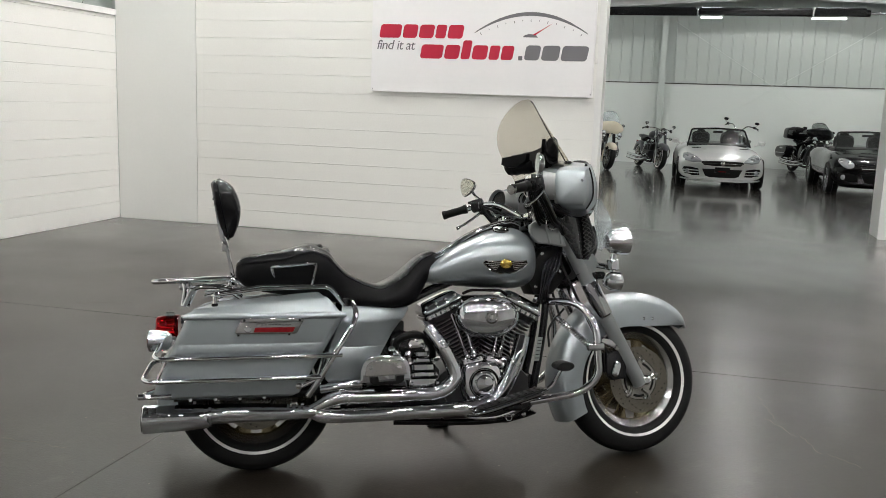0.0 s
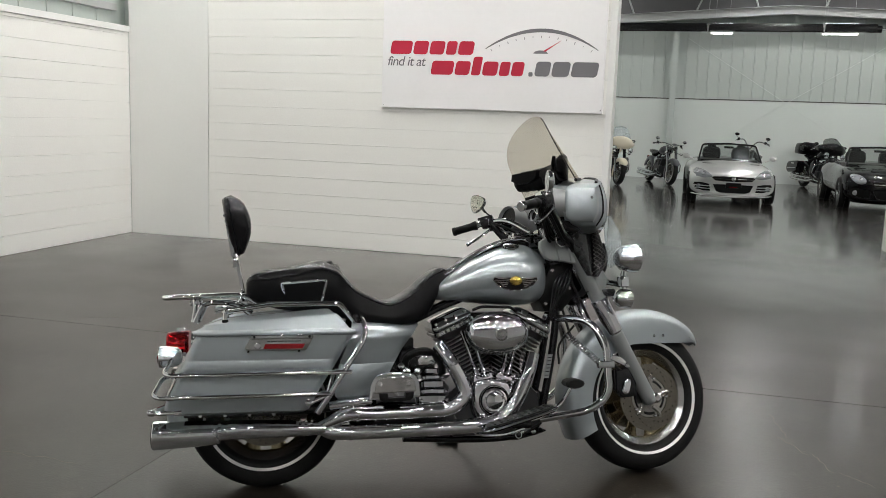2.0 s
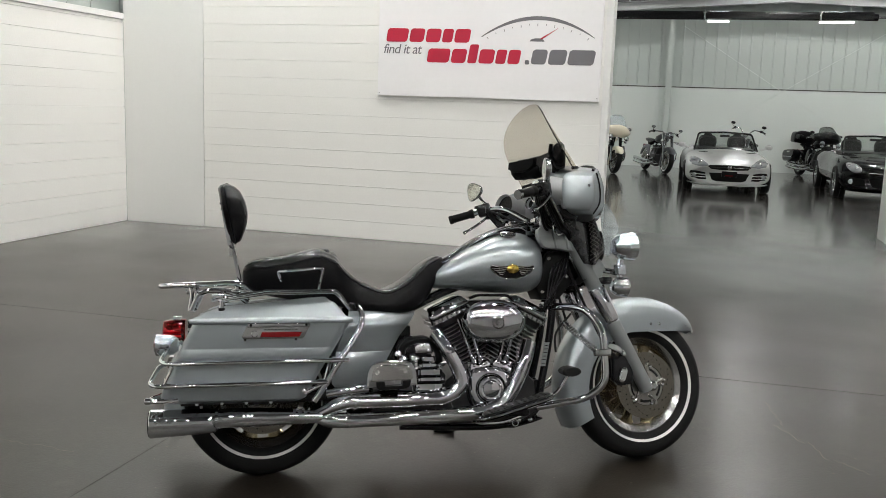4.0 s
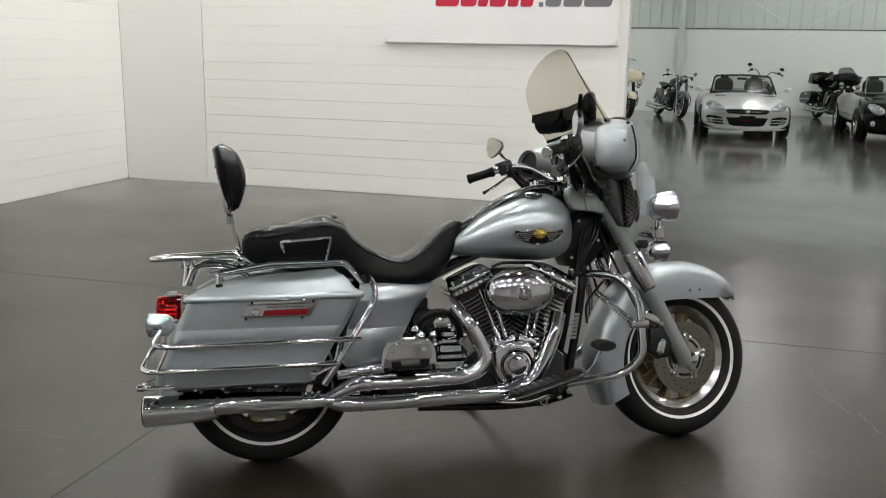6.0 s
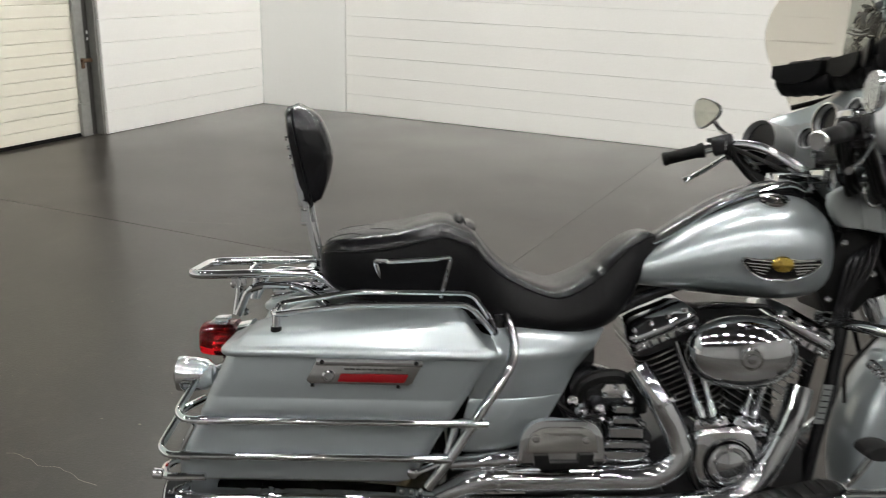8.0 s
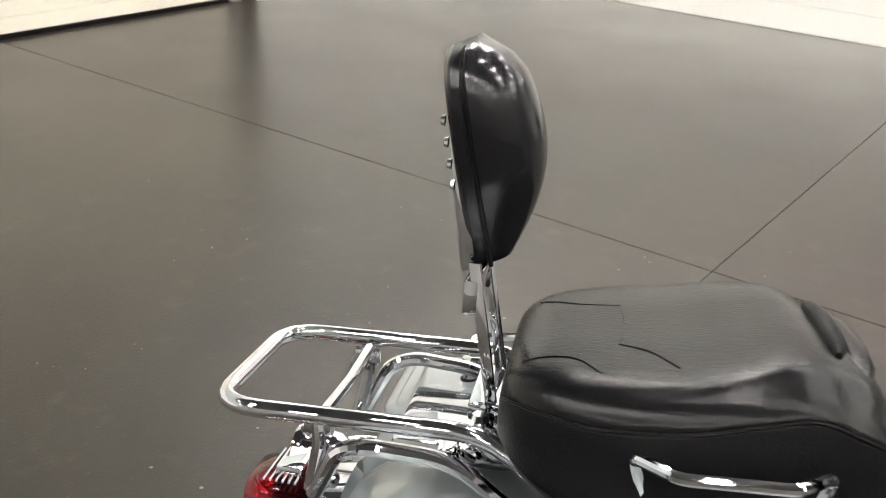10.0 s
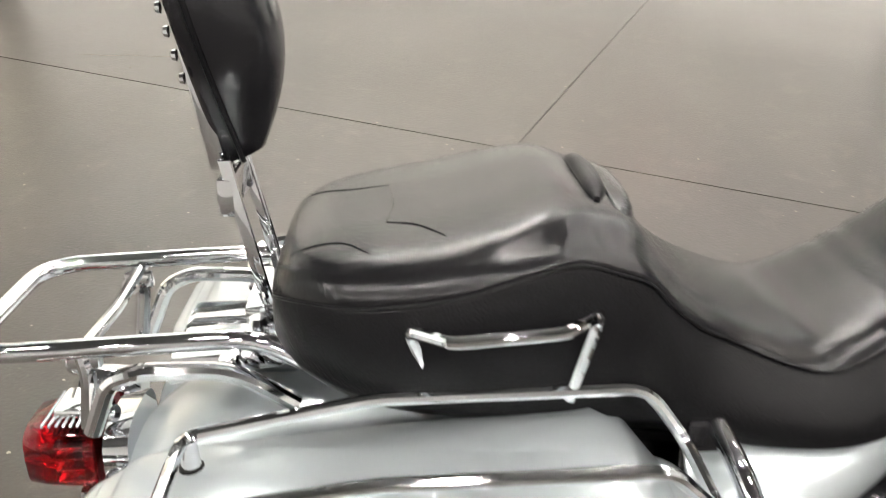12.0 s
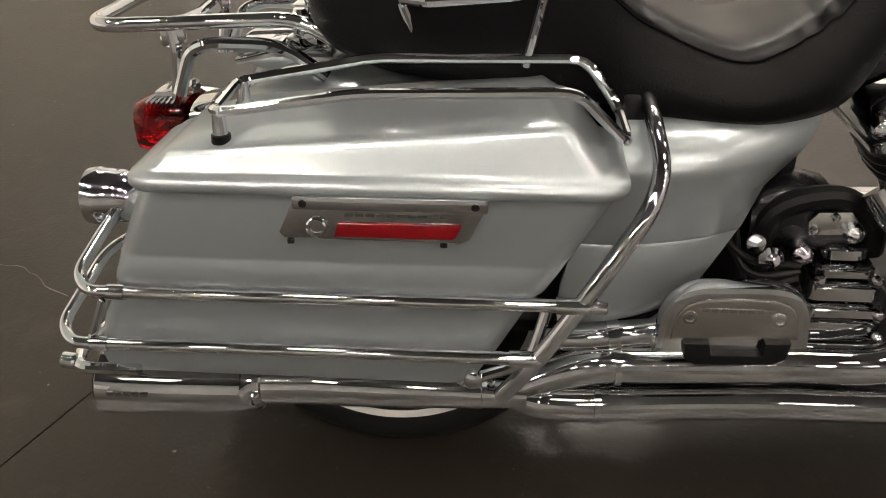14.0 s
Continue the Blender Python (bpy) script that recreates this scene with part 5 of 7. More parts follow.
# stitched seams on the pillion, and the slot ahead of it
for line in ([(-0.055, 0.095, 0), (-0.01, 0.066, 0), (0.039, 0.055, 0)], [(0.039, 0.055, 0), (0.044, -0.01, 0), (0.037, -0.072, 0)], [(0.037, -0.072, 0), (0.068, -0.092, 0), (0.094, -0.13, 0)], [(-0.06, -0.095, 0), (-0.01, -0.105, 0), (0.02, -0.14, 0)]):
    bp("seat_seam", tube([on_seat(p.x, p.y) for p in spline(line, 6)], 0.0009, 6), LEATHER, "", parent=seat)
bp("backrest_slot", tube([(0.254 - 0.6 * y * y, y, 0.9045) for y in (-0.082, -0.06, -0.03, 0, 0.03, 0.06, 0.082)], [0.004, 0.012, 0.014, 0.014, 0.014, 0.012, 0.004], 12), MATTE_BLACK, "dark slot in the seat", parent=seat)
bp("slot_lip", tube([(0.278 - 0.6 * y * y, y, 0.8865) for y in (-0.10, -0.07, -0.03, 0, 0.03, 0.07, 0.10)], [0.006, 0.016, 0.019, 0.019, 0.019, 0.016, 0.006], 14), LEATHER, "", parent=seat)

# passenger backrest on its uprights
rings = []
for t in [k / 14 for k in range(15)]:
    z = 0.936 + 0.236 * t
    xb = -0.122 - 0.048 * t
    hw = 0.026 + 0.056 * math.sin(min(1, t * 1.25) * math.pi / 2) ** 1.1
    if t > 0.8:
        hw *= math.sqrt(max(0.05, 1 - ((t - 0.8) / 0.215) ** 2))
    dp = 0.020 + 0.064 * math.sin(math.pi * min(1, 0.06 + t * 0.76)) ** 1.0
    if t > 0.85:
        dp *= math.sqrt(max(0.1, 1 - ((t - 0.85) / 0.17) ** 2))
    ring = []
    for k in range(20):
        a = 2 * math.pi * k / 20
        c, s_ = math.cos(a), math.sin(a)
        ring.append((xb + (dp * max(0, c) ** 0.8 if c > 0 else 0.012 * c), hw * math.copysign(abs(s_) ** 0.75, s_), z + 0.012 * c))
    rings.append(ring)
pad = bp("backrest_pad", loft(rings), PADLEATHER, "black padded passenger backrest", 1.3)
for s in (5, 15):
    bp("piping", tube([Vector(r[s]) + Vector((0.012, 0, 0)) for r in rings], 0.003, 6), MATTE_BLACK, "", parent=pad)
bm = plate([(-0.142, 0.93), (-0.124, 0.93), (-0.160, 1.12), (-0.174, 1.12)], -0.04, 0.04, 0.004)
bp("backrest_plate", bm, CHROME, "chrome back plate")
for s in (-1, 1):
    bm = plate([(-0.098, 0.775), (-0.084, 0.775), (-0.119, 0.945), (-0.132, 0.945)], 0.050 * s - 0.005, 0.050 * s + 0.005, 0.003)
    bp("backrest_upright", bm, CHROME, "chrome upright")
bp("backrest_mount", box((-0.135, -0.056, 0.885), (-0.118, 0.056, 0.925), 0.004), CHROME)
bp("backrest_foot", box((-0.118, -0.06, 0.762), (-0.06, 0.06, 0.785), 0.006), CHROME)

for k in range(4):
    for s in (-1, 1):
        z = 1.03 + 0.022 * k
        bp("backrest_stud", lathe([(0.006, 0), (0.005, 0.004), (0.001, 0.006)], 10, pose(-0.152 - 0.02 * k / 4, 0.066 * s, z, 0, -90, 0)), CHROME, "", parent=pad)

# luggage rack and the clutter under it
loop = bend([(-0.03, -0.128, 0.745), (-0.095, -0.120, 0.779), (-0.393, -0.120, 0.767), (-0.393, 0.120, 0.767), (-0.095, 0.120, 0.779), (-0.03, 0.128, 0.745)], 0.055, 6)
rack = bp("luggage_rack", tube(loop, 0.0105, 12), CHROME, "chrome tubular luggage rack")
bp("rack_bar", tube([(-0.270, -0.120, 0.770), (-0.272, 0, 0.760), (-0.272, 0.120, 0.767)], 0.007, 10), CHROME, "", parent=rack)
for s in (-1, 1):
    bm = tube(bend([(-0.278, 0.104 * s, 0.765), (-0.272, 0.108 * s, 0.735), (-0.282, 0.104 * s, 0.672)], 0.02, 4), [0.0085] * 7, 10)
    add_box(bm, (-0.292, 0.104 * s - 0.006, 0.742), (-0.258, 0.104 * s + 0.006, 0.762), 0.003)
    bp("rack_bracket", bm, CHROME, "chrome rack bracket")
    hoop = bend([(-0.275, 0.115 * s, 0.672), (-0.248, 0.122 * s, 0.735), (-0.215, 0.128 * s, 0.748), (-0.12, 0.124 * s, 0.745), (-0.06, 0.12 * s, 0.70)], 0.035, 5)
    bp("rack_hoop", tube(hoop, 0.0095, 10), CHROME)
    bp("rack_bolt", lathe([(0.011, 0), (0.011, 0.008), (0.006, 0.011)], 10, pose(-0.285, 0.097 * s, 0.745, 90 if s < 0 else -90)), CHROME)
bm = box((-0.20, -0.075, 0.712), (-0.06, 0.075, 0.735), 0.008)
bp("fender_top_plate", bm, CHROME, "chrome plate on the fender")
for k in range(3):
    bp("mount_block", box((-0.142 + 0.024 * k, -0.105, 0.728 + 0.005 * k), (-0.122 + 0.024 * k, -0.06, 0.746 + 0.005 * k), 0.005), CHROME)
for s in (-1, 1):
    bp("fender_strap", tube(spline([(-0.20, 0.07 * s, 0.708), (-0.14, 0.075 * s, 0.722), (-0.06, 0.08 * s, 0.735)], 4), 0.010, 10, flat=0.6), CHROME, "chrome strap on the fender")
    bp("dock_post", lathe([(0.009, 0), (0.012, 0.004), (0.012, 0.018), (0.007, 0.022), (0.007, 0.030), (0.011, 0.033), (0.008, 0.04)], 14, pose(-0.10, 0.085 * s, 0.745)), CHROME, "chrome docking stud")

# tail lamp and rear signals
bm = loft([[(-0.302 - d, y * w, 0.590 + z * h) for y, z in [(0.052 * math.copysign(abs(math.cos(a)) ** 0.6, math.cos(a)), 0.043 * math.copysign(abs(math.sin(a)) ** 0.6, math.sin(a))) for a in [2 * math.pi * k / 20 for k in range(20)]]] for d, w, h in ((0, 1.08, 1.05), (0.02, 1.06, 1.03), (0.062, 1.0, 0.98), (0.082, 0.92, 0.90), (0.088, 0.7, 0.7))])
tail = bp("tail_lamp", bm, REDGLASS, "clear red tail lamp lens", 1.0)
bm = loft([oval(-0.305, 0.590, 0.052, 0.042, 20, 3), oval(-0.318, 0.590, 0.046, 0.037, 20, 3)])
for k in range(5):
    add_box(bm, (-0.352, -0.040, 0.5615 + 0.0135 * k), (-0.312, 0.040, 0.5655 + 0.0135 * k), 0.0015)
bp("reflector", bm, CHROME_DULL, "ridged silver reflector inside", parent=tail)
bp("tail_lamp_base", loft([oval(-0.292 + 0.0, 0.589, 0.060, 0.042, 20, 3), oval(-0.262, 0.592, 0.064, 0.045, 20, 3)]), CHROME, "chrome tail lamp base")
bp("tail_marker", box((-0.352, -0.028, 0.631), (-0.318, 0.028, 0.646), 0.004), CHROME)
for k in range(6):
    bp("lens_rib", box((-0.364 + 0.008 * k, -0.040, 0.6305), (-0.361 + 0.008 * k, 0.040, 0.6343), 0.0008, 1), SMOKELENS, "", parent=tail)
bm = cyl((-0.315, -0.18, 0.535), (-0.315, 0.18, 0.535), 0.013, 12)
add_box(bm, (-0.33, -0.05, 0.50), (-0.29, 0.05, 0.55), 0.006)
bp("signal_bar", bm, CHROME, "chrome rear light bar")
for s in (-1, 1):
    sig = bp("rear_signal", lathe([(0.001, -0.040), (0.024, -0.036), (0.036, -0.022), (0.039, 0.0), (0.040, 0.024), (0.042, 0.028), (0.040, 0.044), (0.036, 0.046)], 28, pose(-0.352, 0.190 * s, 0.545, 0, -90, 0)), CHROME, "chrome bullet turn signal")
    bp("lens", lathe([(0.036, 0.040), (0.026, 0.050), (0.001, 0.054)], 24, pose(-0.352, 0.190 * s, 0.545, 0, -90, 0)), REDLENS, "red signal lens", parent=sig)
    if s < 0:
        bp("fender_bolt", lathe([(0.010, 0), (0.010, 0.008), (0.005, 0.012)], 10, pose(-0.262, -0.08, 0.672, 40, -50, 0)), CHROME)

# saddlebags
def rounded(x0, x1, y0, y1, r, z, n=5, zf=None):
    """A rounded rectangle, x along the bag; zf gives the height at x."""
    pts = []
    for cx, cy, a0 in ((x1 - r, y1 - r, 0), (x0 + r, y1 - r, 90), (x0 + r, y0 + r, 180), (x1 - r, y0 + r, 270)):
        for k in range(n + 1):
            a = radians(a0 + 90 * k / n)
            pts.append((cx + r * math.cos(a), cy + r * math.sin(a)))
    return [(x, y, zf(x) if zf else z) for x, y in pts]


def saddlebag(s):
    def put(name, bm, material, label="", parent=None, sharp=0.6, out=0.037):
        for v in bm.verts:
            v.co.y -= out
            v.co.z += 0.003
        return bp(name, mirror_y(bm) if s > 0 else bm, material, label, sharp, parent)

    # body: raked box with a belt line and a swell below it
    rows = [(0.626, -0.254, 0.324, -0.317, 0.035), (0.600, -0.266, 0.308, -0.318, 0.036), (0.540, -0.294, 0.273, -0.3175, 0.036), (0.537, -0.295, 0.271, -0.3170, 0.036), (0.534, -0.297, 0.269, -0.3178, 0.037), (0.524, -0.300, 0.263, -0.3195, 0.038), (0.512, -0.305, 0.256, -0.3208, 0.04),
            (0.502, -0.310, 0.250, -0.3192, 0.04), (0.493, -0.313, 0.245, -0.3145, 0.036), (0.485, -0.316, 0.240, -0.305, 0.034), (0.478, -0.319, 0.235, -0.300, 0.034), (0.455, -0.330, 0.221, -0.300, 0.034), (0.425, -0.345, 0.203, -0.302, 0.034),
            (0.395, -0.356, 0.187, -0.300, 0.034), (0.365, -0.366, 0.170, -0.298, 0.04), (0.345, -0.366, 0.160, -0.292, 0.04), (0.334, -0.345, 0.140, -0.272, 0.03)]
    body = put("saddlebag", loft([rounded(x0, x1, y0, -0.125, r, z) for z, x0, x1, y0, r in rows]), PAINT, "silver painted hard saddlebag", None, 0.5)

    def ridge(x):
        t = max(0.0, min(1.0, (x + 0.24) / 0.30))
        return 0.660 + 0.044 * math.sin(t * math.pi / 2)

    def crest(x):
        t = max(0.0, min(1.0, (x + 0.22) / 0.40))
        return 0.676 + 0.046 * math.sin(t * math.pi / 2)

    lid_rings = [rounded(-0.258, 0.328, -0.318, -0.12, 0.034, 0.6265), rounded(-0.264, 0.334, -0.326, -0.115, 0.038, 0.6285), rounded(-0.2665, 0.336, -0.329, -0.115, 0.040, 0.634), rounded(-0.2655, 0.335, -0.3285, -0.115, 0.039, 0.640),
                 rounded(-0.262, 0.331, -0.325, -0.117, 0.037, 0.6445), rounded(-0.256, 0.324, -0.319, -0.118, 0.034, 0.6468), rounded(-0.251, 0.317, -0.314, -0.119, 0.032, 0.6485)]
    lid_rings.append(rounded(-0.2485, 0.3125, -0.3125, -0.1195, 0.030, 0.6497))
    for g, x0, x1, y0, r in ((0.0, -0.2465, 0.3085, -0.3105, 0.028), (0.08, -0.2455, 0.3055, -0.3094, 0.027), (0.50, -0.2385, 0.2885, -0.3034, 0.022), (0.92, -0.2315, 0.2725, -0.2974, 0.017), (1.0, -0.2295, 0.2685, -0.2957, 0.016)):
        lid_rings.append([(x, y, 0.652 + (ridge(x) - 0.0042 - 0.652) * g) for x, y, _ in rounded(x0, x1, y0, -0.1205, r, 0)])
    lid_rings.append([(x, y, ridge(x) - 0.0008) for x, y, _ in rounded(-0.226, 0.2645, -0.2935, -0.122, 0.015, 0)])
    lid_rings.append([(x, y, ridge(x) + 0.0012) for x, y, _ in rounded(-0.222, 0.261, -0.290, -0.124, 0.015, 0)])
    lid_rings.append([(x, y, ridge(x) + 0.0035) for x, y, _ in rounded(-0.210, 0.252, -0.276, -0.126, 0.018, 0)])
    lid_rings.append([(x, y, crest(x)) for x, y, _ in rounded(-0.16, 0.235, -0.225, -0.14, 0.018, 0)])
    lid = put("lid", loft(lid_rings), PAINT, "silver painted lid", body, 0.9)
    # rail on the lid
    loop = [(-0.158, -0.282, 0.712), (0.02, -0.283, 0.738), (0.270, -0.283, 0.743), (0.337, -0.240, 0.664), (0.325, -0.160, 0.690), (0.285, -0.152, 0.745), (0.02, -0.160, 0.746), (-0.158, -0.168, 0.716)]
    rail = put("lid_rail", tube(bend(loop, 0.022, 4, closed=True), 0.0068, 10, closed=True), CHROME, "chrome rail on the lid", body)
    for x, y, z in ((-0.150, -0.276, 0.700), (-0.150, -0.175, 0.706)):
        put("rail_foot", lathe([(0.010, -0.022), (0.009, -0.008), (0.0075, 0.012)], 12, pose(x, y, z)), CHROME, "", rail)
        put("rail_boot", lathe([(0.0125, -0.026), (0.012, -0.016), (0.008, -0.014)], 12, pose(x, y, z)), BLACK_PLASTIC, "", rail)
    # latch plate with its reflector
    top = [(-0.054, 0.628), (0.172, 0.6275), (0.168, 0.612), (0.150, 0.576), (0.140, 0.571), (-0.070, 0.573), (-0.077, 0.580)]
    latch = put("latch_plate", plate([(p[0], p[1]) for p in top], -0.3265, -0.3185, 0.0025), CHROME_DULL, "brushed latch plate", body)
    put("latch_hinge", box((-0.056, -0.335, 0.614), (0.173, -0.3262, 0.631), 0.004), CHROME, "", latch)
    put("reflector", plate([(-0.004, 0.596), (0.142, 0.596), (0.135, 0.581), (0.130, 0.578), (-0.010, 0.5785)], -0.3305, -0.3266, 0.0015), REDREF, "red reflector bar", latch)
    for k in range(10):
        put("lettering_bar", box((0.004 + 0.0125 * k, -0.3275, 0.604), (0.0145 + 0.0125 * k, -0.3266, 0.6078)), DARKMETAL, "", latch)
    put("latch_lock", lathe([(0.0125, 0), (0.0125, 0.004), (0.0105, 0.0055), (0.008, 0.0055), (0.0075, 0.003), (0.001, 0.003)], 16, pose(-0.030, -0.3265, 0.590, 90)), CHROME, "", latch)
    for x, z in ((-0.043, 0.6225), (0.158, 0.6225)):
        put("latch_screw", lathe([(0.0055, 0), (0.004, 0.003)], 10, pose(x, -0.334, z, 90)), BLACK, "", latch)
    for x, z in ((-0.064, 0.567), (0.120, 0.567)):
        put("latch_tab", box((x - 0.004, -0.3265, z - 0.002), (x + 0.004, -0.3215, z + 0.005), 0.001, 1), BLACK, "", latch)
    # guard rails round the bag, tied to the bar ahead of it
    for z, xr, xf in ((0.487, -0.340, 0.290), (0.407, -0.378, 0.235)):
        pts = bend([(xf, -0.352, z), (xr, -0.352, z - 0.002), (xr - 0.026, -0.318, z + 0.004), (xr - 0.006, -0.20, z + 0.055), (xr + 0.03, -0.13, z + 0.06)], 0.03, 5)
        guard = put("guard_rail", tube(pts, 0.0085, 12), CHROME, "chrome saddlebag guard rail", None, out=0.004)
        put("rail_sleeve", cyl((xf - 0.035, -0.352, z), (xf + 0.004, -0.352, z), 0.0112, 12), CHROME, "", guard, out=0.004)
        put("rail_sleeve", cyl((xr + 0.030, -0.352, z - 0.002), (xr + 0.052, -0.352, z - 0.002), 0.0108, 12), CHROME, "", guard, out=0.004)
    pts = bend([(0.366, -0.170, 0.690), (0.370, -0.226, 0.677), (0.378, -0.285, 0.640), (0.361, -0.318, 0.598), (0.285, -0.352, 0.487), (0.232, -0.352, 0.400), (0.190, -0.335, 0.335)], 0.035, 5)
    put("guard_bar", tube(pts, 0.0115, 12), CHROME, "chrome guard bar ahead of the bag", out=0.004)
    put("guard_end", cyl((0.292, -0.352, 0.487), (0.318, -0.353, 0.487), 0.0085, 12, rim=0.002), CHROME, out=0.004)
    pts = bend([(0.247, -0.30, 0.475), (0.225, -0.315, 0.40), (0.160, -0.315, 0.372)], 0.02, 4)
    put("guard_brace", tube(pts, 0.0075, 10), CHROME)
    put("guard_bolt", lathe([(0.012, 0), (0.012, 0.010), (0.007, 0.013)], 12, pose(0.155, -0.32, 0.377, 90)), CHROME)
    bumper = put("corner_bumper", tube(bend([(-0.300, -0.335, 0.352), (-0.392, -0.330, 0.348), (-0.404, -0.285, 0.352), (-0.36, -0.20, 0.36)], 0.02, 4), 0.0085, 10), CHROME, "chrome corner bumper", out=0.004)
    put("bumper_cap", cyl((-0.396, -0.318, 0.349), (-0.420, -0.314, 0.349), 0.012, 12, rim=0.003), CHROME, "", bumper, out=0.004)
    # strut behind the bag and bracket under it
    put("bag_bracket", box((-0.30, -0.225, 0.318), (0.12, -0.12, 0.336), 0.004), BLACK)
    for k in range(4):
        put("bracket_bolt", lathe([(0.008, 0), (0.007, 0.006)], 8, pose(-0.24 + 0.09 * k, -0.226, 0.326, 90)), CHROME)
    put("corner_strut", tube(bend([(-0.318, -0.322, 0.475), (-0.352, -0.315, 0.405), (-0.352, -0.26, 0.40)], 0.01, 3), 0.006, 8), CHROME)


saddlebag(-1)
saddlebag(1)

# side covers: a shelf under the seat, a crease, and a flank that narrows downwards
for s in (-1, 1):
    outer, inner = [], []
    shape = ((0.668, 0.336, 0.602, -0.160), (0.664, 0.332, 0.608, -0.186), (0.655, 0.330, 0.611, -0.202), (0.632, 0.325, 0.596, -0.222), (0.617, 0.320, 0.585, -0.2305), (0.609, 0.317, 0.578, -0.2335), (0.600, 0.314, 0.571, -0.233), (0.56, 0.300, 0.540, -0.230),
             (0.512, 0.282, 0.508, -0.229), (0.508, 0.281, 0.506, -0.2265), (0.504, 0.280, 0.503, -0.229), (0.45, 0.266, 0.474, -0.231), (0.41, 0.262, 0.452, -0.229), (0.385, 0.264, 0.432, -0.223), (0.372, 0.274, 0.408, -0.208), (0.368, 0.285, 0.395, -0.190))
    for z, xr, xf, y in shape:
        line = [(xr + (xf - xr) * j / 10, -s * (y + (0.095 if z > 0.55 else 0.06) * (j / 10) ** 2.6), z) for j in range(11)]
        outer.append(line)
        inner.append([(x, yy - 0.010 * s, z) for x, yy, z in line])
    bp("side_cover", loft([a + b[::-1] for a, b in zip(outer, inner)]), PAINT, "silver painted side cover", 0.7)
    bp("fender_strut", box((0.335, 0.165 * s - 0.012, 0.40), (0.372, 0.165 * s + 0.012, 0.70), 0.006), BLACK)

# exhaust
def pipe(name, pts, r, label="", seg=20, material=None):
    return bp(name, tube(pts, r, seg), material or CHROME, label, 0.7)


YM = -0.228
pts = [(-0.4125, YM, 0.255), (-0.409, YM, 0.255), (-0.30, YM, 0.257), (-0.192, YM, 0.260), (-0.188, YM, 0.261), (-0.180, YM, 0.267), (-0.10, YM, 0.268), (0.0, YM, 0.267), (0.10, YM, 0.265), (0.17, YM, 0.263), (0.225, YM, 0.262)]
muffler = pipe("muffler", pts, [0.051, 0.0535, 0.050, 0.0468, 0.0455, 0.0375, 0.037, 0.0355, 0.031, 0.0265, 0.024], "long chrome muffler", 32)
bp("muffler_clamp", lathe([(0.0380, -0.007), (0.0425, -0.005), (0.0425, 0.005), (0.0380, 0.007)], 28, along((-0.170, YM, 0.2675), (0, YM, 0.2675)), closed=True), CHROME, "", parent=muffler)
bp("clamp_bolt", lathe([(0.006, 0), (0.006, 0.007), (0.003, 0.010)], 8, pose(-0.170, YM - 0.041, 0.268, 90)), CHROME, "", parent=muffler)
bp("muffler_bore", lathe([(0.045, 0.0), (0.046, 0.003)], 24, along((-0.4135, YM, 0.255), (-0.45, YM, 0.255))), BLACK, "dark bore", parent=muffler)
for k in range(5):
    bp("lettering_bar", box((-0.392 + 0.013 * k, YM - 0.0535, 0.262), (-0.382 + 0.013 * k, YM - 0.049, 0.269), 0.001, 1), CHROME_DULL, "", parent=muffler)
bp("muffler_clamp", lathe([(0.0255, -0.012), (0.0285, -0.010), (0.0285, 0.010), (0.0255, 0.012)], 24, along((0.150, YM, 0.2635), (0.25, YM, 0.265)), closed=True), CHROME, "", parent=muffler)
for k in range(3):
    bp("clamp_bolt", lathe([(0.006, 0), (0.006, 0.009), (0.003, 0.012)], 8, pose(0.130 + 0.022 * k, YM - 0.020, 0.290, 40, 0, 0)), CHROME, "", parent=muffler)
pipe("lower_pipe", spline([(0.205, YM, 0.256), (0.282, YM + 0.007, 0.2432), (0.55, -0.194, 0.2402), (0.82, -0.196, 0.249), (0.94, -0.188, 0.271), (1.0, -0.178, 0.33), (1.055, -0.17, 0.44), (1.085, -0.15, 0.53)], 6), [0.020, 0.0215, 0.0235, 0.026, 0.0285, 0.0295] + [0.0300] * 21 + [0.031] * 16, "chrome front exhaust pipe")
pipe("upper_pipe", spline([(0.205, YM, 0.269), (0.31, YM + 0.008, 0.3098), (0.42, YM + 0.018, 0.3113), (0.60, -0.197, 0.3115), (0.72, -0.201, 0.319), (0.782, -0.203, 0.364), (0.775, -0.199, 0.42), (0.730, -0.195, 0.505), (0.685, -0.16, 0.572)], 6), [0.020, 0.022, 0.024, 0.0262, 0.028, 0.0292] + [0.0300] * 37 + [0.028] * 6, "chrome rear exhaust pipe")
for p, q in (((0.32, YM + 0.011, 0.2424), (0.33, YM + 0.012, 0.2422)), ((0.345, YM + 0.0115, 0.3107), (0.355, YM + 0.0125, 0.3109)), ((0.745, -0.2, 0.495), (0.740, -0.198, 0.503)), ((1.04, -0.173, 0.41), (1.045, -0.172, 0.42))):
    bp("heat_shield_band", lathe([(0.0295, 0), (0.0322, 0.001), (0.0322, 0.010), (0.0295, 0.011)], 24, along(p, q), closed=True), CHROME)
# left muffler, partly seen behind
pipe("left_muffler", [(-0.402, 0.262, 0.262), (-0.19, 0.262, 0.265), (0.235, 0.262, 0.272), (0.34, 0.25, 0.25)], [0.050, 0.050, 0.042, 0.028], "long chrome muffler", 20)
pipe("crossover_pipe", spline([(0.33, 0.25, 0.25), (0.5, 0.2, 0.22), (0.62, 0.0, 0.2), (0.70, -0.2, 0.25)], 5), 0.022, "", 12, CHROME_DULL)

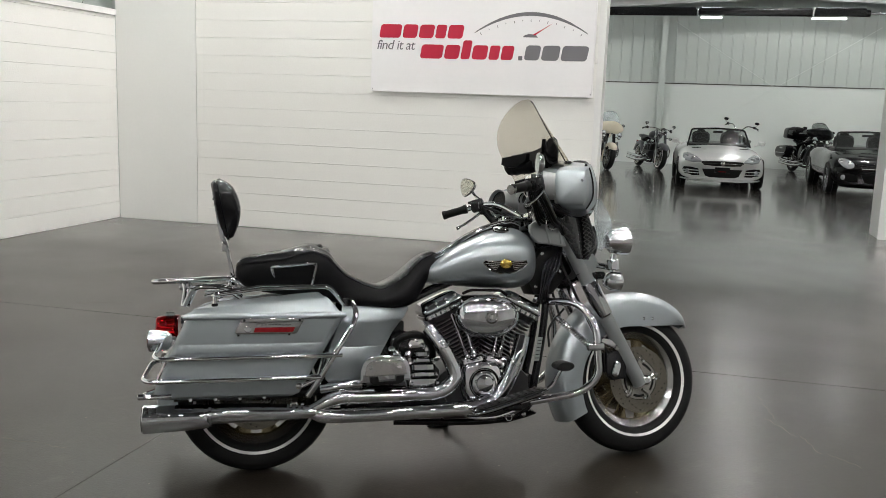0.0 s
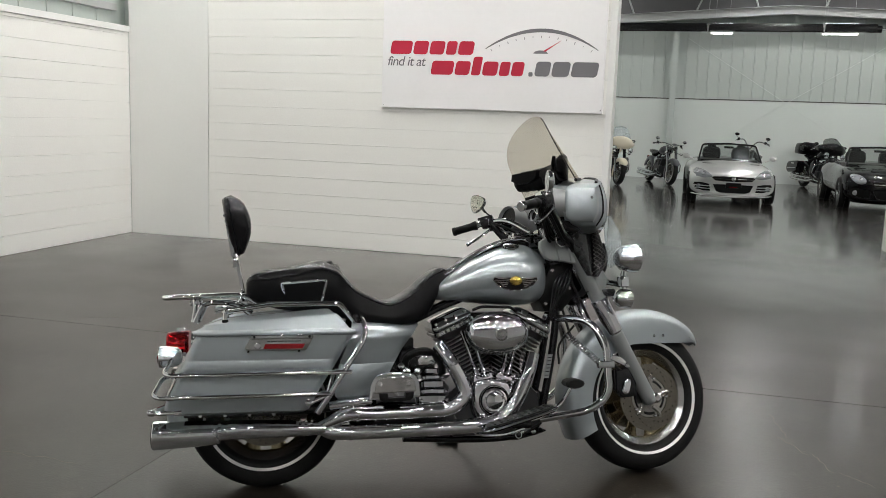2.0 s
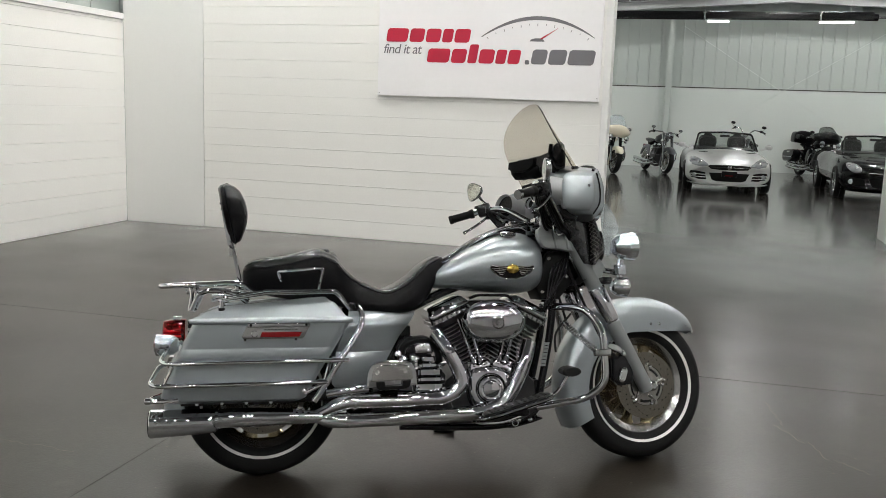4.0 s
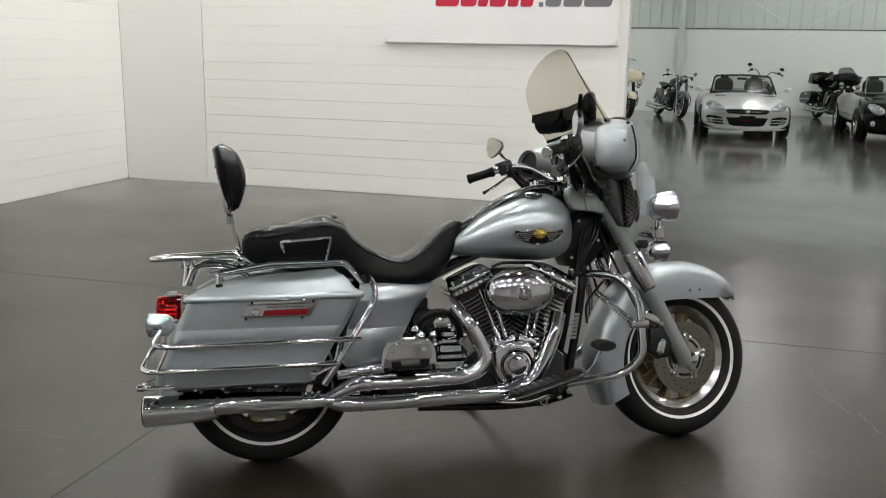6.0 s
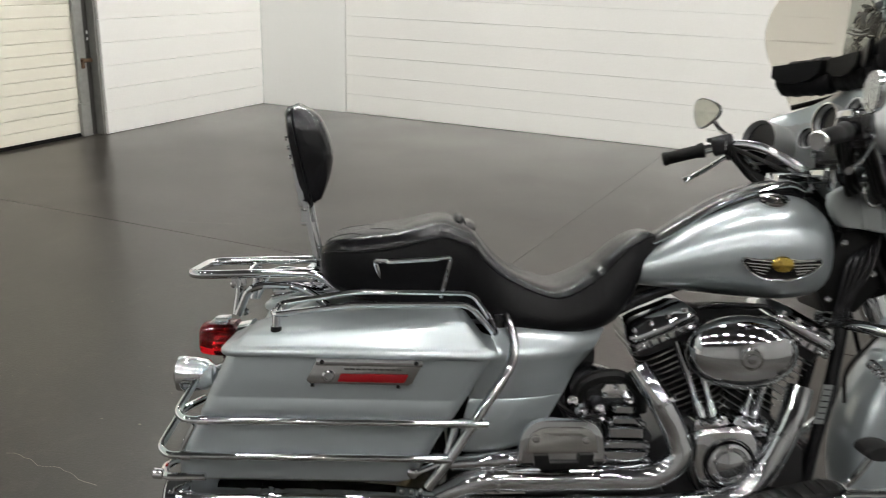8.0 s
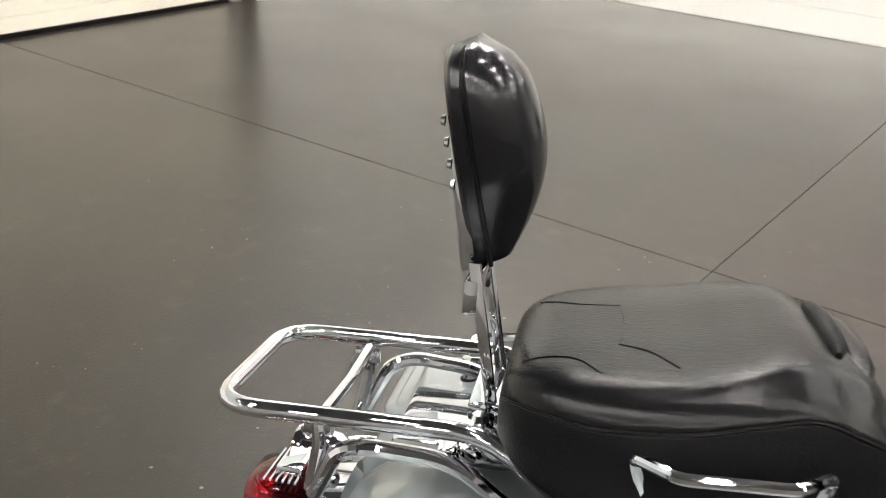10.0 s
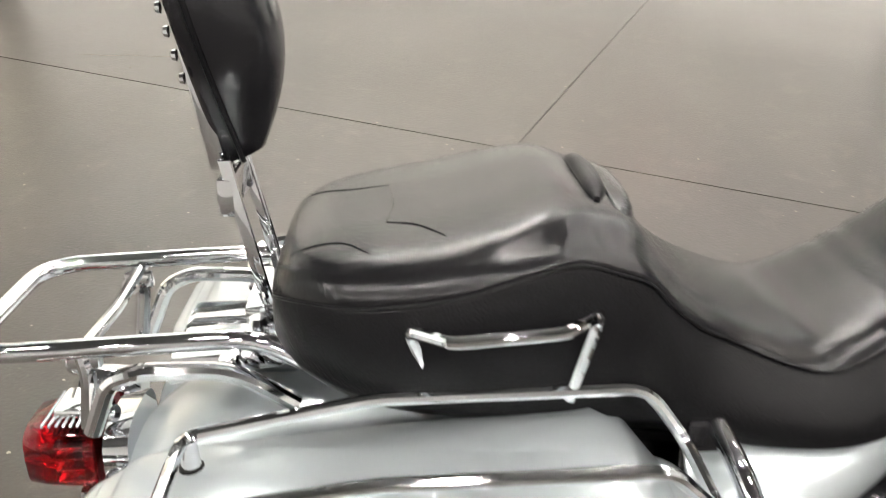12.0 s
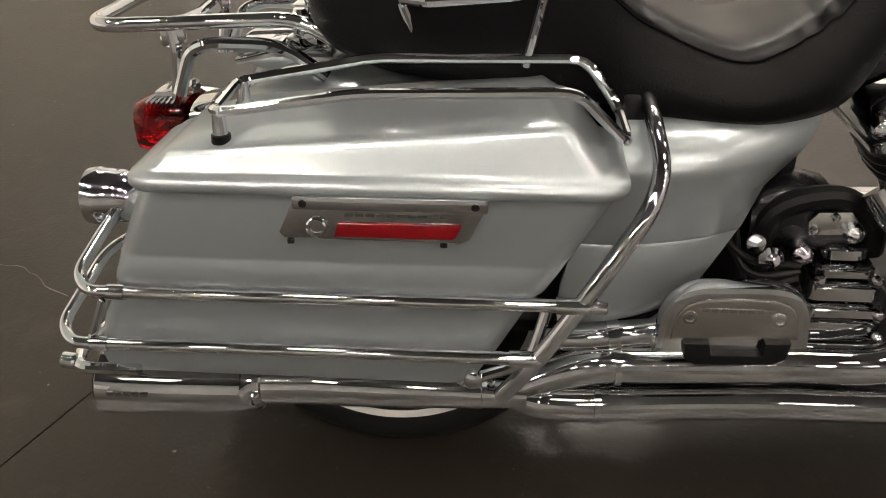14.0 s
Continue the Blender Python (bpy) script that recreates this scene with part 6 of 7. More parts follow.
# engine
bm = plate([(0.70, 0.235), (0.76, 0.19), (1.05, 0.19), (1.13, 0.235), (1.12, 0.36), (1.04, 0.44), (0.82, 0.44), (0.72, 0.36)], -0.115, 0.135, 0.012)
bp("crankcase", bm, FIN, "dark engine crankcase")
cam_shape = smooth_outline([(0.830, 0.415), (0.828, 0.330), (0.850, 0.268), (0.905, 0.244), (0.965, 0.262), (1.000, 0.315), (0.998, 0.385), (0.965, 0.428), (0.895, 0.436)])
bp("cam_cover", pillow(cam_shape, -0.112, -0.172, 0.022, 0.006), CHROME, "chrome cam cover", 1.0)
bp("cam_gasket", plate([(0.915 + (x - 0.915) * 1.05, 0.34 + (z - 0.34) * 1.05) for x, z in cam_shape], -0.135, -0.110), BLACK, "dark joint round the cam cover")
bp("cam_nose", lathe([(0.058, -0.02), (0.057, 0.006), (0.052, 0.014), (0.045, 0.016), (0.043, 0.010), (0.036, 0.010), (0.033, 0.016), (0.018, 0.020), (0.001, 0.021)], 36, pose(0.914, -0.172, 0.343, 90)), CHROME, "round chrome timer cover")
bp("cam_ring", lathe([(0.0595, -0.004), (0.0640, 0.0), (0.0640, 0.006), (0.0595, 0.008)], 36, pose(0.914, -0.172, 0.343, 90), closed=True), BLACK, "dark ring")
for k in range(5):
    a = radians(72 * k + 20)
    bp("cover_bolt", lathe([(0.006, 0), (0.0055, 0.005), (0.003, 0.007)], 8, pose(0.914 + 0.0395 * math.cos(a), -0.183, 0.343 + 0.0395 * math.sin(a), 90)), CHROME_DULL)
for x, z in ((0.842, 0.405), (0.838, 0.335), (0.858, 0.280), (0.988, 0.390), (0.986, 0.310), (0.950, 0.268), (0.93, 0.425)):
    bp("cover_bolt", lathe([(0.009, -0.02), (0.009, 0.007), (0.005, 0.010)], 8, pose(x, -0.158, z, 90)), CHROME)


def cylinder(base, head, tilt):
    """A finned barrel with its head, rocker box and pushrod tubes."""
    b, h = Vector(base), Vector(head)
    axis = (h - b)
    n = 15
    bm = bmesh.new()
    core = along(b, h)
    lathe([(0.056, 0), (0.056, axis.length)], 24, core, bm)
    ob = bp("cylinder", bm, FIN, "black finned cylinder")
    bm = bmesh.new()
    for k in range(n):
        t = (k + 0.5) / n
        p = b + axis * t
        w = 0.070 + 0.012 * t + (0.008 if k > 9 else 0)
        mm = along(p, p + axis)
        pr = [(w * math.copysign(abs(math.cos(a)) ** 0.55, math.cos(a)), w * 1.05 * math.copysign(abs(math.sin(a)) ** 0.55, math.sin(a))) for a in [2 * math.pi * j / 24 for j in range(24)]]
        rings = [[mm @ Vector((x, y, z)) for x, y in pr] for z in (-0.0018, 0.0018)]
        bp("cooling_fin", loft(rings), FIN, "", parent=ob)
    for k in range(n):
        t = (k + 0.5) / n
        p = b + axis * t
        w = 0.0705 + 0.012 * t + (0.008 if k > 9 else 0)
        mm = along(p, p + axis)
        pr = [(w * math.copysign(abs(math.cos(a)) ** 0.55, math.cos(a)), w * 1.05 * math.copysign(abs(math.sin(a)) ** 0.55, math.sin(a))) for a in [2 * math.pi * j / 24 for j in range(24)]]
        bp("fin_edge", loft([[mm @ Vector((x * g, y * g, z)) for x, y in pr] for g, z in ((1.0, -0.0012), (1.004, 0), (1.0, 0.0012))], caps=False), FIN_EDGE, "bright machined edge", parent=ob)
    return ob


cylinder((0.885, -0.005, 0.425), (0.772, -0.005, 0.64), -1)
cylinder((0.965, 0.005, 0.425), (1.095, 0.005, 0.64), 1)
# added black box: keeps the gaps between the cylinders dark
bp("gap_backing", box((0.80, -0.035, 0.40), (1.07, 0.06, 0.70), 0.02), BLACK_PLASTIC, "black backing that darkens the gaps between the cylinders")
for cx, cz, a in ((0.752, 0.664, 24), (1.100, 0.660, -27)):
    mm = pose(cx, -0.010, cz, 0, -a, 0)

    def tier(rows, r):
        return loft([[mm @ Vector((x, y, z)) for x, y, _ in rounded(-0.088 * g, 0.088 * g, -0.112 * h, 0.10 * h, r, 0)] for z, g, h in rows])

    bp("cylinder_head", tier(((-0.060, 0.86, 0.80), (-0.036, 0.92, 0.86)), 0.03), FIN, "black cylinder head")
    bp("rocker_base", tier(((-0.036, 1.0, 0.98), (-0.033, 1.03, 1.0), (-0.020, 1.03, 1.0), (-0.017, 1.0, 0.97)), 0.024), CHROME_DULL, "bright lower rocker housing")
    bp("rocker_gasket", tier(((-0.0175, 0.97, 0.95), (-0.0125, 0.97, 0.95)), 0.022), BLACK)
    bp("rocker_box", tier(((-0.012, 1.0, 0.98), (-0.009, 1.02, 1.0), (0.004, 1.02, 1.0), (0.010, 0.98, 0.95), (0.016, 0.93, 0.89), (0.026, 0.88, 0.80), (0.033, 0.78, 0.66), (0.036, 0.55, 0.42)), 0.022), CHROME, "chrome rocker cover", 1.0)
    for dx in (-0.066, -0.022, 0.022, 0.066):
        bp("rocker_bolt", lathe([(0.0075, -0.01), (0.0075, 0.010), (0.004, 0.013)], 8, mm @ pose(dx, -0.098, 0.010)), CHROME)
    for dx in (-0.060, 0.0, 0.060):
        bp("rocker_bolt", lathe([(0.0065, 0), (0.0065, 0.008), (0.003, 0.011)], 8, mm @ pose(dx, -0.112, -0.027, 90)), CHROME)
    for k in range(5):
        bp("rocker_rib", box((-0.046 + 0.022 * k, -0.114, -0.034), (-0.038 + 0.022 * k, -0.106, -0.019), 0.002, 1, mm), FIN)
for a, b in (((0.858, -0.122, 0.44), (0.79, -0.088, 0.640)), ((0.888, -0.124, 0.44), (0.835, -0.090, 0.635)), ((0.958, -0.124, 0.44), (1.015, -0.09, 0.635)), ((0.985, -0.122, 0.44), (1.052, -0.088, 0.640))):
    va, vb = Vector(a), Vector(b)
    L = (vb - va).length
    bp("pushrod_tube", lathe([(0.0145, 0), (0.0145, 0.022), (0.0125, 0.028), (0.0125, 0.040), (0.009, 0.048), (0.009, L * 0.55), (0.0115, L * 0.57), (0.0115, L)], 14, along(a, b)), CHROME, "chrome pushrod tube")
for x, a in ((0.873, 10), (0.972, -12)):
    mm = pose(x, -0.118, 0.432, 0, -a, 0)
    shape = smooth_outline([(-0.040, -0.026), (0.040, -0.026), (0.046, 0.0), (0.034, 0.022), (0.0, 0.012), (-0.034, 0.022), (-0.046, 0.0)])
    bm = pillow(shape, 0.02, -0.040, 0.010, 0.006)
    bmesh.ops.transform(bm, matrix=mm, verts=bm.verts)
    bp("lifter_block", bm, CHROME, "chrome lifter block", 1.0)
    for dx, dz in ((-0.030, -0.012), (0.030, -0.012), (-0.022, 0.010), (0.022, 0.010)):
        bp("lifter_bolt", lathe([(0.0075, -0.005), (0.0075, 0.006), (0.004, 0.009)], 8, mm @ pose(dx, -0.040, dz, 90)), CHROME)

for k in range(6):
    a = radians(60 * k + 10)
    bp("cam_bolt", lathe([(0.0065, 0), (0.006, 0.006), (0.003, 0.008)], 8, pose(0.914 + 0.072 * math.cos(a), -0.160, 0.343 + 0.072 * math.sin(a), 90)), CHROME)
bp("oil_sender", cyl((1.015, -0.13, 0.36), (1.04, -0.165, 0.345), 0.014, 14, rim=0.004), CHROME)
bp("oil_line", tube(spline([(0.86, -0.15, 0.25), (0.84, -0.165, 0.21), (0.95, -0.16, 0.20), (1.05, -0.14, 0.22)], 5), 0.007, 8), CHROME, "chrome oil line")
for y, z in ((-0.168, 0.285), (-0.168, 0.262)):
    bp("pump_block", box((0.865, y, z - 0.008), (0.985, -0.13, z + 0.008), 0.005), CHROME)

# oval air cleaner
def dome(c, hw, hh, rows, seg=48):
    return loft([[(c[0] + hw * g * math.cos(2 * math.pi * k / seg), c[1] - d, c[2] + hh * g * math.sin(2 * math.pi * k / seg)) for k in range(seg)] for g, d in rows])


air = bp("air_cleaner", dome((0.929, -0.160, 0.616), 0.135, 0.0895, ((0.96, 0.0), (1.0, 0.005), (1.0, 0.012), (0.985, 0.022), (0.94, 0.035), (0.86, 0.047), (0.74, 0.057), (0.60, 0.065), (0.44, 0.070), (0.28, 0.0725), (0.12, 0.0735))), CHROME, "oval chrome air cleaner cover", 1.2)
bp("cover_medallion", lathe([(0.027, 0), (0.027, 0.004), (0.022, 0.0055), (0.021, 0.003), (0.012, 0.003), (0.011, 0.006), (0.001, 0.007)], 28, pose(0.932, -0.2315, 0.616, 90)), CHROME_DULL, "round medallion", parent=air)
bp("air_backplate", dome((0.929, -0.060, 0.616), 0.128, 0.083, ((0.80, 0.0), (0.90, 0.05), (0.98, 0.085), (0.98, 0.099))), BLACK, "black backplate", parent=air)
bp("breather_pipe", tube(bend([(0.84, -0.11, 0.71), (0.87, -0.13, 0.725), (1.0, -0.13, 0.722), (1.03, -0.11, 0.70)], 0.02, 4), 0.006, 10), BLACK)

# gearbox, primary and other dark works behind the chrome
bm = plate([(0.60, 0.30), (0.72, 0.28), (0.735, 0.40), (0.70, 0.44), (0.62, 0.43), (0.59, 0.38)], -0.145, 0.12, 0.012)
bp("gearbox", bm, FIN, "dark gearbox housing")
bp("oil_pan", plate([(0.42, 0.25), (0.47, 0.205), (0.74, 0.195), (0.78, 0.235), (0.74, 0.33), (0.58, 0.36), (0.44, 0.34)], -0.135, 0.135, 0.015), FIN, "dark oil pan under the gearbox")
bp("frame_crossmember", box((0.33, -0.14, 0.25), (0.43, 0.14, 0.33), 0.012), BLACK, "black frame crossmember")
# stacked chrome gearbox cover
for z0, z1, x0, x1, y in ((0.335, 0.372, 0.600, 0.725, -0.178), (0.378, 0.398, 0.606, 0.718, -0.186), (0.402, 0.430, 0.610, 0.712, -0.180), (0.434, 0.452, 0.618, 0.703, -0.172), (0.456, 0.478, 0.628, 0.692, -0.160)):
    bp("gearbox_cover", loft([[(x, yy, z) for x, yy, _ in rounded(x0 + g, x1 - g, y + g, -0.09, 0.018, 0)] for z, g in ((z0, 0.006), (z0 + 0.004, 0.0), (z1 - 0.004, 0.0), (z1, 0.006))]), CHROME, "chrome stepped gearbox cover", 0.7)
for x, z in ((0.615, 0.388), (0.71, 0.388), (0.622, 0.443), (0.698, 0.443), (0.612, 0.352), (0.716, 0.352)):
    bp("cover_bolt", lathe([(0.0075, 0), (0.0075, 0.007), (0.004, 0.010)], 8, pose(x, -0.182, z, 90)), CHROME)
bm = loft([oval(x, z, 0.050, hh, 20, 3, -0.085) for x, z, hh in ((0.530, 0.500, 0.035), (0.540, 0.505, 0.050), (0.58, 0.508, 0.056), (0.635, 0.500, 0.052), (0.665, 0.48, 0.040), (0.675, 0.475, 0.025))])
bp("oil_tank", bm, BLACK, "black oil tank", 1.0)
bp("oil_filler", lathe([(0.014, 0), (0.017, 0.004), (0.017, 0.012), (0.010, 0.02), (0.001, 0.022)], 16, pose(0.552, -0.172, 0.468, 75, 0, 0)), CHROME, "chrome oil filler cap")
bp("oil_filler", lathe([(0.011, 0), (0.013, 0.004), (0.013, 0.010), (0.006, 0.014)], 14, pose(0.530, -0.170, 0.49, 75, 0, 0)), CHROME)
starter = bp("starter_cover", plate([(0.606, 0.490), (0.602, 0.512), (0.615, 0.528), (0.660, 0.530), (0.672, 0.516), (0.668, 0.492)], -0.150, -0.075, 0.010), ALLOY, "polished starter cover", 0.8)
for x, z, r in ((0.600, 0.466, 0.016), (0.664, 0.500, 0.013)):
    bp("starter_cap", lathe([(r, -0.08), (r, 0.0), (r * 0.92, 0.008), (r * 0.5, 0.014), (0.001, 0.016)], 24, pose(x, -0.155, z, 90)), CHROME, "domed chrome cap", parent=starter)
for x, z in ((0.612, 0.502), (0.661, 0.504), (0.637, 0.522)):
    bp("cover_bolt", lathe([(0.006, 0), (0.006, 0.006), (0.003, 0.009)], 8, pose(x, -0.150, z, 90)), CHROME, "", parent=starter)
bp("crossover_pipe", tube([(0.245, -0.205, 0.345), (0.30, -0.213, 0.352), (0.40, -0.205, 0.360), (0.44, -0.16, 0.362)], 0.020, 16), CHROME, "chrome crossover pipe")
bp("pipe_clamp", tube([(0.335, -0.2115, 0.3555), (0.352, -0.2095, 0.357)], 0.0228, 16), CHROME)
# made-up block that darkens the space behind the crossover pipe
bp("dark_backing", box((0.235, -0.128, 0.265), (0.48, -0.088, 0.415), 0.012), BLACK_PLASTIC)
for k in range(3):
    bp("wire", tube(spline([(0.47 + 0.02 * k, -0.13, 0.50), (0.53, -0.165, 0.46 - 0.02 * k), (0.60, -0.16, 0.45 - 0.01 * k)], 5), 0.005, 8), BLACK_PLASTIC)
bp("inner_frame", box((0.335, -0.07, 0.24), (0.60, 0.07, 0.60), 0.01), BLACK_PLASTIC)
bp("battery_box", box((0.40, -0.09, 0.40), (0.56, 0.09, 0.63), 0.012), BLACK_PLASTIC)
bm = tube(spline([(0.55, -0.12, 0.43), (0.56, -0.135, 0.52), (0.64, -0.135, 0.545), (0.70, -0.12, 0.50), (0.71, -0.11, 0.45)], 5), 0.017, 10)
bp("oil_hose", bm, BLACK_PLASTIC, "black hose")
bp("primary_case", plate([(0.58, 0.26), (0.66, 0.22), (1.02, 0.22), (1.08, 0.27), (1.08, 0.38), (1.02, 0.43), (0.66, 0.42), (0.58, 0.38)], 0.135, 0.195, 0.014), CHROME, "chrome primary cover")
bp("swingarm", tube([(0.60, -0.115, 0.33), (0.30, -0.125, 0.33), (0.0, -0.118, 0.32)], 0.022, 10), BLACK)
bp("swingarm", tube([(0.60, 0.115, 0.33), (0.30, 0.125, 0.33), (0.0, 0.118, 0.32)], 0.022, 10), BLACK)
bp("rear_axle", cyl((0, -0.135, 0.32), (0, 0.135, 0.32), 0.014, 12), CHROME_DULL)
for s in (-1, 1):
    bp("rear_shock", cyl((0.05, 0.13 * s, 0.34), (0.28, 0.13 * s, 0.62), 0.024, 12), BLACK)
    bp("down_tube", tube(spline([(1.235, 0.035 * s, 0.93), (1.215, 0.062 * s, 0.64), (1.165, 0.072 * s, 0.36), (1.12, 0.075 * s, 0.22), (0.95, 0.08 * s, 0.175), (0.55, 0.09 * s, 0.19)], 6), 0.0165, 12), BLACK, "black frame tube")
    bp("seat_rail", tube(spline([(1.20, 0.03 * s, 0.90), (0.75, 0.05 * s, 0.735), (0.50, 0.09 * s, 0.64), (0.16, 0.10 * s, 0.655)], 5), 0.014, 10), BLACK)
bp("steering_head", cyl((1.255, 0, 0.90), (1.335, 0, 0.745), 0.045, 18), BLACK, "black steering head")
bp("frame_cover", plate([(1.13, 0.76), (1.19, 0.90), (1.27, 0.92), (1.31, 0.78), (1.24, 0.70), (1.16, 0.70)], -0.085, 0.085, 0.015), BLACK_PLASTIC, "black neck cover")
for x, z in ((1.165, 0.735), (1.195, 0.875), (1.272, 0.800)):
    bp("neck_bolt", lathe([(0.009, 0), (0.009, 0.005), (0.005, 0.008)], 8, pose(x, -0.085, z, 90)), CHROME_DULL)
for k in range(5):
    bp("loom", tube(spline([(1.285 - 0.012 * k, -0.080, 0.90 - 0.01 * k), (1.262 - 0.016 * k, -0.104, 0.82), (1.218 - 0.010 * k, -0.098, 0.74 - 0.012 * k), (1.225 - 0.014 * k, -0.070, 0.66)], 5), 0.0052, 8), BLACK, "black wiring")
bp("horn_hose", tube(spline([(1.29, -0.09, 0.64), (1.22, -0.10, 0.56), (1.215, -0.11, 0.48)], 5), 0.005, 8), BLACK_PLASTIC)
bp("warning_label", plate([(1.152, 0.42), (1.175, 0.42), (1.193, 0.52), (1.170, 0.52)], -0.0925, -0.0915), FORKGREY, "pale label on the frame tube")
for k in range(6):
    bp("label_bar", box((1.158 + 0.0028 * k, -0.0932, 0.431 + 0.015 * k), (1.174 + 0.0028 * k, -0.0926, 0.434 + 0.015 * k)), BLACK_PLASTIC)
bp("regulator", box((1.13, -0.07, 0.23), (1.17, 0.07, 0.36), 0.008), BLACK)

# engine guard with its spring
guard = bend([(1.20, -0.02, 0.672), (1.235, -0.10, 0.672), (1.315, -0.20, 0.668), (1.366, -0.262, 0.585), (1.374, -0.275, 0.365), (1.30, -0.245, 0.300), (1.12, -0.15, 0.258)], 0.06, 6)
bp("engine_guard", tube(guard, 0.0155, 14), CHROME, "chrome tubular engine guard")
bp("engine_guard", mirror_y(tube(guard, 0.0155, 14)), CHROME, "chrome tubular engine guard")
a, b = Vector((1.225, -0.215, 0.60)), Vector((1.335, -0.262, 0.498))
coil = []
mm = along(a, b)
L = (b - a).length
for k in range(15 * 10 + 1):
    t = k / (15 * 10)
    coil.append(mm @ Vector((0.0120 * math.cos(2 * math.pi * 15 * t), 0.0120 * math.sin(2 * math.pi * 15 * t), L * t)))
spring = bp("guard_spring", tube(coil, 0.0029, 6), CHROME, "chrome coil spring on the guard")
bp("spring_rod", cyl(a - (b - a) * 0.05, b + (b - a) * 0.12, 0.0045, 10), CHROME_DULL, "", parent=spring)
bp("spring_clamp", box((1.325, -0.285, 0.475), (1.395, -0.245, 0.505), 0.006), CHROME, "", parent=spring)
bp("spring_knob", lathe([(0.012, 0), (0.013, 0.01), (0.006, 0.016)], 12, along(a, a + (a - b))), CHROME, "", parent=spring)

# footboards, pedals, stand
FOOTFACE = mat("satin_chrome", (0.62, 0.61, 0.59), 0.16, 1.0, grain=0.05, scale=90)
def arch(cx, z0, rx, rz, slope):
    """A flat-bottomed outline with a rounded top."""
    pts = [(cx - rx - 0.002, z0 - slope), (cx + rx + 0.002, z0 + slope)]
    for k in range(19):
        a = math.pi * k / 18
        c, s_ = math.cos(a), math.sin(a)
        pts.append((cx + rx * math.copysign(abs(c) ** 0.42, c) * (1 - 0.16 * s_), z0 + 0.010 + rz * s_ ** 0.45 + slope * c))
    return pts


board = bp("passenger_footboard", plate(arch(0.4925, 0.374, 0.100, 0.092, 0.004), -0.274, -0.244, 0.009), CHROME, "folded chrome passenger footboard", 0.9)
bp("footboard_face", plate(arch(0.4935, 0.398, 0.080, 0.052, 0.003), -0.2775, -0.2725, 0.003), FOOTFACE, "engraved chrome face", parent=board)
bm = plate([(0.428, 0.395), (0.462, 0.396), (0.466, 0.378), (0.530, 0.380), (0.533, 0.399), (0.566, 0.400), (0.562, 0.376), (0.545, 0.366), (0.445, 0.362), (0.430, 0.372)], -0.286, -0.258, 0.003)
bp("rubber_pad", bm, BLACK_PLASTIC, "black rubber foot", parent=board)
for x in (0.433, 0.547):
    bp("footboard_bolt", lathe([(0.0095, 0), (0.0095, 0.003), (0.006, 0.0035), (0.0055, 0.001), (0.001, 0.001)], 14, pose(x, -0.2775, 0.432, 90)), ALLOY, "", parent=board)
for k in range(8):
    bp("lettering_bar", box((0.448 + 0.0115 * k, -0.2782, 0.4405), (0.4572 + 0.0115 * k, -0.2774, 0.4465)), FOOTFACE, "", parent=board)
bp("footboard_hinge", box((0.46, -0.24, 0.355), (0.53, -0.12, 0.385), 0.008), BLACK)
tilt = pose(1.0, -0.262, 0.283, 0, -16, 0)
half = []
for k in range(24):
    a = 2 * math.pi * k / 24
    c, s_ = math.cos(a), math.sin(a)
    half.append((0.158 * math.copysign(abs(c) ** 0.5, c), 0.052 * math.copysign(abs(s_) ** 0.6, s_)))
rb = bp("rider_footboard", loft([[tilt @ Vector((x * g, y * g, z)) for x, y in half] for z, g in ((-0.014, 0.92), (-0.008, 1.0), (0.002, 1.0), (0.004, 0.97))]), BLACK, "rider footboard with chrome rim and black rubber")
bp("footboard_rim", tube([tilt @ Vector((x * 1.01, y * 1.01, -0.003)) for x, y in half], 0.0048, 8, closed=True), CHROME, "chrome rim", parent=rb)
bp("rubber_mat", loft([[tilt @ Vector((x * g, y * g, z)) for x, y in half] for z, g in ((0.0045, 0.92), (0.011, 0.90), (0.012, 0.86))]), BLACK_PLASTIC, "", parent=rb)
for k in range(9):
    bp("mat_rib", loft([[tilt @ Vector((-0.115 + 0.0288 * k + dx, y, z)) for y in (-0.036, 0.036) ] + [tilt @ Vector((-0.115 + 0.0288 * k + dx, y, z + 0.004)) for y in (0.034, -0.034)] for dx, z in ((-0.006, 0.0115), (0.006, 0.0115))]), RUBBER, "", parent=rb)
bp("footboard_bracket", box((0.98, -0.235, 0.235), (1.06, -0.08, 0.262), 0.008), BLACK)
arm = spline([(0.98, -0.17, 0.245), (1.08, -0.235, 0.275), (1.17, -0.25, 0.33), (1.215, -0.26, 0.40)], 5)
bp("brake_arm", tube(arm, 0.008, 10), CHROME)
bm = loft([[(1.222 + dx * g, -0.262 + dy, 0.416 + dz * g) for dx, dz in [(0.040 * math.cos(t), 0.020 * math.sin(t)) for t in [2 * math.pi * k / 16 for k in range(16)]]] for dy, g in ((0.035, 0.8), (0.028, 1.0), (-0.028, 1.0), (-0.035, 0.8))])
bp("brake_pedal_pad", bm, RUBBER, "black rubber brake pedal pad")
bp("lower_cowl", loft([oval(x, z, 0.095, h, 16, 3) for x, z, h in ((0.56, 0.186, 0.008), (0.62, 0.178, 0.014), (0.80, 0.174, 0.014), (1.04, 0.174, 0.016), (1.12, 0.190, 0.012), (1.16, 0.200, 0.006))]), BLACK, "black lower frame")
bp("jiffy_stand", tube(bend([(1.02, 0.10, 0.20), (0.90, 0.30, 0.10), (0.84, 0.40, 0.085)], 0.05, 4), 0.011, 10), BLACK, "black side stand")
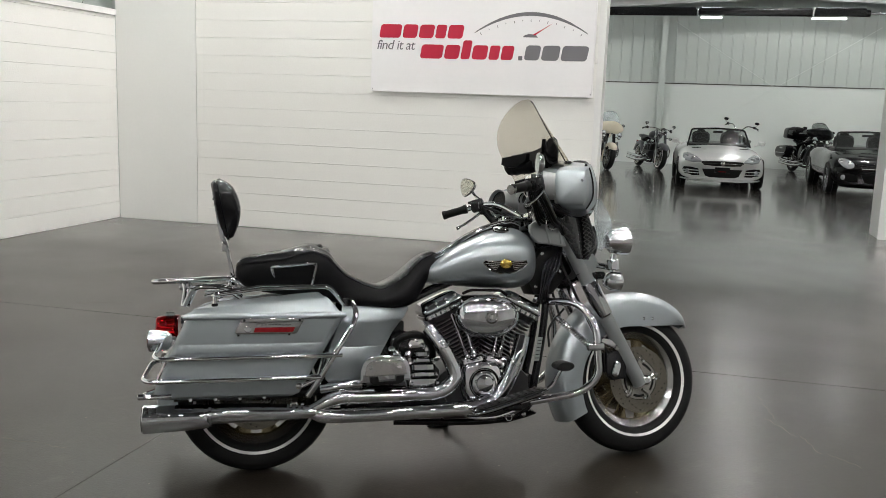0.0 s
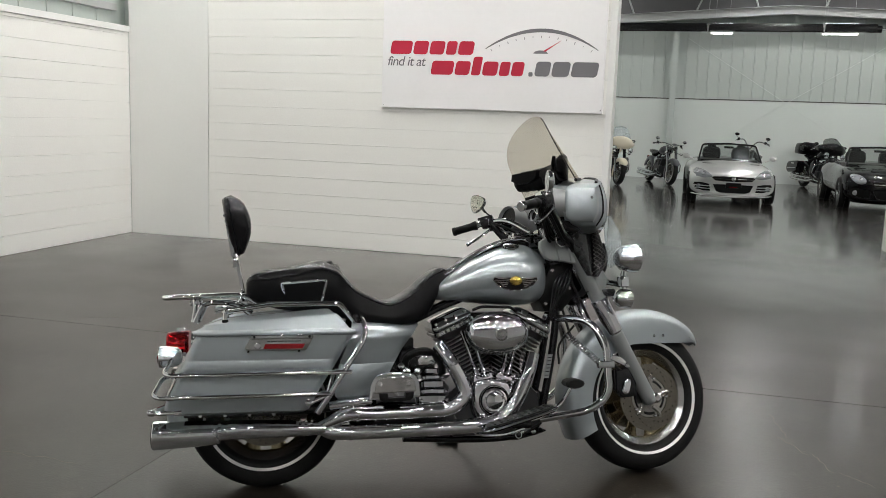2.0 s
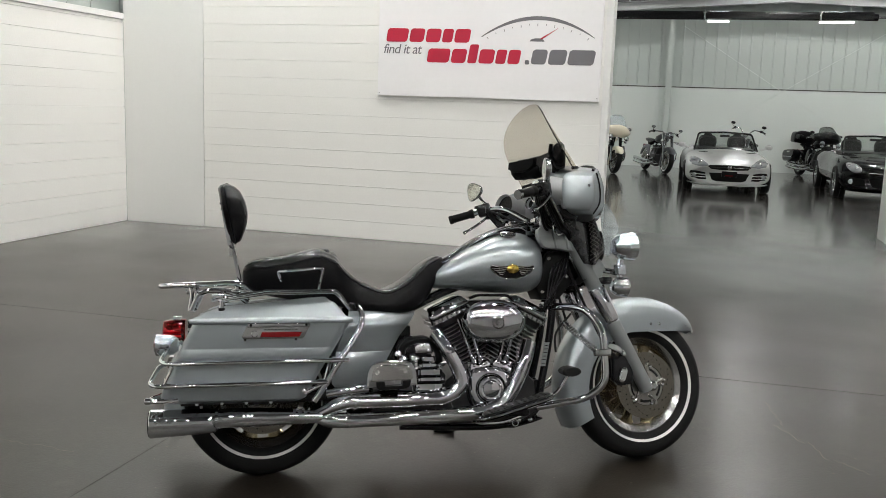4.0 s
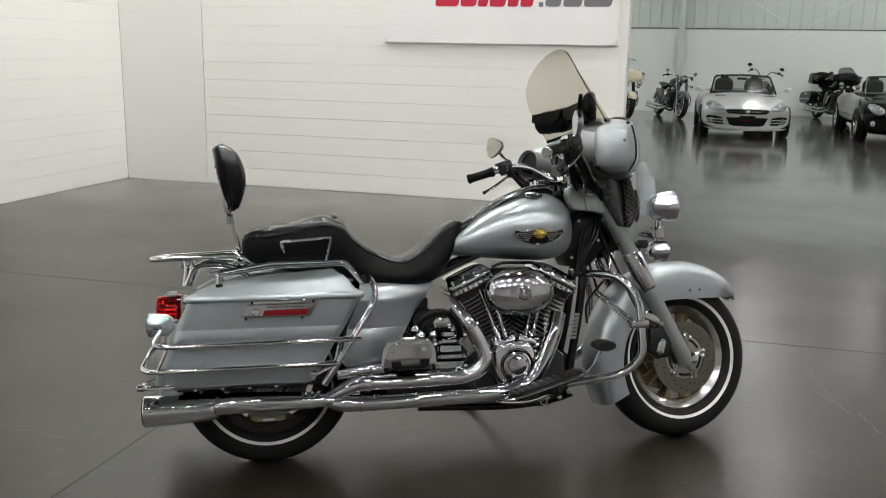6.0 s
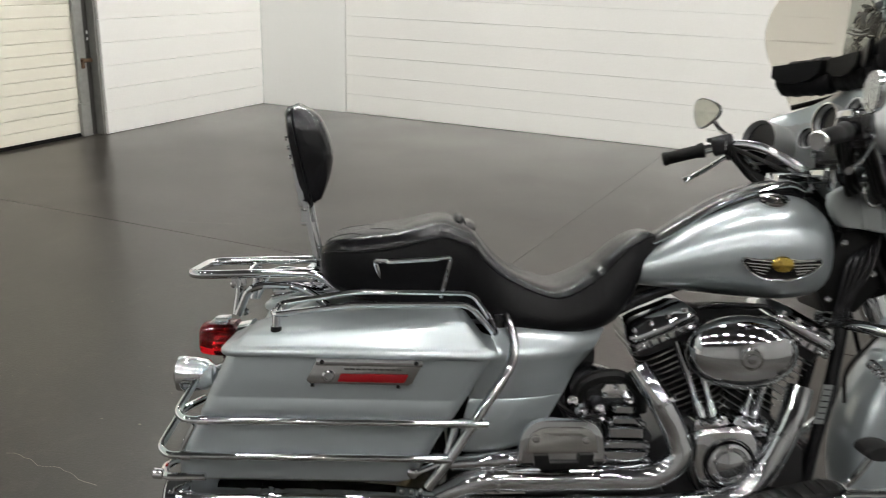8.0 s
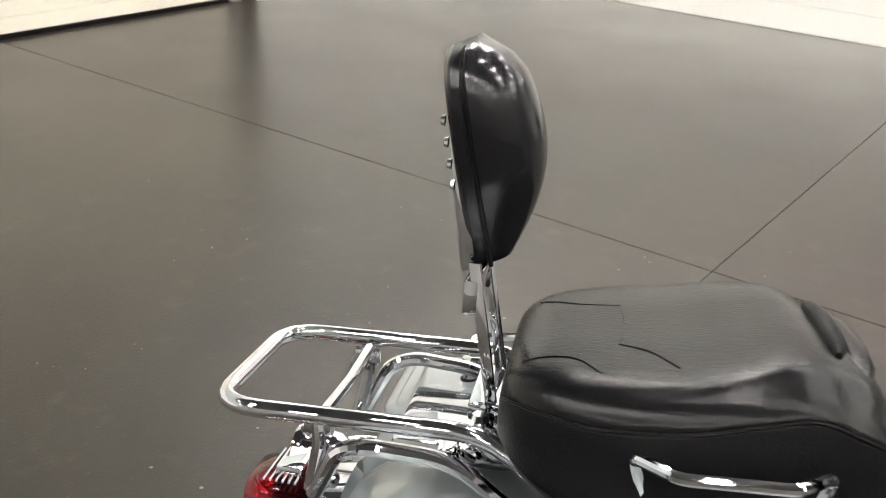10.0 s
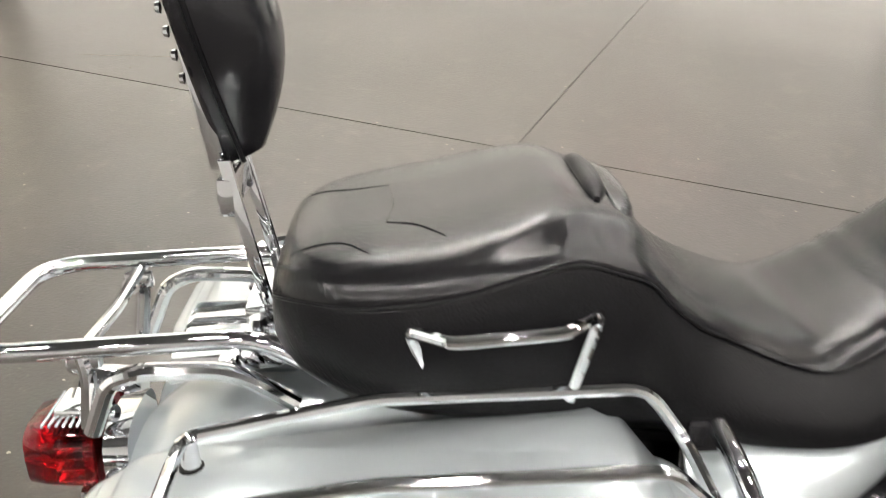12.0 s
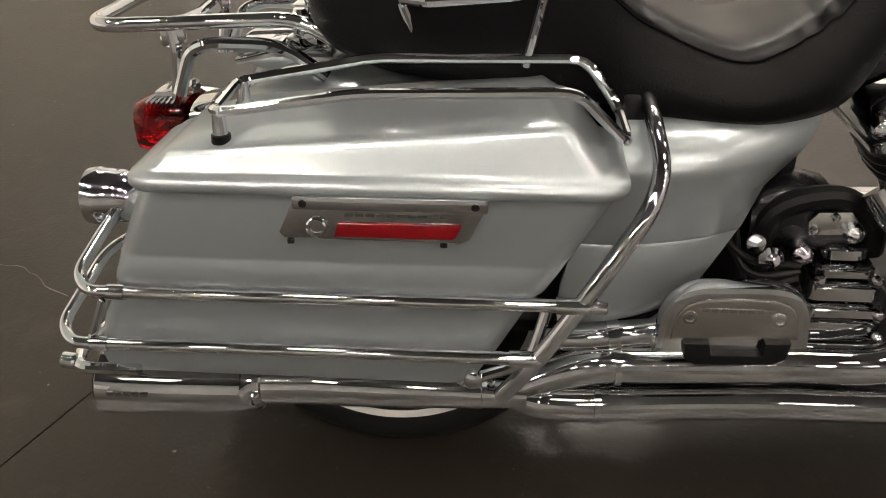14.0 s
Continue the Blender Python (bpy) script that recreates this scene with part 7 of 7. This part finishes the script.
bp("stand_foot", box((0.78, 0.36, 0.075), (0.88, 0.42, 0.087), 0.005), BLACK)
for k in range(3):
    bp("frame_bolt", lathe([(0.010, 0), (0.010, 0.008), (0.005, 0.011)], 8, pose(1.0 + 0.05 * k, -0.105, 0.20, 90)), CHROME)
bp("tie_ring", tube([(1.03 + 0.013 * math.cos(2 * math.pi * k / 14), -0.13, 0.192 + 0.013 * math.sin(2 * math.pi * k / 14)) for k in range(14)], 0.0028, 6, closed=True), CHROME)

# ---- vehicles in the hall beyond ----
CARSILVER = mat("car_silver_paint", (0.66, 0.67, 0.66), 0.3, 0.5, grain=0.04, scale=600, coat=0.9)
CARBLACK = mat("car_black_paint", (0.003, 0.003, 0.0035), 0.12, 0.0, grain=0.1, scale=300, coat=0.15, spec=0.3)
CREAM = mat("cream_paint", (0.72, 0.66, 0.52), 0.3, 0.0, grain=0.04, scale=300, coat=0.7)
BIKEGREY = mat("gunmetal_paint", (0.10, 0.105, 0.115), 0.3, 0.6, grain=0.05, scale=400, coat=0.7)
LAMPGLASS = mat("headlamp_glass", (0.46, 0.48, 0.50), 0.14, 0.4, coat=1)


def bow(p):
    """Rounds the nose and tail of a car in plan."""
    x, y, z = p
    k = min(1.15, abs(y) / 0.92) ** 2.6
    if x > 1.0:
        x -= (x - 1.0) * 0.34 * k
    if x < -1.2:
        x -= (x + 1.2) * 0.30 * k
    return (x, y, z)


def bowed(bm):
    for v in bm.verts:
        v.co = bow(v.co)
    return bm


SHELL = [(2.03, 0.40, 0.74, 0.14), (2.025, 0.41, 0.82, 0.19), (2.0, 0.42, 0.87, 0.225), (1.92, 0.43, 0.895, 0.25), (1.75, 0.45, 0.91, 0.28), (1.45, 0.475, 0.92, 0.315), (1.1, 0.495, 0.925, 0.335), (0.6, 0.515, 0.915, 0.355),
         (0.2, 0.52, 0.905, 0.355), (-0.4, 0.525, 0.91, 0.355), (-0.9, 0.54, 0.925, 0.365), (-1.4, 0.55, 0.915, 0.365), (-1.75, 0.56, 0.85, 0.33), (-1.95, 0.57, 0.72, 0.26), (-2.03, 0.58, 0.55, 0.16)]


def nose_x(y, z):
    """How far ahead the car's skin lies at y, z."""
    x = 2.03
    while x > 0.7:
        for (xa, za, wa, ha), (xb, zb, wb, hb) in zip(SHELL, SHELL[1:]):
            if xb <= x <= xa:
                t = (xa - x) / (xa - xb)
                zc, hw, hh = za + (zb - za) * t, wa + (wb - wa) * t, ha + (hb - ha) * t
                if abs(y / hw) ** 3.6 + abs((z - zc) / hh) ** 3.6 <= 1:
                    return x
                break
        x -= 0.005
    return x


def patch(outline, s, lift, dome=0.0):
    """A piece that lies on the car's nose: an outline in y, z, lifted off the skin and domed in its middle."""
    cy, cz = sum(p[0] for p in outline) / len(outline), sum(p[1] for p in outline) / len(outline)
    rings = []
    for g, up in ((1.0, -0.02), (1.0, lift), (0.8, lift + dome * 0.5), (0.5, lift + dome), (0.2, lift + dome)):
        ring = []
        for y, z in outline:
            yy, zz = cy + (y - cy) * g, cz + (z - cz) * g
            x, yb, zb = bow((nose_x(yy, zz), yy * s, zz))
            ring.append((x + up, yb, zb + 0.3 * up))
        rings.append(ring)
    return loft(rings)


def roadster(m, paint, label, round_lamps):
    car = thing("roadster", m, label, "car", "parked cars")
    sec = SHELL
    cols = [spline(c, 3) for c in zip(*[oval(x, zc, hw, hh, 40, 3.6) for x, zc, hw, hh in sec])]
    part("body", bowed(loft([[c[k] for c in cols] for k in range(len(cols[0]))])), paint, car, "", None, 1.2)
    part("bonnet_bulge", loft([oval(x, z, hw, 0.03, 20, 2.2) for x, z, hw in ((1.85, 0.655, 0.30), (1.5, 0.765, 0.42), (1.0, 0.815, 0.48), (0.62, 0.855, 0.50))]), paint, car, "", None, 1.2)
    part("cockpit", loft([[(x, y, z) for x, y, _ in rounded(-0.95 * g, 0.45 * g, -0.66 * g, 0.66 * g, 0.2 * g, 0)] for g, z in ((1.0, 0.80), (1.0, 0.888), (0.9, 0.895))]), BLACK_PLASTIC, car, "dark open cockpit")
    for s in (-1, 1):
        seat_bm = loft([oval(x, z, hw, hh, 14, 3, 0.34 * s) for x, z, hw, hh in ((-0.62, 0.95, 0.20, 0.14), (-0.58, 0.99, 0.22, 0.18), (-0.50, 0.98, 0.20, 0.14))])
        part("seat", seat_bm, BLACK_PLASTIC, car)
        part("headrest", loft([oval(x, 1.14, 0.10, 0.07, 12, 3, 0.34 * s) for x in (-0.62, -0.59, -0.55)]), BLACK_PLASTIC, car)
        part("mirror", loft([oval(0.42 + x, 0.95, 0.085 * g, 0.055 * g, 14, 2.6, 0.97 * s) for x, g in ((-0.05, 0.8), (-0.02, 1), (0.03, 0.8), (0.06, 0.4))]), paint, car)
        part("mirror_arm", cyl((0.42, 0.80 * s, 0.88), (0.42, 0.93 * s, 0.93), 0.02, 8), paint, car)
        frame_pts = bend([(0.62, 0.70 * s, 0.86), (0.10, 0.60 * s, 1.22), (0.06, 0.0, 1.245)], 0.09, 5)
        part("screen_frame", tube(frame_pts, 0.020, 10), BLACK, car)
        eye = [(0.43, 0.572), (0.47, 0.625), (0.56, 0.683), (0.66, 0.722), (0.76, 0.738), (0.825, 0.705), (0.835, 0.64), (0.78, 0.582), (0.62, 0.552)]
        if round_lamps:
            eye = [(0.665 + 0.115 * math.cos(a) + 0.035 * math.sin(a), 0.635 + 0.095 * math.sin(a)) for a in [math.pi * k / 8 for k in range(16)]]
        lp = part("headlamp", patch(eye, s, 0.012, 0.02), LAMPGLASS, car, "clear headlamp", None, 1.0)
        for yy, zz, r in ((0.62, 0.635, 0.045), (0.74, 0.66, 0.035)):
            cx = bow((nose_x(yy, zz), yy * s, zz))
            part("projector", lathe([(r, -0.02), (r, 0.022), (r * 0.8, 0.03), (r * 0.7, 0.02), (0.001, 0.024)], 18, pose(cx[0] + 0.015, cx[1], zz, 0, 90, 0)), CHROME, lp)
        fogm = [(0.47, 0.29), (0.50, 0.43), (0.66, 0.455), (0.80, 0.45), (0.83, 0.40), (0.78, 0.31), (0.62, 0.28)]
        part("fog_intake", patch(fogm, s, 0.006), BLACK_PLASTIC, car, "dark side intake")
        f = bow((nose_x(0.72, 0.37), 0.72 * s, 0.37))
        part("fog_lamp", lathe([(0.045, -0.03), (0.05, 0.02), (0.03, 0.03), (0.001, 0.034)], 18, pose(f[0], f[1], 0.37, 0, 90, 0)), LAMPGLASS, car)
        for k in range(0 if round_lamps else 2):
            bar = [bow((2.045, y * s, 0.335 + 0.055 * k)) for y in (0.47, 0.55, 0.65, 0.75, 0.82)]
            part("intake_bar", tube(bar, 0.009, 8), paint, car)
        for ax in (1.21, -1.21):
            wm = pose(ax, 0.83 * s, 0.325, 90, 0, 0)
            w = part("wheel", lathe([(0.22, -0.10), (0.30, -0.105), (0.325, -0.07), (0.325, 0.07), (0.30, 0.105), (0.22, 0.10)], 36, wm, closed=True), RUBBER, car, "black tyre with alloy rim")
            part("wheel_arch", lathe([(0.33, -0.10), (0.372, -0.10), (0.372, 0.0), (0.33, 0.0)], 36, pose(ax, (0.835 if s > 0 else 0.835) * s, 0.33, 90 if s < 0 else -90, 0, 0), closed=True), BLACK_PLASTIC, car)
            part("rim", lathe([(0.22, -0.09), (0.235, -0.085), (0.235, 0.085), (0.22, 0.09), (0.205, 0.06), (0.205, -0.06)], 36, wm, closed=True), ALLOY, w)
            for k in range(5):
                bm = loft([oval(0.03, 0, 0.03, 0.025, 10), oval(0.21, 0, 0.028, 0.02, 10)])
                bmesh.ops.transform(bm, matrix=wm @ pose(0, 0, -0.06 * s, 0, 0, 72 * k), verts=bm.verts)
                part("rim_spoke", bm, ALLOY, w)
    glass = [[(0.62 - 0.54 * t, y * (0.70 - 0.10 * t), 0.86 + 0.37 * t + 0.02 * (1 - y * y)) for y in (-1, -0.5, 0, 0.5, 1)] for t in (0, 0.5, 1)]
    part("windscreen", loft(glass, False, False), CARGLASS, car)
    part("rear_mirror", box((0.10, -0.11, 1.14), (0.13, 0.11, 1.19), 0.01), BLACK, car)
    slot = [(-0.45, 0.56), (-0.42, 0.592), (-0.2, 0.600), (0.0, 0.603), (0.2, 0.600), (0.42, 0.592), (0.45, 0.56), (0.38, 0.512), (0.2, 0.500), (0.0, 0.497), (-0.2, 0.500), (-0.38, 0.512)]
    part("grille", patch(slot, 1, 0.008), BLACK_PLASTIC, car, "dark grille slot")
    part("grille_bar", tube([bow((nose_x(y, 0.55) + 0.014, y, 0.55)) for y in (-0.42, -0.2, 0, 0.2, 0.42)], 0.011, 8), CHROME, car)
    part("emblem", lathe([(0.05, 0), (0.045, 0.012), (0.001, 0.02)], 20, pose(2.040, 0, 0.552, 0, 90, 0)), CHROME, car)
    low = [(-0.42, 0.43), (-0.2, 0.435), (0.2, 0.435), (0.42, 0.43), (0.35, 0.29), (0.26, 0.262), (0, 0.258), (-0.26, 0.262), (-0.35, 0.29)]
    part("lower_intake", patch(low, 1, 0.008), BLACK_PLASTIC, car, "dark lower intake")
    plate_ob = part("number_plate", box((2.03, -0.16, 0.365), (2.062, 0.16, 0.475), 0.006), BLACK_PLASTIC, car, "dark plate")
    part("plate_bar", box((2.0625, -0.08, 0.38), (2.0645, 0.08, 0.395)), REDREF, plate_ob)
    part("lip", bowed(loft([oval(x, 0.20, hw, 0.025, 24, 3) for x, hw in ((1.55, 0.88), (1.85, 0.86), (2.0, 0.80), (2.04, 0.70))])), paint, car)
    part("under_tray", bowed(loft([oval(x, z, hw, hh, 24, 4) for x, z, hw, hh in ((1.97, 0.205, 0.70, 0.035), (1.93, 0.215, 0.80, 0.055), (1.70, 0.225, 0.66, 0.065), (0.6, 0.23, 0.68, 0.07), (-0.6, 0.23, 0.68, 0.07), (-1.8, 0.26, 0.66, 0.07))])), BLACK_PLASTIC, car, "dark under tray")
    for s in (-1, 1):
        part("bonnet_vent", box((0.95, 0.52 * s - 0.10, 0.823), (1.06, 0.52 * s + 0.10, 0.834), 0.003, 1), BLACK_PLASTIC, car)
    return car


roadster(ROOM @ pose(7.21, 10.74, 0, 0, 0, -87.5) @ Matrix.Diagonal((0.93, 0.90, 0.94, 1)), CARSILVER, "silver two-seat roadster with open top facing out", False)
roadster(ROOM @ pose(10.20, 10.98, 0, 0, 0, -89) @ Matrix.Scale(0.97, 4), CARBLACK, "black two-seat roadster parked beside the pier", True)


def parked_bike(m, paint, label, shield=False, bags=False, tourpack=False, tall_bar=False, white_wall=False, fender_paint=None):
    """A parked cruiser; its wheels stand on its own x axis, the front one at 0."""
    b = thing("parked_motorcycle", m, label, "motorcycle", "parked motorcycles")
    lean = pose(0, 0, 0, -8, 0, 0)

    def q(name, bm, material, lab="", sharp=0.7):
        return part(name, bm, material, b, lab, lean, sharp)

    for x, nm in ((0.0, "front_wheel"), (-1.60, "rear_wheel")):
        wm = pose(x, 0, 0.32, 90)
        w = q(nm, lathe([(0.21, -0.05), (0.28, -0.065), (0.315, -0.035), (0.32, 0), (0.315, 0.035), (0.28, 0.065), (0.21, 0.05)], 36, wm, closed=True), RUBBER, "black tyre")
        part("rim", lathe([(0.19, -0.04), (0.225, -0.055), (0.225, 0.055), (0.19, 0.04)], 36, wm, closed=True), ALLOY, w)
        part("hub", lathe([(0.05, -0.07), (0.06, -0.05), (0.06, 0.05), (0.05, 0.07)], 18, wm), CHROME_DULL, w)
        if white_wall:
            for s in (-1, 1):
                part("white_wall", lathe([(0.234, 0.060 * s), (0.246, 0.0665 * s), (0.252, 0.0665 * s), (0.252, 0.058 * s)], 36, wm, closed=True), WHITEWALL, w, "white stripe")
        for k in range(9):
            bm = loft([oval(0.04, 0, 0.016, 0.012, 8), oval(0.12, 0, 0.012, 0.008, 8), oval(0.20, 0, 0.024, 0.010, 8)])
            bmesh.ops.transform(bm, matrix=wm @ pose(0, 0, 0, 0, 0, 40 * k), verts=bm.verts)
            part("wheel_spoke", bm, CHROME_DULL, w)
        for s in (-1, 1):
            part("brake_disc", lathe([(0.08, 0.074 * s), (0.145, 0.074 * s), (0.145, 0.080 * s), (0.08, 0.080 * s)], 28, wm, closed=True), DISC, w)
    q("front_fender", fender((0, 0, 0.32), 0.372, 0.092, 32, 200, lambda a: 0.262 if a > 70 else min(0.36, 0.20 / max(0.2, math.sin(radians(a)))), 26), fender_paint or paint)
    q("rear_fender", fender((-1.60, 0, 0.32), 0.38, 0.11, 10, 165, lambda a: 0.262, 22), paint)
    q("front_axle", cyl((0, -0.13, 0.32), (0, 0.13, 0.32), 0.016, 10), CHROME)
    for s in (-1, 1):
        q("fork", cyl((0.0, 0.115 * s, 0.32), (-0.20, 0.115 * s, 0.69), 0.030, 14), CHROME, "bright lower fork leg")
        q("fork_cover", cyl((-0.19, 0.115 * s, 0.67), (-0.37, 0.115 * s, 1.0), 0.040, 14), CHROME if not bags else BLACK)
        top = 1.24 if tall_bar else 1.06
        q("handlebar", tube(bend([(-0.40, 0.0, 1.02), (-0.42, 0.16 * s, top), (-0.56, 0.32 * s, top - 0.02), (-0.68, 0.38 * s, top - 0.05)], 0.08, 5), 0.014, 10), CHROME)
        q("grip", cyl((-0.58, 0.335 * s, top - 0.025), (-0.70, 0.385 * s, top - 0.055), 0.021, 10), BLACK_PLASTIC)
        q("switch_housing", box((-0.59, 0.318 * s - 0.025, top - 0.05), (-0.53, 0.318 * s + 0.025, top + 0.012), 0.01), BLACK)
        q("lever", tube(spline([(-0.54, 0.31 * s, top - 0.02), (-0.58, 0.37 * s, top - 0.05), (-0.66, 0.41 * s, top - 0.08)], 4), 0.008, 8), CHROME)
        q("mirror", loft([[(-0.50 + d, 0.37 * s + 0.055 * g * math.cos(t), top + 0.09 + 0.035 * g * math.sin(t)) for t in [2 * math.pi * k / 14 for k in range(14)]] for d, g in ((-0.01, 1), (0.01, 1), (0.03, 0.5))]), BLACK if paint is CARBLACK else CHROME)
        q("mirror_stem", cyl((-0.52, 0.33 * s, top), (-0.50, 0.39 * s, top + 0.06), 0.006, 8), CHROME)
        q("signal_lamp", lathe([(0.03, -0.03), (0.038, 0.0), (0.034, 0.03), (0.001, 0.036)], 14, pose(-0.14, 0.20 * s, 0.82, 0, 90, 0)), CHROME)
        q("exhaust", tube(spline([(-0.62, -0.16, 0.30 + 0.05 * s), (-0.85, -0.20, 0.23 + 0.04 * s), (-1.25, -0.22, 0.22 + 0.045 * s), (-1.95, -0.23, 0.25 + 0.045 * s)], 5), [0.034] * 10 + [0.042] * 6, 14), CHROME if not bags else CHROME_DULL)
        q("footboard", loft([[(x, 0.26 * s + y, z) for x, y, _ in rounded(-0.86, -0.52, -0.055, 0.055, 0.04, 0)] for z in (0.285, 0.305)]), BLACK)
        q("turn_bracket", cyl((-0.30, 0.08 * s, 0.84), (-0.14, 0.20 * s, 0.82), 0.010, 8), CHROME)
    q("engine_guard", tube(bend([(-0.46, 0.06, 0.66), (-0.40, 0.34, 0.60), (-0.42, 0.36, 0.36), (-0.52, 0.08, 0.24)], 0.08, 5), 0.015, 10), CHROME)
    q("engine_guard", tube(bend([(-0.46, -0.06, 0.66), (-0.40, -0.34, 0.60), (-0.42, -0.36, 0.36), (-0.52, -0.08, 0.24)], 0.08, 5), 0.015, 10), CHROME)
    q("headlamp", lathe([(0.001, -0.11), (0.06, -0.09), (0.09, -0.03), (0.095, 0.03), (0.08, 0.04), (0.001, 0.055)], 24, pose(-0.22, 0, 0.98, 0, 90, 0)), CHROME)
    q("tank", loft([oval(x, z, hw, hh, 20) for x, z, hw, hh in ((-1.02, 0.80, 0.05, 0.03), (-0.95, 0.83, 0.11, 0.06), (-0.78, 0.87, 0.16, 0.10), (-0.62, 0.89, 0.16, 0.11), (-0.50, 0.88, 0.09, 0.07))]), paint, "", 1.2)
    q("seat", loft([oval(x, z, hw, hh, 18) for x, z, hw, hh in ((-0.98, 0.82, 0.06, 0.03), (-1.10, 0.74, 0.15, 0.05), (-1.25, 0.72, 0.18, 0.05), (-1.38, 0.78, 0.15, 0.06), (-1.60, 0.82, 0.14, 0.05), (-1.78, 0.83, 0.08, 0.03))]), LEATHER, "", 1.2)
    q("engine", box((-1.05, -0.14, 0.22), (-0.60, 0.14, 0.46), 0.03), FIN)
    for x0, x1 in ((-0.80, -0.68), (-0.88, -1.0)):
        q("cylinder", cyl((x0, 0, 0.44), (x1, 0, 0.70), 0.075, 16), FIN)
        q("rocker_box", box((x1 - 0.09, -0.09, 0.69), (x1 + 0.09, 0.09, 0.75), 0.02), CHROME)
    q("air_cleaner", lathe([(0.085, 0), (0.09, 0.03), (0.06, 0.055), (0.001, 0.06)], 24, pose(-0.84, -0.15, 0.60, 90)), CHROME)
    q("frame", tube(spline([(-0.42, 0, 0.9), (-0.50, 0, 0.5), (-0.60, 0, 0.2), (-1.2, 0, 0.2), (-1.5, 0, 0.35)], 5), 0.03, 10), BLACK)
    q("side_stand", tube([(-0.95, 0.12, 0.24), (-1.0, 0.30, 0.07)], 0.014, 8), BLACK)
    q("tail_lamp", box((-2.00, -0.05, 0.62), (-1.93, 0.05, 0.69), 0.012), REDLENS)
    if shield or tourpack:
        # fork-mounted batwing fairing with a low shield
        rows = []
        for k in range(17):
            y = -0.36 + 0.045 * k
            f = abs(y) / 0.36
            xf, zt, zb = -0.17 - 0.20 * f ** 2.4, 1.22 - 0.09 * f ** 1.5, 0.90 + 0.07 * f ** 1.5
            mid, hh = (zt + zb) / 2, (zt - zb) / 2 * max(0.08, 1 - f ** 6) ** 0.5
            rows.append([(xf - 0.02 + 0.05 * math.cos(radians(d)), y, mid + hh * math.sin(radians(d))) for d in (-90, -55, -20, 20, 55, 90)] + [(xf - 0.20 - 0.03 * f, y, mid + hh * z) for z in (0.9, 0.0, -0.9)])
        q("batwing", loft(rows), paint, "fork-mounted fairing", 1.0)
        rows = [[(-0.26 - 0.13 * t - 0.12 * f * f, 0.25 * f * (1 - 0.3 * t * t), 1.205 + (0.14 if tourpack else 0.26) * t - 0.05 * f * f) for f in [-1 + j / 5 for j in range(11)]] for t in [k / 6 for k in range(7)]]
        q("windshield", loft([r + [(x - 0.004, y, z) for x, y, z in r[::-1]] for r in rows]), CARGLASS if tourpack else DEFLECT, "low windshield", 1.0)
        for s in (-1, 1):
            q("passing_lamp", lathe([(0.001, -0.06), (0.05, -0.04), (0.065, 0.02), (0.055, 0.035), (0.001, 0.045)], 18, pose(-0.15, 0.21 * s, 0.90, 0, 90, 0)), CHROME)
    if bags:
        for s in (-1, 1):
            bag = q("saddlebag", loft([oval(x, z, 0.105, hh, 20, 5, 0.31 * s) for x, z, hh in ((-1.30, 0.52, 0.12), (-1.33, 0.51, 0.155), (-1.45, 0.50, 0.165), (-1.85, 0.48, 0.16), (-1.95, 0.49, 0.13), (-1.97, 0.50, 0.08))]), paint, "hard saddlebag", 1.0)
            part("bag_rail", tube(bend([(-1.30, 0.425 * s, 0.46), (-1.90, 0.425 * s, 0.44), (-1.99, 0.36 * s, 0.45)], 0.04, 4), 0.010, 8), CHROME, bag)
            part("bag_latch", box((-1.70, 0.408 * s - 0.012, 0.56), (-1.52, 0.408 * s + 0.012, 0.60), 0.005), CHROME_DULL, bag)
            q("leg_fairing", loft([oval(x, 0.52, 0.05, hh, 16, 3, 0.30 * s) for x, hh in ((-0.62, 0.13), (-0.58, 0.20), (-0.50, 0.21), (-0.46, 0.14))]), paint if tourpack else CHROME_DULL, "", 1.0)
    if tourpack:
        case = q("tour_case", loft([[(x, y, z) for x, y, _ in rounded(-1.88 - 0.16 * g, -1.88 + 0.22 * g, -0.29 * g, 0.29 * g, 0.09, 0)] for z, g in ((0.86, 0.88), (0.89, 0.98), (0.97, 1.0), (0.985, 0.985), (0.99, 1.01), (1.08, 1.0), (1.13, 0.94), (1.155, 0.78), (1.162, 0.4))]), paint, "boxy top case", 1.0)
        part("case_backrest", loft([oval(x, 1.06, hw, hh, 20, 3.2) for x, hw, hh in ((-1.70, 0.24, 0.10), (-1.66, 0.28, 0.14), (-1.60, 0.26, 0.13), (-1.56, 0.18, 0.08))]), LEATHER, case, "padded backrest", None, 1.0)
        for s in (-1, 1):
            part("armrest", loft([oval(x, 1.02, 0.055, hh, 14, 3, 0.24 * s) for x, hh in ((-1.66, 0.06), (-1.56, 0.07), (-1.42, 0.06), (-1.38, 0.03))]), LEATHER, case, "padded armrest", None, 1.0)
    return b


def heading(front, rear):
    f, r = Vector(front), Vector(rear)
    d = f - r
    return ROOM @ pose(f.x, f.y, 0, 0, 0, math.degrees(math.atan2(d.y, d.x)))


parked_bike(heading((5.95, 14.05), (5.38, 15.5)), BIKEGREY, "grey and black cruiser parked by the far wall", white_wall=True)
parked_bike(heading((4.72, 13.1), (4.10, 14.55)), CREAM, "cream touring motorcycle with tall windshield", shield=True, bags=True)
parked_bike(heading((7.55, 13.2), (7.95, 14.75)), CARBLACK, "black motorcycle with high bars behind the silver car", tall_bar=True)
parked_bike(heading((9.86, 14.9), (9.42, 16.4)), CARBLACK, "black touring motorcycle with top case and fairing", bags=True, tourpack=True)
